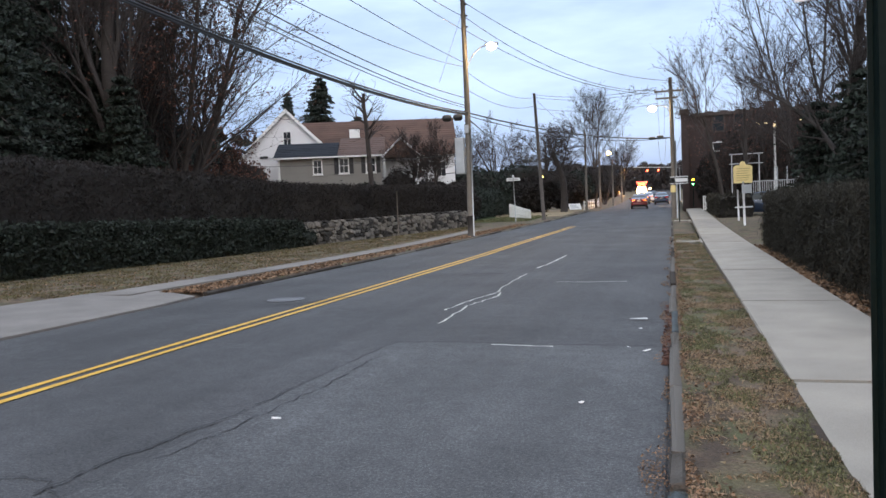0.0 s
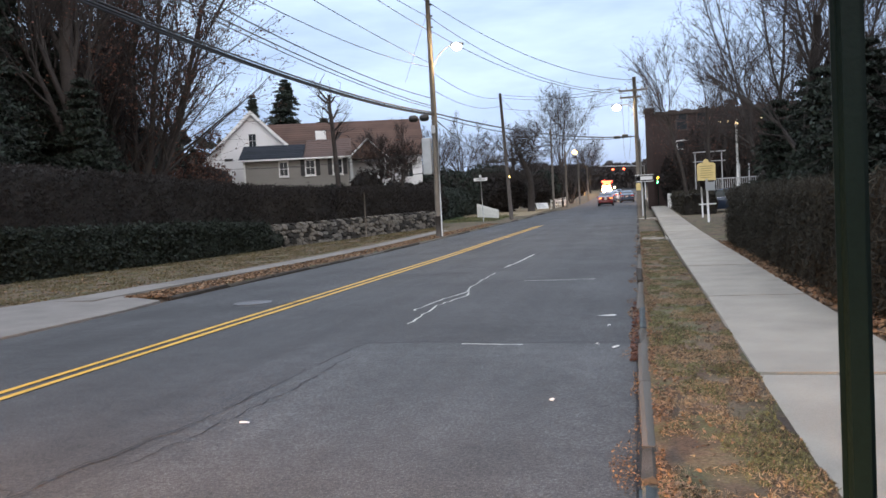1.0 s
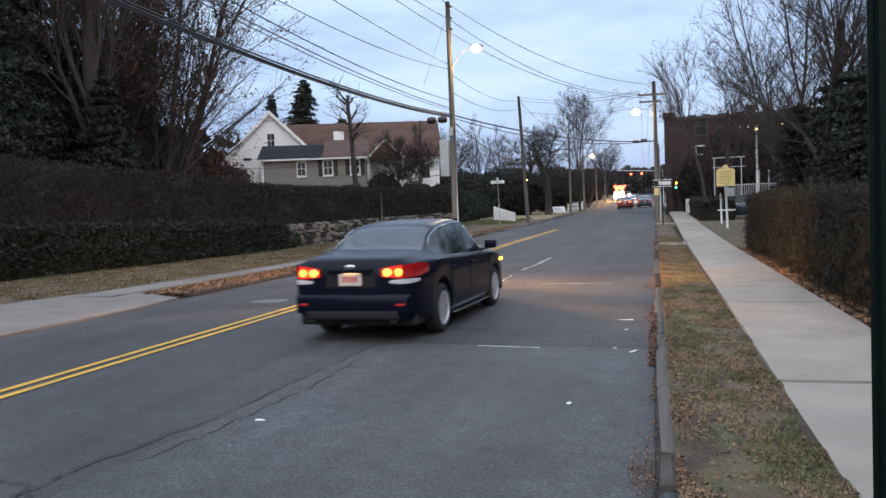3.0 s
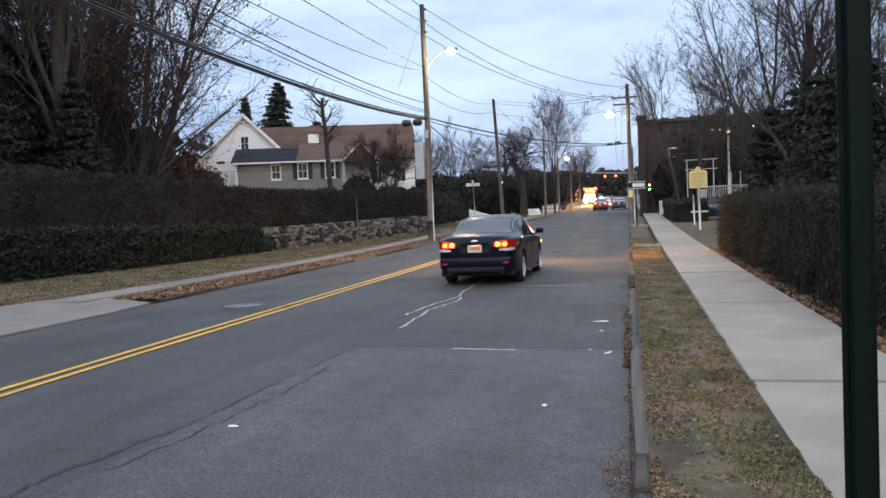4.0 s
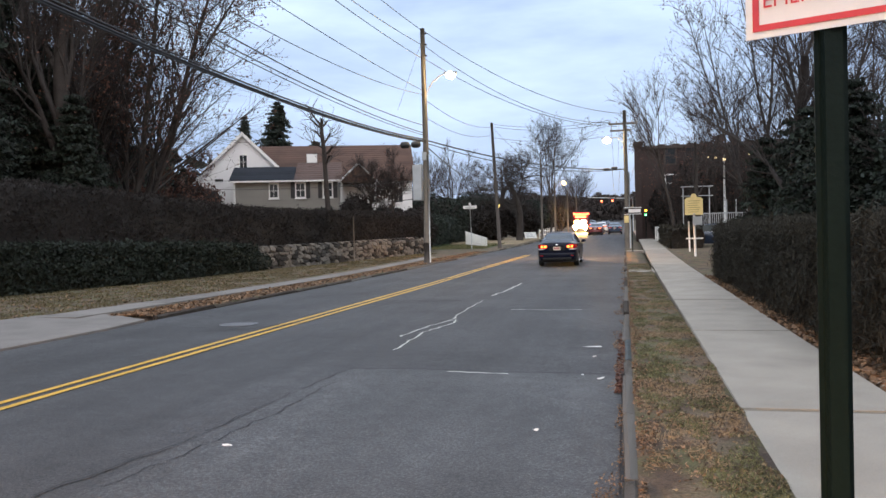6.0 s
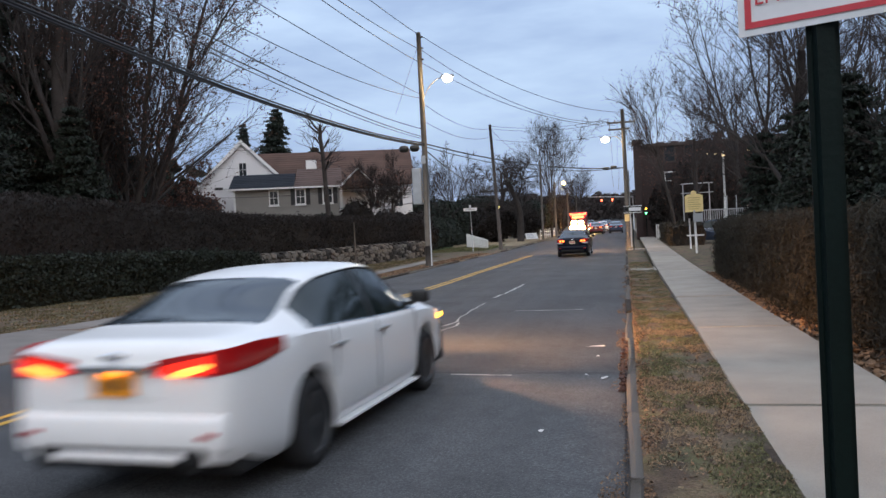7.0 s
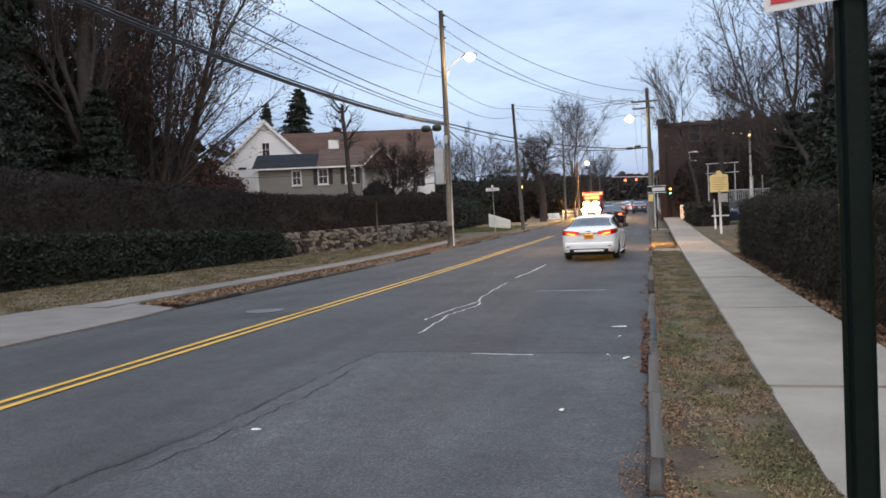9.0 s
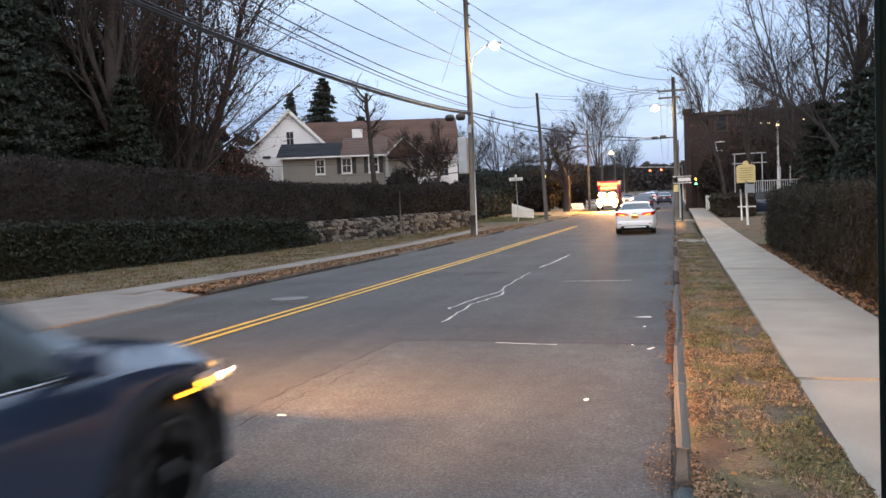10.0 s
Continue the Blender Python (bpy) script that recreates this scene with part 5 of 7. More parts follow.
def rescue_truck():
    """A box-bodied rescue vehicle with lit headlights, added glare blobs and red beacons, its nose towards -y."""
    t = thing("rescue_truck", "red box-bodied rescue truck with blazing headlights and beacons", "rescue truck")
    part("box_body", boxed(-1.15, 1.15, 0.2, 4.6, 0.55, 3.0, 0.08), PAINT_RED, t, "red box body", True)
    bm = bmesh.new()
    prof = [(-2.4, 0.45), (-2.4, 1.05), (-2.3, 1.2), (-1.3, 1.35), (-0.7, 2.1), (0.25, 2.15), (0.25, 0.45)]
    a = [bm.verts.new((-1.0, y, z)) for y, z in prof]
    b = [bm.verts.new((1.0, y, z)) for y, z in prof]
    bm.faces.new(a)
    bm.faces.new(b[::-1])
    for i in range(len(prof)):
        j = (i + 1) % len(prof)
        bm.faces.new((a[i], a[j], b[j], b[i]))
    bmesh.ops.bevel(bm, geom=list(bm.edges), offset=0.05, segments=2, affect="EDGES")
    part("cab", bm, PAINT_RED, t, "red cab", True)
    bm = bmesh.new()
    q = [bm.verts.new(p) for p in ((-0.85, -1.30, 1.40), (0.85, -1.30, 1.40), (0.78, -0.78, 2.05), (-0.78, -0.78, 2.05))]
    bm.faces.new(q)
    bmesh.ops.translate(bm, verts=bm.verts, vec=(0, -0.03, 0.02))
    part("windscreen", bm, CAR_GLASS, t)
    part("grille", boxed(-0.55, 0.55, -2.44, -2.38, 0.65, 1.0, 0.02), UNDER, t)
    part("bumper", boxed(-1.0, 1.0, -2.52, -2.36, 0.38, 0.60, 0.04), CHROME, t)
    for sx in (-1, 1):
        # Headlights are enlarged; the other glowing blobs are added to build up their glare.
        for nm, lx, lz, lw, lh, ly, lb in (("headlight", 0.68, 0.90, 0.30, 0.25, -2.40, "blazing warm headlight, swollen to show its glare"), ("low_glare", 0.72, 0.50, 0.13, 0.08, -2.53, "added glowing blob, glare below the headlight"),
                                           ("high_glare", 0.50, 1.60, 0.30, 0.18, -2.26, "added glowing blob, glare over the bonnet"), ("grille_glare", 0.20, 0.84, 0.14, 0.13, -2.44, "added glowing blob, glare before the grille"),
                                           ("bonnet_glare", 0.34, 1.28, 0.20, 0.12, -2.30, "added glowing blob, glare before the bonnet")):
            bm = bmesh.new()
            bmesh.ops.create_uvsphere(bm, u_segments=18, v_segments=10, radius=1)
            for q in bm.verts:
                q.co = Vector((sx * lx + q.co.x * lw * 1.15, ly + q.co.y * 0.09, lz + q.co.z * lh * 1.2))
            lp = part(nm, bm, GLARE_GLOW, t, lb, True)
            # Each reflector ring glows only to draw the orange halo round the glare.
            bm = lathe([(-0.02, 1.0), (0.03, 1.18), (0.05, 1.18), (0.05, 1.0)], 20, "z")
            for q in bm.verts:
                q.co = Vector((sx * lx + q.co.x * lw * 1.15, ly + 0.02 - q.co.z, lz + q.co.y * lh * 1.2))
            part("reflector", bm, HALO_GLOW, lp, "glowing amber ring standing for the orange fringe of the glare", True)
        part("corner_beacon", boxed(sx * 1.0 - 0.12, sx * 1.0 + 0.12, 0.10, 0.20, 2.60, 2.90, 0.02), BEACON_RED, t, "red corner beacon")
        for ay in (-1.55, 2.9):
            w = part("wheel", lathe([(-0.12, 0.2), (-0.12, 0.36), (-0.08, 0.40), (0.08, 0.40), (0.12, 0.36), (0.12, 0.2)], 24), TYRE, t, "black tyre", True)
            w.location = (sx * 0.95, ay, 0.40)
    for i in range(6):
        x0 = -0.84 + i * 0.28
        part("beacon", boxed(x0 + 0.02, x0 + 0.26, 0.04, 0.2, 2.48, 2.80, 0.015), BEACON_RED, t, "lit roof beacon")
    part("light_bar", boxed(-0.8, 0.8, -0.60, -0.25, 2.17, 2.42, 0.03), BEACON_RED, t, "red light bar")
    return t


rescue = rescue_truck()
follower, _ = sedan("oncoming_car", "pale oncoming car with glaring warm headlights", WHITE_SHAPE, PAINT_GREY, RIM_DARK, PLATE_W, step=0.16, lit=False)
for sx in (-1, 1):
    bm = bmesh.new()
    bmesh.ops.create_uvsphere(bm, u_segments=16, v_segments=8, radius=1)
    for q in bm.verts:
        q.co = Vector((sx * 0.60 + q.co.x * 0.20, 2.46 + q.co.y * 0.05, 0.70 + q.co.z * 0.14))
    part("headlight", bm, FOLLOW_GLOW, follower, "glaring warm headlight", True)


# ---------------------------------------------------------------- poles, cables, street furniture
def sag(a, b, drop, n=14):
    a, b = Vector(a), Vector(b)
    return [a.lerp(b, i / n) - Vector((0, 0, drop * 4 * (i / n) * (1 - i / n))) for i in range(n + 1)]


def cable(a, b, drop, r, label="thin black overhead cable", n=18, m=None):
    ob = tube("overhead_cable", sag(a, b, drop, n), r, m or CABLE, None, 5)
    return tagged(ob, label, "cable", "overhead cables")


def street_lamp_arm(parent, root, head, lens, emit=True):
    root, head = Vector(root), Vector(head)
    mid = root.lerp(head, 0.35) + Vector((0, 0, 0.28))
    arm = tube("lamp_arm", [root, root.lerp(mid, 0.5) + Vector((0, 0, 0.06)), mid, mid.lerp(head, 0.5) + Vector((0, 0, 0.08)), head], 0.03, GALV, parent, 8, label="curved steel lamp arm")
    d = (head - root)
    d.z = 0
    d.normalize()
    bm = boxed(-0.14, 0.14, -0.33, 0.33, -0.06, 0.08, 0.05)
    rot = math.degrees(math.atan2(-d.x, d.y))
    bmesh.ops.transform(bm, matrix=pose(head.x + d.x * 0.25, head.y + d.y * 0.25, head.z, 0, 0, rot), verts=bm.verts)
    hd = part("lamp_head", bm, GALV, arm, "cobra-head street lamp", True)
    bm = bmesh.new()
    bmesh.ops.create_uvsphere(bm, u_segments=16, v_segments=8, radius=1)
    for v in bm.verts:
        v.co = Vector((v.co.x * 0.21, v.co.y * 0.26, v.co.z * 0.20)) * (1.0 if emit else 0.55)
    bmesh.ops.transform(bm, matrix=pose(head.x + d.x * 0.25, head.y + d.y * 0.25, head.z - 0.09, 0, 0, rot), verts=bm.verts)
    part("lamp_lens", bm, lens, arm, "glowing lens", True)
    return head + d * 0.25


P1 = (-9.65, 38.0)
P2 = (0.17, 51.8)
P3 = (-9.2, 58.5)
z1, z2, z3 = gz(P1[1]), gz(P2[1]), gz(P3[1])

pole = thing("utility_pole", "tall weathered wooden utility pole with a lit street lamp", "utility pole", *P1, z1)
tube("shaft", [(0.0, 0, -0.1), (0.05, 0, 5.8), (0.02, 0, 11.75)], 0.17, POLE_WOOD, pole, 14, 0.11)
tube("tarred_foot", [(0.0, 0, -0.1), (0.004, 0, 1.1)], 0.178, POLE_DARK, pole, 14, 0.172, "dark tarred foot")
street_lamp_arm(pole, (0.13, 0, 8.45), (1.2, -0.2, 9.4), STREET_GLOW)
part("terminal_box", boxed(-0.62, -0.16, -0.20, 0.16, 3.2, 5.0, 0.03), GALV, pole, "grey steel terminal box")
part("notice_plate", boxed(-0.10, 0.12, -0.20, -0.185, 5.2, 5.6, 0.005), SIGN_GREY, pole)
for bx in (-0.42, -0.98):
    bm = lathe([(-0.24, 0.05), (-0.20, 0.13), (-0.12, 0.17), (0.12, 0.17), (0.20, 0.13), (0.24, 0.05)], 14)
    bmesh.ops.translate(bm, verts=bm.verts, vec=(bx, -0.15, 6.00))
    part("splice_case", bm, BLACK_BOX, pole, "black cable splice case", True)
for zz in (11.5, 10.95, 10.4):
    bm = lathe([(0, 0.03), (0.02, 0.06), (0.05, 0.03), (0.07, 0.06), (0.10, 0.03), (0.12, 0.055), (0.14, 0.02)], 12)
    bmesh.ops.translate(bm, verts=bm.verts, vec=(0.10, -0.02, zz))
    part("insulator", bm, BLACK_BOX, pole, "dark insulator", True)
tube("conduit", [(0.16, -0.10, 0.1), (0.19, -0.12, 5.5)], 0.035, GALV, pole, 8)

pole2 = thing("utility_pole", "wooden utility pole with a crossarm and a lit lamp", "utility pole", *P2, z2)
tube("shaft", [(0, 0, -0.1), (-0.02, 0, 4.5), (-0.06, 0, 8.95)], 0.16, POLE_WOOD, pole2, 14, 0.11)
for zz, l0, l1 in ((8.05, -1.05, 0.75), (7.62, -0.98, 0.35)):
    part("crossarm", boxed(l0, l1, -0.16, -0.06, zz, zz + 0.11, 0.01), POLE_WOOD, pole2, "wooden crossarm")
for ix in (-0.98, -0.55, 0.40, 0.70):
    bm = lathe([(0, 0.03), (0.03, 0.06), (0.07, 0.03), (0.10, 0.06), (0.15, 0.02)], 10, "z")
    bmesh.ops.translate(bm, verts=bm.verts, vec=(ix, -0.11, 8.16))
    part("insulator", bm, GALV, pole2, "grey insulator", True)
for q in ((-1.0, -0.9), (0.7, 0.62)):
    tube("brace", [(q[0] * 0.95, -0.12, 7.68), (q[1] * 0.95, -0.12, 8.1)], 0.018, GALV, pole2, 6)
street_lamp_arm(pole2, (-0.12, 0, 6.75), (-0.95, -0.1, 7.18), STREET_GLOW)
for bx in (-0.75, -1.25):
    bm = lathe([(-0.2, 0.05), (-0.17, 0.10), (0.17, 0.10), (0.2, 0.05)], 12)
    bmesh.ops.translate(bm, verts=bm.verts, vec=(bx, 0.02, 5.22 + 0.06 * (bx > -1)))
    part("splice_case", bm, BLACK_BOX, pole2, "black cable splice case", True)
tube("service_conduit", [(0.17, -0.1, 0.0), (0.15, -0.1, 5.0)], 0.04, GALV, pole2, 8)

pole3 = thing("utility_pole", "leaning dark wooden utility pole", "utility pole", *P3, z3)
tube("shaft", [(0, 0, -0.1), (-0.22, 0, 5.0), (-0.42, 0, 9.5)], 0.15, POLE_DARK, pole3, 12, 0.10)
part("transformer_bracket", boxed(-1.5, 0.2, -0.1, 0.0, 4.4, 4.5, 0.01), BLACK_BOX, pole3)
bm = lathe([(-0.3, 0.04), (-0.26, 0.09), (0.3, 0.09), (0.34, 0.04)], 12)
bmesh.ops.translate(bm, verts=bm.verts, vec=(-1.15, -0.05, 4.55))
part("splice_case", bm, BLACK_BOX, pole3, "black splice case", True)

B0 = (-9.8, 1.0)
for zz, dx, ze, dr in ((11.62, -0.15, 8.75, 0.88), (10.9, -0.98, 8.2, 1.0), (10.25, -0.55, 7.95, 0.82)):
    cable((P1[0] + 0.1, P1[1], z1 + zz), (P2[0] + dx, P2[1] - 0.1, z2 + ze), dr, 0.016)
for zz, ze, dr, rr in ((11.68, 11.7, 0.6, 0.016), (10.95, 10.9, 0.8, 0.016), (10.28, 10.6, 0.64, 0.016), (8.68, 8.85, 0.4, 0.014), (8.48, 8.45, 1.05, 0.014), (6.95, 8.15, 0.83, 0.018), (6.56, 7.6, 0.63, 0.018), (6.46, 7.5, 0.66, 0.014)):
    cable((B0[0], B0[1], ze), (P1[0] - 0.02, P1[1], z1 + zz), dr, rr)
for dx, dz, rr in ((0.0, 0.0, 0.035), (0.06, 0.06, 0.022), (-0.05, 0.10, 0.020), (0.03, -0.06, 0.026)):
    cable((B0[0] + dx, B0[1], 6.5 + dz), (P1[0] + 0.08 + dx * 0.4, P1[1] - 0.1, z1 + 6.15 + dz), 0.72, rr, "thick black bundled telephone cable", 24)
for dz, rr, dr in ((6.2, 0.035, 0.45), (6.05, 0.022, 0.6)):
    cable((P1[0] + 0.1, P1[1], z1 + dz), (P2[0] - 0.1, P2[1], z2 + 5.2), dr, rr, "thick black overhead cable")
cable((P1[0], P1[1], z1 + 6.0), (P3[0] - 0.5, P3[1], z3 + 4.55), 0.4, 0.03, "thick black overhead cable")
cable((P1[0], P1[1], z1 + 8.3), (P3[0] - 0.4, P3[1], z3 + 9.2), 0.5, 0.014)
cable((P1[0], P1[1], z1 + 7.4), (P3[0] - 0.4, P3[1], z3 + 8.6), 0.5, 0.014)
for a in (9.4, 9.2, 8.4):
    cable((P3[0] - 0.4, P3[1], z3 + a), (P2[0] - 0.9, P2[1], z2 + a - 1.0), 0.35, 0.012)
cable((P3[0] - 0.4, P3[1], z3 + 4.5), (-40, 62, z3 + 3.4), 0.4, 0.03, "thick black overhead cable")
cable((P1[0], P1[1], z1 + 4.2), (-34, 54, 5.6), 0.25, 0.014)
cable((P1[0], P1[1], z1 + 11.2), (P1[0] - 1.0, P1[1] - 1.2, z1 + 7.6), 0.0, 0.008)
for x, y, zz in ((P2[0], P2[1], 8.2), (P2[0], P2[1], 5.3)):
    for dx in (-0.9, -0.4, 0.5):
        cable((x + dx, y, z2 + zz), (x + dx - 0.4, 95, gz(95) + zz), 0.10, 0.012)

for x, y, h, lamp in ((-8.6, 84.0, 8.6, False), (-7.7, 90.0, 6.4, True), (-7.4, 106.0, 6.0, False), (-7.2, 122.0, 5.5, False), (0.4, 95.0, 8.6, False), (0.6, 140, 8.0, False)):
    t = thing("utility_pole", "far wooden pole with a sodium lamp" if lamp else "far wooden utility pole", "utility pole", x, y, gz(y))
    tube("shaft", [(0, 0, -0.1), (0, 0, h)], 0.13, POLE_WOOD, t, 10, 0.09)
    if lamp:
        street_lamp_arm(t, (0.1, 0, h - 0.4), (0.85, -0.2, h - 0.1), SODIUM_GLOW)
cable((-8.6, 84, gz(84) + 8.4), (P3[0] - 0.4, P3[1], z3 + 9.2), 0.6, 0.014)
cable((-8.6, 84, gz(84) + 6.0), (P3[0] - 0.3, P3[1], z3 + 6.0), 0.6, 0.02)
cable((-8.6, 84, gz(84) + 8.0), (-7.2, 122, gz(122) + 5.3), 0.6, 0.014)

# lamps of the place
for nm, loc, e, col in (("street_lamp_light", (P1[0] + 1.45, P1[1] - 0.25, z1 + 8.92), 620.0, (1.0, 0.74, 0.36)), ("pole_lamp_light", (P2[0] - 1.2, P2[1] - 0.1, z2 + 6.75), 260.0, (1.0, 0.78, 0.42)),
                        ("sodium_lamp_light", (-6.7, 89.7, gz(90) + 5.8), 70.0, (1.0, 0.55, 0.15))):
    ld = bpy.data.lights.new(nm, "POINT")
    ld.energy, ld.color, ld.shadow_soft_size = e, col, 0.10
    new(nm, ld).location = loc

# one-way sign on its post
t = thing("one_way_sign", "black one-way arrow sign with white arrow on a post", "road sign", 0.42, 46.4, gz(46.4) + 0.05)
tube("post", [(0.0, 0, 0), (0.0, 0, 2.75)], 0.035, SIGN_GREEN, t, 8)
board = part("board", boxed(-0.50, 0.55, -0.05, -0.035, 2.20, 2.62, 0.004), SIGN_BLACK, t)
part("arrow", boxed(-0.20, 0.48, -0.056, -0.052, 2.31, 2.51), SIGN_WHITE, board, "white arrow shaft")
bm = bmesh.new()
bm.faces.new([bm.verts.new(p) for p in ((-0.45, -0.055, 2.41), (-0.20, -0.055, 2.24), (-0.20, -0.055, 2.58))])
bmesh.ops.solidify(bm, geom=bm.faces[:], thickness=0.003)
part("arrow_head", bm, SIGN_WHITE, board, "white arrow head")
for q in ((2.205, 2.24), (2.58, 2.615)):
    part("border", boxed(-0.49, 0.54, -0.055, -0.0515, *q), SIGN_WHITE, board, "white border")
t = thing("parking_sign", "small yellow plate on the utility pole", "road sign", P2[0] - 0.05, P2[1] - 0.20, z2)
part("plate", boxed(-0.15, 0.15, -0.012, 0.0, 1.75, 2.2, 0.01), SIGN_GOLD, t)

# yellow historic marker on a white post
t = thing("marker_sign", "yellow arched wooden marker board on a white post", "sign", 3.38, 40.7, gz(40.7) - 0.10)
tube("post", [(0.02, 0, -0.1), (-0.03, 0, 2.3)], 0.055, WHITE_PAINT, t, 10)
bm = bmesh.new()
outl = [(-0.46, 2.22), (0.40, 2.22), (0.40, 3.0), (0.30, 3.08), (0.12, 3.10), (0.07, 3.24), (-0.03, 3.28), (-0.13, 3.24), (-0.18, 3.10), (-0.36, 3.08), (-0.46, 3.0)]
f = bm.faces.new([bm.verts.new((x, -0.03, z)) for x, z in outl])
r = bmesh.ops.extrude_face_region(bm, geom=[f])
bmesh.ops.translate(bm, verts=[v for v in r["geom"] if isinstance(v, bmesh.types.BMVert)], vec=(0, 0.06, 0))
bd = part("board", bm, SIGN_GOLD, t)
for i in range(6):
    zz = 2.90 - i * 0.11
    part("text_bar", boxed(-0.33 + 0.03 * (i % 2), 0.28 - 0.05 * (i % 3), -0.036, -0.031, zz, zz + 0.03), MARKER_TEXT, bd, "plain bar of unreadable lettering")
part("lower_plate", boxed(-0.10, 0.36, -0.08, -0.06, 1.72, 2.14, 0.01), SIGN_GREY, t, "grey plate below the board")
part("brace_rail", boxed(-0.42, 0.40, 0.02, 0.06, 1.02, 1.09, 0.005), WHITE_PAINT, t)
tube("second_post", [(-0.25, 0.05, 0.4), (-0.28, 0.05, 1.9)], 0.04, WHITE_PAINT, t, 8)

# street name sign on the far corner
t = thing("street_name_sign", "pale street name blades on a thin steel post", "road sign", -11.0, 56.7, land(-11.0, 56.7))
tube("post", [(0, 0, 0), (-0.08, 0, 3.35)], 0.032, GALV, t, 8)
part("blade", boxed(-0.58, 0.42, -0.015, 0.0, 3.0, 3.22, 0.004), SIGN_WHITE, t, "pale blade with a plain bar")
part("bar", boxed(-0.45, 0.30, -0.02, -0.0155, 3.07, 3.14), SIGN_GREY, t)
part("cross_blade", boxed(-0.09, -0.075, -0.4, 0.4, 3.24, 3.42, 0.004), SIGN_WHITE, t)

# white picket fence and board on the corner
t = thing("picket_fence", "short white picket fence beside the lawn", "fence", -13.4, 66.5, gz(62) + 0.1)
n = 22
for i in range(n):
    f = i / (n - 1)
    x, y, zt = 2.9 * f, -6.3 * f, 0.95 - 0.15 * f
    zz = 0.30 - 0.40 * f
    part("picket", boxed(x - 0.04, x + 0.04, y - 0.012, y + 0.012, min(zz, 0.0) - 0.12, zz + zt, 0.006), WHITE_PAINT, t)
for zz in (0.25, 0.7):
    tube("rail", [(0, 0.03, zz + 0.30), (2.9, -6.27, zz - 0.12)], 0.03, WHITE_PAINT, t, 4)
t = thing("yard_sign", "white tilted board lying against the bank", "sign", -9.2, 79.0, gz(79) + 0.28, 18)
bm = boxed(-0.6, 0.6, -0.03, 0.03, 0, 0.95, 0.01)
bmesh.ops.rotate(bm, verts=bm.verts, cent=(0, 0, 0), matrix=Matrix.Rotation(radians(-52), 3, "X"))
bd = part("board", bm, WHITE_PAINT, t)
for k in range(3):
    bm = boxed(-0.45, 0.35 - 0.1 * k, -0.036, -0.032, 0.2 + 0.22 * k, 0.3 + 0.22 * k)
    bmesh.ops.rotate(bm, verts=bm.verts, cent=(0, 0, 0), matrix=Matrix.Rotation(radians(-52), 3, "X"))
    part("bar", bm, SIGN_GREY, bd)
t = thing("post_and_rail_fence", "low wooden fence catching the headlights", "fence", -8.9, 84, gz(84))
for i in range(9):
    part("post", boxed(-0.05, 0.05, i * 2.2, i * 2.2 + 0.1, 0, 1.1 + i * 0.03, 0.01), WHITE_PAINT, t)
for zz in (0.45, 0.85):
    part("rail", boxed(-0.02, 0.02, 0, 17.6, zz, zz + 0.12, 0.01), WHITE_PAINT, t)

# signals
t = thing("traffic_signal", "red traffic signals hung from a mast arm", "traffic light", 1.2, 118.0, gz(118))
tube("mast", [(0, 0, 0), (0, 0, 4.9)], 0.10, GALV, t, 10)
tube("mast_arm", [(0, 0, 4.8), (-6.5, 0, 5.15)], 0.06, GALV, t, 8)
for x in (-4.45, -2.9):
    hd = part("signal_head", boxed(x - 0.17, x + 0.17, -0.12, 0.12, 3.75, 4.75, 0.03), BLACK_BOX, t, "black three-lamp signal head")
    for k, zz in enumerate((4.55, 4.25, 3.95)):
        lens = lathe([(0, 0.13), (0.04, 0.12), (0.06, 0.05)], 18, "z")
        bmesh.ops.rotate(lens, verts=lens.verts, cent=(0, 0, 0), matrix=Matrix.Rotation(radians(90), 3, "X"))
        bmesh.ops.translate(lens, verts=lens.verts, vec=(x, -0.12, zz))
        part("lens", lens, SIGNAL_RED if k == 0 else BLACK_BOX, hd, "lit red lens" if k == 0 else "unlit lens", True)
t = thing("side_signal", "small green-lit signal on a post", "traffic light", 1.9, 74.0, gz(74))
tube("post", [(0, 0, 0), (0, 0, 2.4)], 0.05, SIGN_GREEN, t, 8)
hd = part("signal_head", boxed(-0.14, 0.14, -0.1, 0.1, 2.1, 2.9, 0.02), BLACK_BOX, t)
part("lens", boxed(-0.07, 0.07, -0.12, -0.1, 2.2, 2.34, 0.01), GREEN_GLOW, hd)
part("lens", boxed(-0.07, 0.07, -0.12, -0.1, 2.6, 2.74, 0.01), AMBER_GLOW, hd)
for x, y, zz in ((-12.8, 82, 3.6),):
    t = thing("porch_light", "small warm lamp glowing on a post", "lamp", x, y, gz(y))
    tube("post", [(0, 0, 0), (0, 0, zz)], 0.03, BLACK_BOX, t, 6)
    bm = bmesh.new()
    bmesh.ops.create_uvsphere(bm, u_segments=12, v_segments=8, radius=0.16)
    bmesh.ops.translate(bm, verts=bm.verts, vec=(0, 0, zz + 0.12))
    part("globe", bm, SODIUM_GLOW, t, "glowing globe", True)

# green post with a red-bordered sign beside the camera
t = thing("emergency_sign", "white sign with red border and letters on a dark green post", "road sign", 0.572, 2.40, 0.05)
bm = bmesh.new()
sec = [(-0.047, 0.018), (-0.028, 0.018), (-0.022, -0.018), (0.022, -0.018), (0.028, 0.018), (0.047, 0.018), (0.047, 0.014), (0.031, 0.014), (0.025, -0.023), (-0.025, -0.023), (-0.031, 0.014), (-0.047, 0.014)]
sec = [(x * 0.93, y) for x, y in sec]
lo = [bm.verts.new((x, y, -0.1)) for x, y in sec]
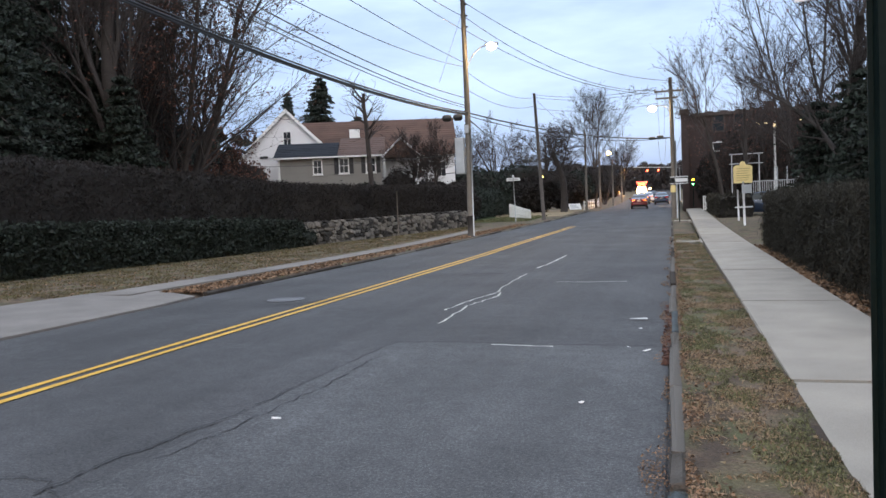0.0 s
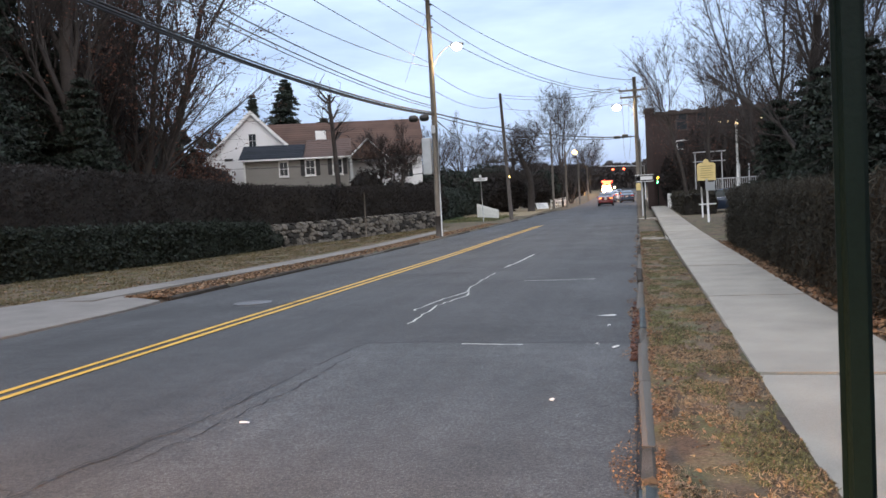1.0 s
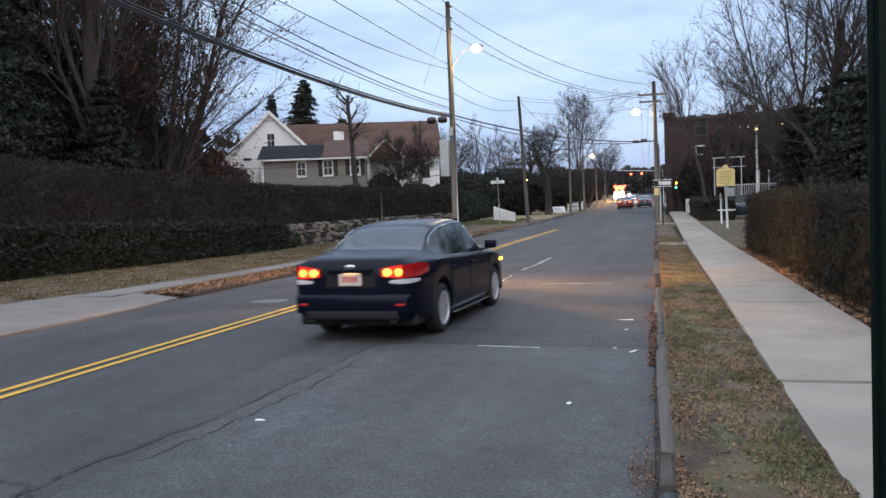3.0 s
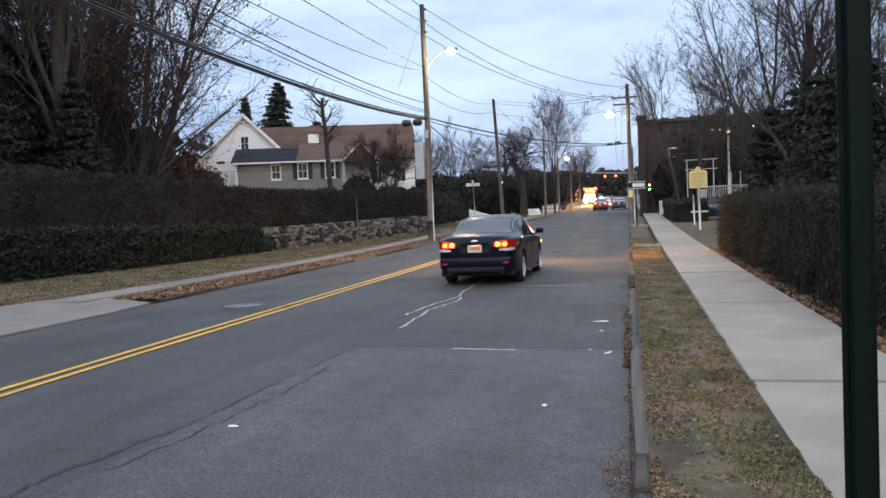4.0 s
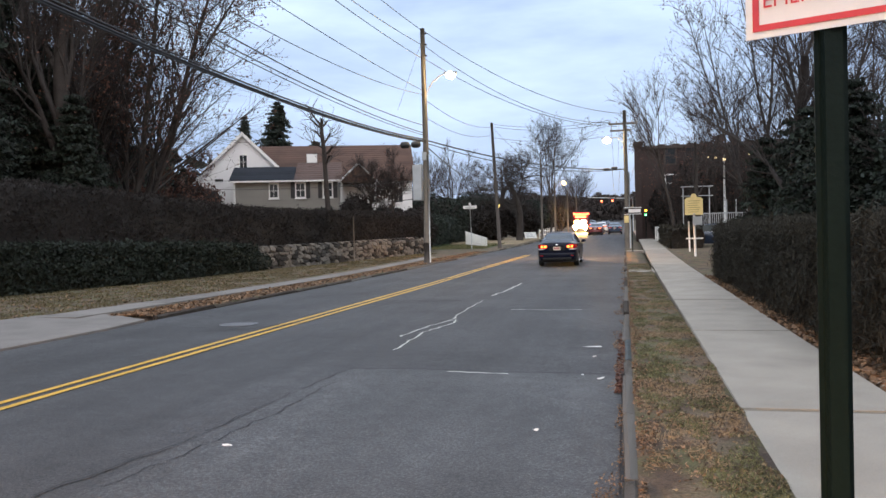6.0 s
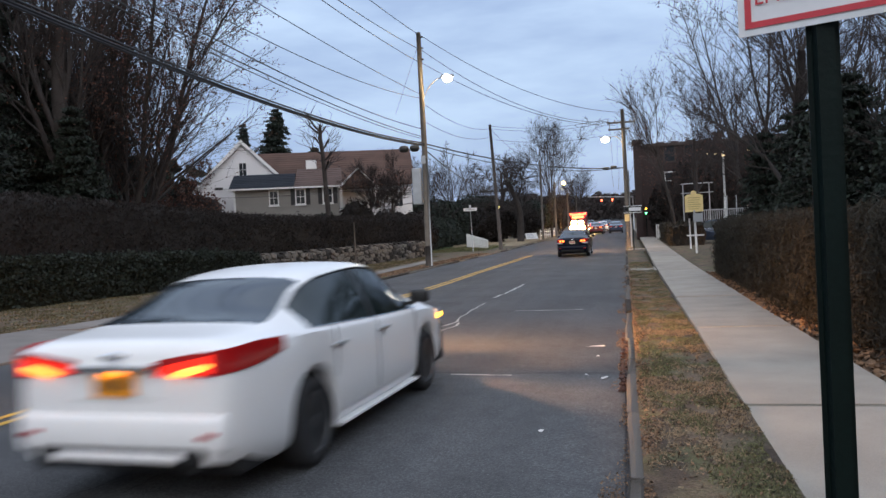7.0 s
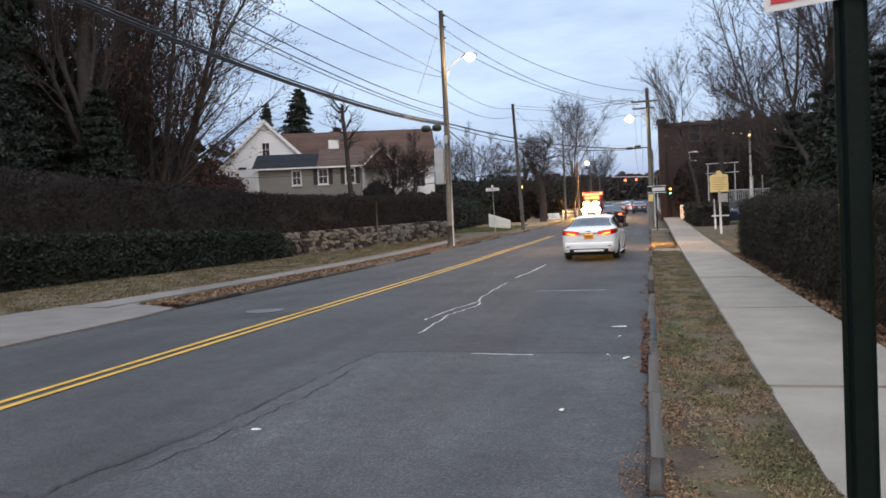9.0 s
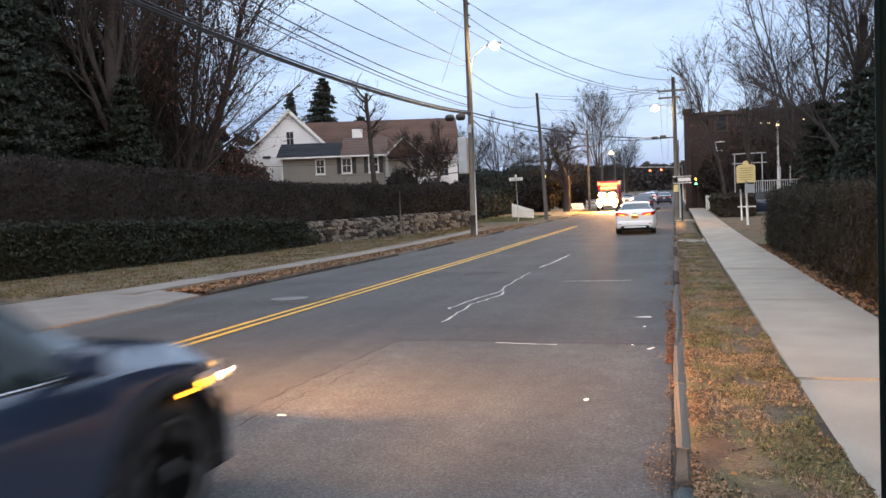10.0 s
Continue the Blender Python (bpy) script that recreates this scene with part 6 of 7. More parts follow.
hi = [bm.verts.new((x - 0.006, y, 2.9)) for x, y in sec]
for i in range(len(sec)):
    j = (i + 1) % len(sec)
    bm.faces.new((lo[i], lo[j], hi[j], hi[i]))
bm.faces.new(hi)
post = part("post", bm, SIGN_GREEN, t, "dark green channel post")
SIGN_POSE = pose(-0.015, -0.036, 2.135, 0, 0, -22)


def sign_part(nm, x0, x1, z0, z1, y0, m, parent, label="", bevel=0.0):
    bm = boxed(x0, x1, y0, y0 + 0.0022, z0, z1, bevel)
    bmesh.ops.transform(bm, matrix=SIGN_POSE, verts=bm.verts)
    return part(nm, bm, m, parent, label)


panel = sign_part("panel", -0.225, 0.225, 0.0, 0.60, 0.0, SIGN_WHITE, t, "white aluminium panel")
for q in ((-0.205, 0.205, 0.020, 0.038), (-0.205, 0.205, 0.562, 0.580), (-0.205, -0.187, 0.036, 0.564), (0.187, 0.205, 0.036, 0.564)):
    sign_part("border", *q, -0.004, SIGN_RED, panel, "red border")
txt = bpy.data.curves.new("lettering", "FONT")
txt.body, txt.size, txt.extrude = "EMERGENCY", 0.066, 0.0008
tob = new("lettering", txt)
bpy.context.view_layer.update()
tme = bpy.data.meshes.new_from_object(tob)
bpy.data.objects.remove(tob)
tme.transform(SIGN_POSE @ Matrix.Translation((-0.178, -0.005, 0.085)) @ pose(0, 0, 0, 90, 0, 0) @ Matrix.Diagonal((0.86, 1, 1, 1)))
tme.materials.clear()
tme.materials.append(SIGN_RED)
part_mesh("lettering", tme, panel, "red lettering")


# ---------------------------------------------------------------- garden wall, hedges and planting of the far side
wall = tagged(new("garden_wall"), "low grey field stone garden wall", "wall", kind="structure")
v, f = [], []
wys = [6 + 1.5 * i for i in range(31)]
for yy in wys:
    x = hedge_line(yy) - 0.05
    b, tp = gz(yy) - 0.1, gz(yy) + 1.06
    v += [(x, yy, b), (x, yy, tp), (x - 0.45, yy, tp), (x - 0.45, yy, b)]
for i in range(len(wys) - 1):
    for k in range(3):
        f.append((4 * i + k, 4 * i + k + 1, 4 * i + k + 5, 4 * i + k + 4))
f += [(0, 1, 2, 3), tuple(4 * (len(wys) - 1) + k for k in (3, 2, 1, 0))]
part_mesh("wall_core", mesh_of("wall_core", v, f, MORTAR), wall)

stones = []
r3 = random.Random(21)
for i in range(10):
    bm = bmesh.new()
    bmesh.ops.create_icosphere(bm, subdivisions=1, radius=0.5)
    for q in bm.verts:
        c = q.co
        c = Vector([math.copysign(min(0.5, abs(e) * r3.uniform(1.1, 1.55)), e) for e in c])
        q.co = c
    me = bpy.data.meshes.new("stone")
    bm.to_mesh(me)
    bm.free()
    me.materials.append(STONE)
    stones.append(me)
count = 0
for row in range(5):
    yy = 32.6 + r3.uniform(0, 0.3)
    while yy < 50.8 and count < 300:
        w = r3.uniform(0.16, 0.60)
        h = r3.uniform(0.17, 0.34)
        ob = part_mesh("stone", r3.choice(stones), wall)
        ang = math.degrees(math.atan2(hedge_line(yy) - hedge_line(yy + w), w))
        ob.matrix_basis = pose(hedge_line(yy + w / 2) - 0.06 + r3.uniform(-0.02, 0.03), yy + w / 2, gz(yy) + 0.10 + row * 0.215 + r3.uniform(-0.06, 0.06), r3.uniform(-22, 22), r3.uniform(-8, 8), ang) @ Matrix.Diagonal((0.26, w * 1.02, h * 1.08, 1))
        yy += w * 0.97
        count += 1
for yy in np.arange(32.8, 50.6, 0.62):
    ob = part_mesh("coping_stone", r3.choice(stones), wall)
    ob.matrix_basis = pose(hedge_line(yy) - 0.22, yy, gz(yy) + 1.12, 0, 0, r3.uniform(-8, 8)) @ Matrix.Diagonal((0.5, 0.62, 0.16, 1))

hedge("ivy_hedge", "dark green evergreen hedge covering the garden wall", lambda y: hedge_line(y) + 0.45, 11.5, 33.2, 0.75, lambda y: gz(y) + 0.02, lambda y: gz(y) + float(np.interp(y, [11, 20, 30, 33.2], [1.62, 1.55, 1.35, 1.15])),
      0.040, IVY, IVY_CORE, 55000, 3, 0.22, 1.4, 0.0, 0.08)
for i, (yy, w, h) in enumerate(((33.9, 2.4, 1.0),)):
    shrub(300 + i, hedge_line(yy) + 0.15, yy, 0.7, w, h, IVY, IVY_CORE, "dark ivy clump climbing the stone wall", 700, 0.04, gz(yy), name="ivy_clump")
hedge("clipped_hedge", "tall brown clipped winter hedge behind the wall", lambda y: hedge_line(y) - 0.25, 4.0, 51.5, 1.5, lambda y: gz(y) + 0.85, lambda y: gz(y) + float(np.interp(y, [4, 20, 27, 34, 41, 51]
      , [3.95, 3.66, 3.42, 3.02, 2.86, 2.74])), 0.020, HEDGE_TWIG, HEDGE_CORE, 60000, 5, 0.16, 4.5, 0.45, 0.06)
hedge("clipped_hedge", "dark clipped hedge along the corner garden", lambda y: -14.8, 57.5, 75.0, 2.5, lambda y: gz(y) + 0.3, lambda y: gz(y) + 2.5, 0.05, IVY, IVY_CORE, 9000, 6, 0.5, 1.6, 0.2, 0.12)
t = thing("hedge_post", "thin grey steel post standing in the hedge", "post", hedge_line(41.5) + 0.25, 41.5, gz(41.5))
tube("shaft", [(0, 0, 0), (0, 0, 2.55)], 0.04, POLE_WOOD, t, 6)

bare_tree(11, -24.2, 30.6, 22.0, 0.47, 4, 0.5, (0.03, 0), "tall grey-barked tree trunk rising behind the hedge", 0, 0.72, None, 0.1)
fan_tree(12, -25.6, 36.2, 19.5, 8, 33, 0.20, 24000, "broad many-stemmed oak with clinging rust leaves", fine=1.4, low=0.16)
fan_tree(14, -28.4, 36.5, 20.0, 6, 24, 0.18, 4500, "many-stemmed bare tree with clinging rust leaves", fine=0.9, low=0.2)
fan_tree(16, -29.6, 32.0, 21.0, 7, 24, 0.18, 5000, "tall many-stemmed bare tree in the garden", fine=1.0, low=0.22)
fan_tree(10, -28.6, 41.0, 16.0, 6, 28, 0.15, 3000, "many-stemmed bare tree deep in the garden", fine=0.8, low=0.12)
fan_tree(13, -26.3, 40.6, 6.4, 6, 40, 0.07, 5000, "low spreading oak sapling with rust leaves", fine=1.0, low=0.12)
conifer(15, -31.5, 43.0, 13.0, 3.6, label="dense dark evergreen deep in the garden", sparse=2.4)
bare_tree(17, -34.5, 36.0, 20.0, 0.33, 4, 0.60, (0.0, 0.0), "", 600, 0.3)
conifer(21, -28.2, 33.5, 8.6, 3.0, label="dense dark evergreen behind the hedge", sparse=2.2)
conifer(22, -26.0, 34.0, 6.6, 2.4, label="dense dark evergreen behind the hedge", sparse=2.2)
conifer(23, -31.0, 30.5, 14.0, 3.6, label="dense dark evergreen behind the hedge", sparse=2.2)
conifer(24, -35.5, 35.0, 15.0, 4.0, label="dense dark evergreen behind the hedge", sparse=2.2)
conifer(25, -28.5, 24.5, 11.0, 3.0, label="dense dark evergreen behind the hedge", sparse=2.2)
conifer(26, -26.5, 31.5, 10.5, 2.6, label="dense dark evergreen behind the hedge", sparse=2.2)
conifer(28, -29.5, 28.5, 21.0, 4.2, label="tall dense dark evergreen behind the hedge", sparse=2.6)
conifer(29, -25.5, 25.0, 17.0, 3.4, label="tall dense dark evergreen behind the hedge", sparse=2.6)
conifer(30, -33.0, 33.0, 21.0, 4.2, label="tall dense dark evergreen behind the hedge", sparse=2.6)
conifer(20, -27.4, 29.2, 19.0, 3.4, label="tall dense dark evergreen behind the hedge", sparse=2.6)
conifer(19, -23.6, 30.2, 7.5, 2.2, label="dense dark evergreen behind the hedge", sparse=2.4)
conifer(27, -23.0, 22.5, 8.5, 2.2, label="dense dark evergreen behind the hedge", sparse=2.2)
shrub(31, -25.2, 37.6, 4.0, 2.5, 3.7, RUST_LEAF, HEDGE_CORE, "loose shrub with rust-brown dead leaves", 2600, 0.05)
shrub(32, -25.2, 42.5, 4.5, 2.5, 4.0, RUST_LEAF, HEDGE_CORE, "loose shrub with rust-brown dead leaves", 2600, 0.05)
for i, (x, y, w, h) in enumerate(((-44, 46, 9, 8), (-52, 38, 10, 9), (-40, 52, 7, 5.5))):
    shrub(33 + i, x, y, w, 4, h, IVY, IVY_CORE, "dark evergreen thicket behind the garden", 5000, 0.14, name="thicket")


# ---------------------------------------------------------------- houses
def window(parent, x, y, z, w, h, shutters=False, nrm=-1):
    """A sash window in a wall that faces -y."""
    fr = part("window_frame", boxed(x - w / 2 - 0.09, x + w / 2 + 0.09, y - 0.06, y + 0.04, z - 0.09, z + h + 0.09, 0.01), WHITE_PAINT, parent, "white window frame")
    for k in (0, 1):
        part("pane", boxed(x - w / 2, x + w / 2, y - 0.075, y - 0.062, z + 0.02 + k * h / 2, z + h / 2 - 0.02 + k * h / 2), PANE, fr, "dark window pane")
    part("glazing_bar", boxed(x - 0.015, x + 0.015, y - 0.09, y - 0.076, z, z + h), WHITE_PAINT, fr)
    part("sill", boxed(x - w / 2 - 0.14, x + w / 2 + 0.14, y - 0.14, y - 0.06, z - 0.14, z - 0.09), WHITE_PAINT, fr)
    if shutters:
        for sx in (-1, 1):
            xc = x + sx * (w / 2 + 0.27)
            part("shutter", boxed(xc - 0.15, xc + 0.15, y - 0.07, y + 0.0, z - 0.08, z + h + 0.08, 0.01), SHUTTER, parent, "black louvred shutter")


def clapboards(parent, x0, x1, y, z0, z1, material, top=None, pitch=0.20):
    """Overlapping boards on a wall facing -y; top(z): the span left under a gable."""
    n = int((z1 - z0) / pitch)
    for i in range(n):
        a, b = z0 + i * pitch, z0 + (i + 1) * pitch
        xa, xb = (x0, x1) if top is None else top((a + b) / 2)
        if xb - xa < 0.2:
            continue
        vv = [(xa, y - 0.028, a), (xb, y - 0.028, a), (xb, y - 0.006, b), (xa, y - 0.006, b), (xa, y + 0.01, a), (xb, y + 0.01, a)]
        part_mesh("clapboard", mesh_of("clapboard", vv, [(0, 1, 2, 3), (0, 4, 5, 1)], material), parent)


def roof_slope(parent, x0, x1, ya, za, yb, zb, material, courses, name="roof"):
    """A slope between the eave (ya, za) and the ridge (yb, zb), laid in overlapping courses."""
    rf = part_mesh(name, mesh_of(name, [(x0, ya, za - 0.12), (x1, ya, za - 0.12), (x1, yb, zb - 0.12), (x0, yb, zb - 0.12), (x0, ya, za), (x1, ya, za), (x1, yb, zb), (x0, yb, zb)],
                             [(0, 1, 2, 3), (4, 5, 6, 7), (0, 1, 5, 4), (1, 2, 6, 5), (2, 3, 7, 6), (3, 0, 4, 7)], material), parent)
    for i in range(courses):
        f0, f1 = i / courses, (i + 1.15) / courses
        f1 = min(f1, 1.0)
        vv = [(x0, ya + (yb - ya) * f0, za + (zb - za) * f0 + 0.035), (x1, ya + (yb - ya) * f0, za + (zb - za) * f0 + 0.035), (x1, ya + (yb - ya) * f1, za + (zb - za) * f1 + 0.012), (x0, ya + (yb - ya) * f1, za + (zb - za) * f1 + 0.012)]
        vv += [(x0, ya + (yb - ya) * f0, za + (zb - za) * f0), (x1, ya + (yb - ya) * f0, za + (zb - za) * f0)]
        part_mesh("shingle_course", mesh_of("shingle_course", vv, [(0, 1, 2, 3), (4, 5, 1, 0)], material), rf)
    return rf


house = thing("house", "white and grey clapboard house with a long brown roof", "house", -26.0, 60.0, 0.0, 20)
HB = 0.4
# the gabled block, its ridge running back from the street
gx0, gx1, gxm, gyf = -8.05, -0.70, -4.37, 0.0
ge, gp = 6.4, 10.05
bm = bmesh.new()
prof = [(gx0, HB), (gx1, HB), (gx1, ge), (gxm, gp), (gx0, ge)]
a = [bm.verts.new((x, gyf, z)) for x, z in prof]
b = [bm.verts.new((x, gyf + 9, z)) for x, z in prof]
bm.faces.new(a)
bm.faces.new(b[::-1])
for i in range(5):
    j = (i + 1) % 5
    bm.faces.new((a[i], a[j], b[j], b[i]))
gw = part("wall", bm, SIDING_W, house, "white clapboard gable wall")


def gable_span(z):
    if z < ge:
        return gx0, gx1
    k = (gp - z) / (gp - ge)
    return gxm + (gx0 - gxm) * k, gxm + (gx1 - gxm) * k


clapboards(gw, gx0, gx1, gyf, 4.4, gp - 0.1, SIDING_W, gable_span)
for sx, xe in ((-1, gx0 - 0.3), (1, gx1 + 0.3)):
    ze = ge - 0.3 * (gp - ge) / (gx1 - gxm)
    vv = [(gxm, gyf - 0.25, gp + 0.05), (xe, gyf - 0.25, ze + 0.05), (xe, gyf + 9.2, ze + 0.05), (gxm, gyf + 9.2, gp + 0.05)]
    vv += [(p[0], p[1], p[2] + 0.14) for p in vv]
    part_mesh("roof", mesh_of("roof", vv, [(0, 1, 2, 3), (4, 5, 6, 7), (0, 1, 5, 4), (1, 2, 6, 5), (2, 3, 7, 6), (3, 0, 4, 7)], ROOF_BROWN), house, "brown shingled roof")
    vv = [(gxm, gyf - 0.32, gp - 0.12), (xe, gyf - 0.32, ze - 0.12), (xe, gyf - 0.32, ze + 0.20), (gxm, gyf - 0.32, gp + 0.20)]
    vv += [(p[0], p[1] + 0.045, p[2]) for p in vv]
    part_mesh("barge_board", mesh_of("barge_board", vv, [(0, 1, 2, 3), (4, 5, 6, 7), (0, 1, 5, 4), (1, 2, 6, 5), (2, 3, 7, 6), (3, 0, 4, 7)], WHITE_PAINT), house, "white barge board")
window(house, -4.35, gyf, 7.25, 0.55, 1.12)
part("vent", boxed(-6.65, -6.0, gyf - 0.06, gyf - 0.01, 6.25, 6.45), SHUTTER, house, "dark louvred vent")
# the long block, its ridge along the street
lx0, lx1 = -2.5, 9.35
lw = part("wall", boxed(lx0, lx1, 0.3, 7.8, HB, 6.3), SIDING_W, house, "white clapboard wall")
clapboards(lw, 3.4, lx1, 0.3, 3.2, 6.2, SIDING_W)
roof_slope(house, lx0 - 1.2, lx1 + 0.3, -0.1, 6.2, 4.0, 9.5, ROOF_BROWN, 16)
roof_slope(house, lx0 - 1.2, lx1 + 0.3, 8.1, 6.2, 4.0, 9.5, ROOF_BROWN, 4)
part_mesh("gable_end", mesh_of("gable_end", [(lx1, 0.3, 6.2), (lx1, 7.8, 6.2), (lx1, 4.0, 9.3), (lx1 - 0.1, 0.3, 6.2), (lx1 - 0.1, 7.8, 6.2), (lx1 - 0.1, 4.0, 9.3)], [(0, 1, 2), (3, 5, 4)], SIDING_W), house)
part("chimney", boxed(0.65, 1.5, 1.4, 2.1, 7.0, 8.55, 0.03), WHITE_PAINT, house, "pale chimney on the roof slope")
for x in (6.2, 8.2):
    window(house, x, 0.3, 4.3, 0.7, 1.2)
# small porch gable
pg = [(3.3, -2.0, 5.9), (6.4, -2.0, 5.9), (4.89, -2.0, 7.4)]
vv = pg + [(x, 2.2, z) for x, _, z in pg]
part_mesh("porch_gable", mesh_of("porch_gable", vv, [(0, 1, 2), (3, 5, 4), (0, 2, 5, 3), (1, 4, 5, 2), (0, 3, 4, 1)], ROOF_BROWN), house, "small porch gable")
for p0, p1 in ((pg[0], pg[2]), (pg[1], pg[2])):
    tube("porch_trim", [(p0[0], -2.1, p0[2]), (p1[0], -2.1, p1[2])], 0.07, WHITE_PAINT, house, 4)
for x in (3.5, 6.2):
    part("porch_post", boxed(x - 0.08, x + 0.08, -1.95, -1.79, HB, 5.9), WHITE_PAINT, house)
# the grey front wing
wx0, wx1, wyf = -4.45, 3.3, -5.5
ww = part("wall", boxed(wx0, wx1, wyf, 0.0, HB, 5.9), SIDING_G, house, "grey-beige clapboard wall")
clapboards(ww, wx0, wx1, wyf, 3.0, 5.85, SIDING_G)
roof_slope(house, wx0 - 0.3, 0.0, wyf - 0.3, 5.85, -2.4, 7.15, ROOF_DARK, 8)
roof_slope(house, wx0 - 0.3, 0.0, 0.0, 6.3, -2.4, 7.15, ROOF_DARK, 3)
roof_slope(house, 0.0, wx1 + 0.3, wyf - 0.3, 5.85, 0.2, 7.7, ROOF_BROWN, 9)
part("corner_board", boxed(wx0 - 0.02, wx0 + 0.14, wyf - 0.05, wyf + 0.1, HB, 5.8), WHITE_PAINT, house)
part("gutter", boxed(wx0 - 0.3, wx1 + 0.3, wyf - 0.42, wyf - 0.31, 5.74, 5.86), WHITE_PAINT, house)
window(house, -1.5, wyf, 4.6, 0.55, 1.0)
window(house, 0.47, wyf, 4.6, 0.60, 1.05, True)
window(house, 2.5, wyf, 4.6, 0.60, 1.05, True)

pollard(41, -19.75, 50.0, 1.6)
bare_tree(42, -16.3, 53.5, 7.0, 0.13, 5, 0.85, (0.05, 0), "small bare ornamental tree with reddish twigs", 250, 0.22, z=1.2)
bare_tree(43, -18.05, 55.0, 6.6, 0.12, 5, 0.9, (-0.1, 0), "small bare ornamental tree with reddish twigs", 250, 0.22, z=1.2)
conifer(44, -47.0, 92.0, 16.0, 2.6, 1.5, "slim dark spruce behind the house", 2.2, 1.7)
conifer(45, -42.5, 92.0, 17.6, 6.2, 1.5, "broad dark pine behind the house", 1.3, 1.7)
conifer(46, -39.5, 97.0, 13.0, 5.0, 1.5, "dark pine behind the house", 2.0, 1.9)
shrub(50, -19.1, 54.2, 2.8, 2.4, 3.9, HEDGE_TWIG, HEDGE_CORE, "tall twiggy brown bush before the house", 4200, 0.05, 0.9)
shrub(47, -20.55, 52.2, 2.2, 2.0, 3.0, IVY, IVY_CORE, "rounded dark evergreen bush", 2600, 0.06, 0.9)
shrub(48, -14.4, 53.2, 3.2, 2.5, 3.4, HEDGE_TWIG, HEDGE_CORE, "dark rounded bush at the wall's end", 3000, 0.06, 0.3)
shrub(49, -17.6, 57.0, 4.4, 3.0, 3.4, HEDGE_TWIG, HEDGE_CORE, "dark brown bush before the house", 3000, 0.07, 0.6)

# far side beyond the corner
for i, (x, y, w, h) in enumerate(((-17.5, 72, 7, 4.2), (-13.2, 78, 5, 3.8), (-16, 86, 8, 5.0), (-11.5, 92, 4, 3.6), (-12.5, 104, 6, 5), (-11.0, 118, 5, 5.5), (-24, 80, 9, 5.5), (-10.5, 135, 5, 6), (-30, 84, 9, 6))):
    shrub(60 + i, x, y, w, 4, h, HEDGE_TWIG if i % 2 else IVY, HEDGE_CORE, "dark overgrown thicket beside the street", 3800, 0.10, name="thicket")
fan_tree(71, -8.35, 92.0, 15.4, 9, 24, 0.075, 0, "tall oval-crowned bare street tree", fine=1.15, low=0.22, bole=4.8)
bare_tree(72, -10.0, 76.0, 9.8, 0.30, 5, 1.0, (-0.10, 0), "gnarled bare tree with crooked limbs", 0, 0.30, thin=1.25, droop=0.4, crook=2.4)
bare_tree(79, -12.9, 80.0, 10.2, 0.28, 5, 1.0, (0.05, 0), "gnarled bare tree with crooked limbs", 0, 0.30, thin=1.25, droop=0.4, crook=2.4)
fan_tree(70, -10.5, 186.0, 15.0, 9, 26, 0.14, 0, "hazy bare tree at the top of the rise", fine=1.2, low=0.12, bole=3.0)
fan_tree(73, -21.0, 96.0, 11.8, 7, 30, 0.10, 0, "hazy bare tree behind the corner garden", fine=1.2, low=0.1, bole=3.0)
fan_tree(74, -24.8, 98.0, 11.5, 7, 30, 0.10, 0, "hazy bare tree behind the corner garden", fine=1.2, low=0.1, bole=3.0)
fan_tree(75, -17.4, 94.0, 9.5, 7, 30, 0.10, 0, "hazy bare tree behind the corner garden", fine=1.2, low=0.1, bole=2.5)
fan_tree(76, -28.5, 96.0, 11.5, 7, 30, 0.10, 0, "hazy bare tree behind the corner garden", fine=1.0, low=0.1, bole=3.0)
fan_tree(77, -9.0, 112.0, 9.5, 5, 30, 0.10, 0, "bare street tree on the rise", fine=0.7)
fan_tree(78, -11.0, 140.0, 10.0, 5, 30, 0.10, 0, "bare street tree on the rise", fine=0.7)

# ---------------------------------------------------------------- the near side: hedges, building, trees
hedge("clipped_hedge", "thick olive-brown clipped hedge beside the pavement", lambda y: float(np.interp(y, [2, 13, 25], [2.72, 2.62, 2.72])), 8.6, 25.3, 2.2, lambda y: gz(y) + 0.12, lambda y: gz(y) + 1.66,
      0.008, HEDGE_R_TWIG, HEDGE_CORE, 90000, 8, 0.14, 9.0, 0.55, 0.07, side=1)
hedge("clipped_hedge", "thick olive-brown clipped hedge beside the pavement", lambda y: 2.75, 1.0, 5.6, 2.2, lambda y: gz(y) + 0.12, lambda y: gz(y) + 1.68, 0.014, HEDGE_R_TWIG, HEDGE_CORE, 9000, 9, 0.14, 5.0, 0.5, 0.06, side=1)
hedge("clipped_hedge", "low brown hedge further along the pavement", lambda y: 2.75, 51.0, 66.0, 2.0, lambda y: gz(y) + 0.05, lambda y: gz(y) + 1.35, 0.04, HEDGE_R_TWIG, HEDGE_CORE, 7000, 10, 0.14, 2.5, 0.5, 0.06, side=1)
t = thing("white_gate", "low white painted gate beside the pavement", "gate", 2.55, 68.5, gz(68.5))
for i in range(6):
    part("picket", boxed(-0.05 + i * 0.13, 0.04 + i * 0.13, -0.02, 0.02, 0.05, 1.25, 0.006), WHITE_PAINT, t)
part("rail", boxed(-0.06, 0.72, 0.021, 0.05, 0.3, 0.38), WHITE_PAINT, t)

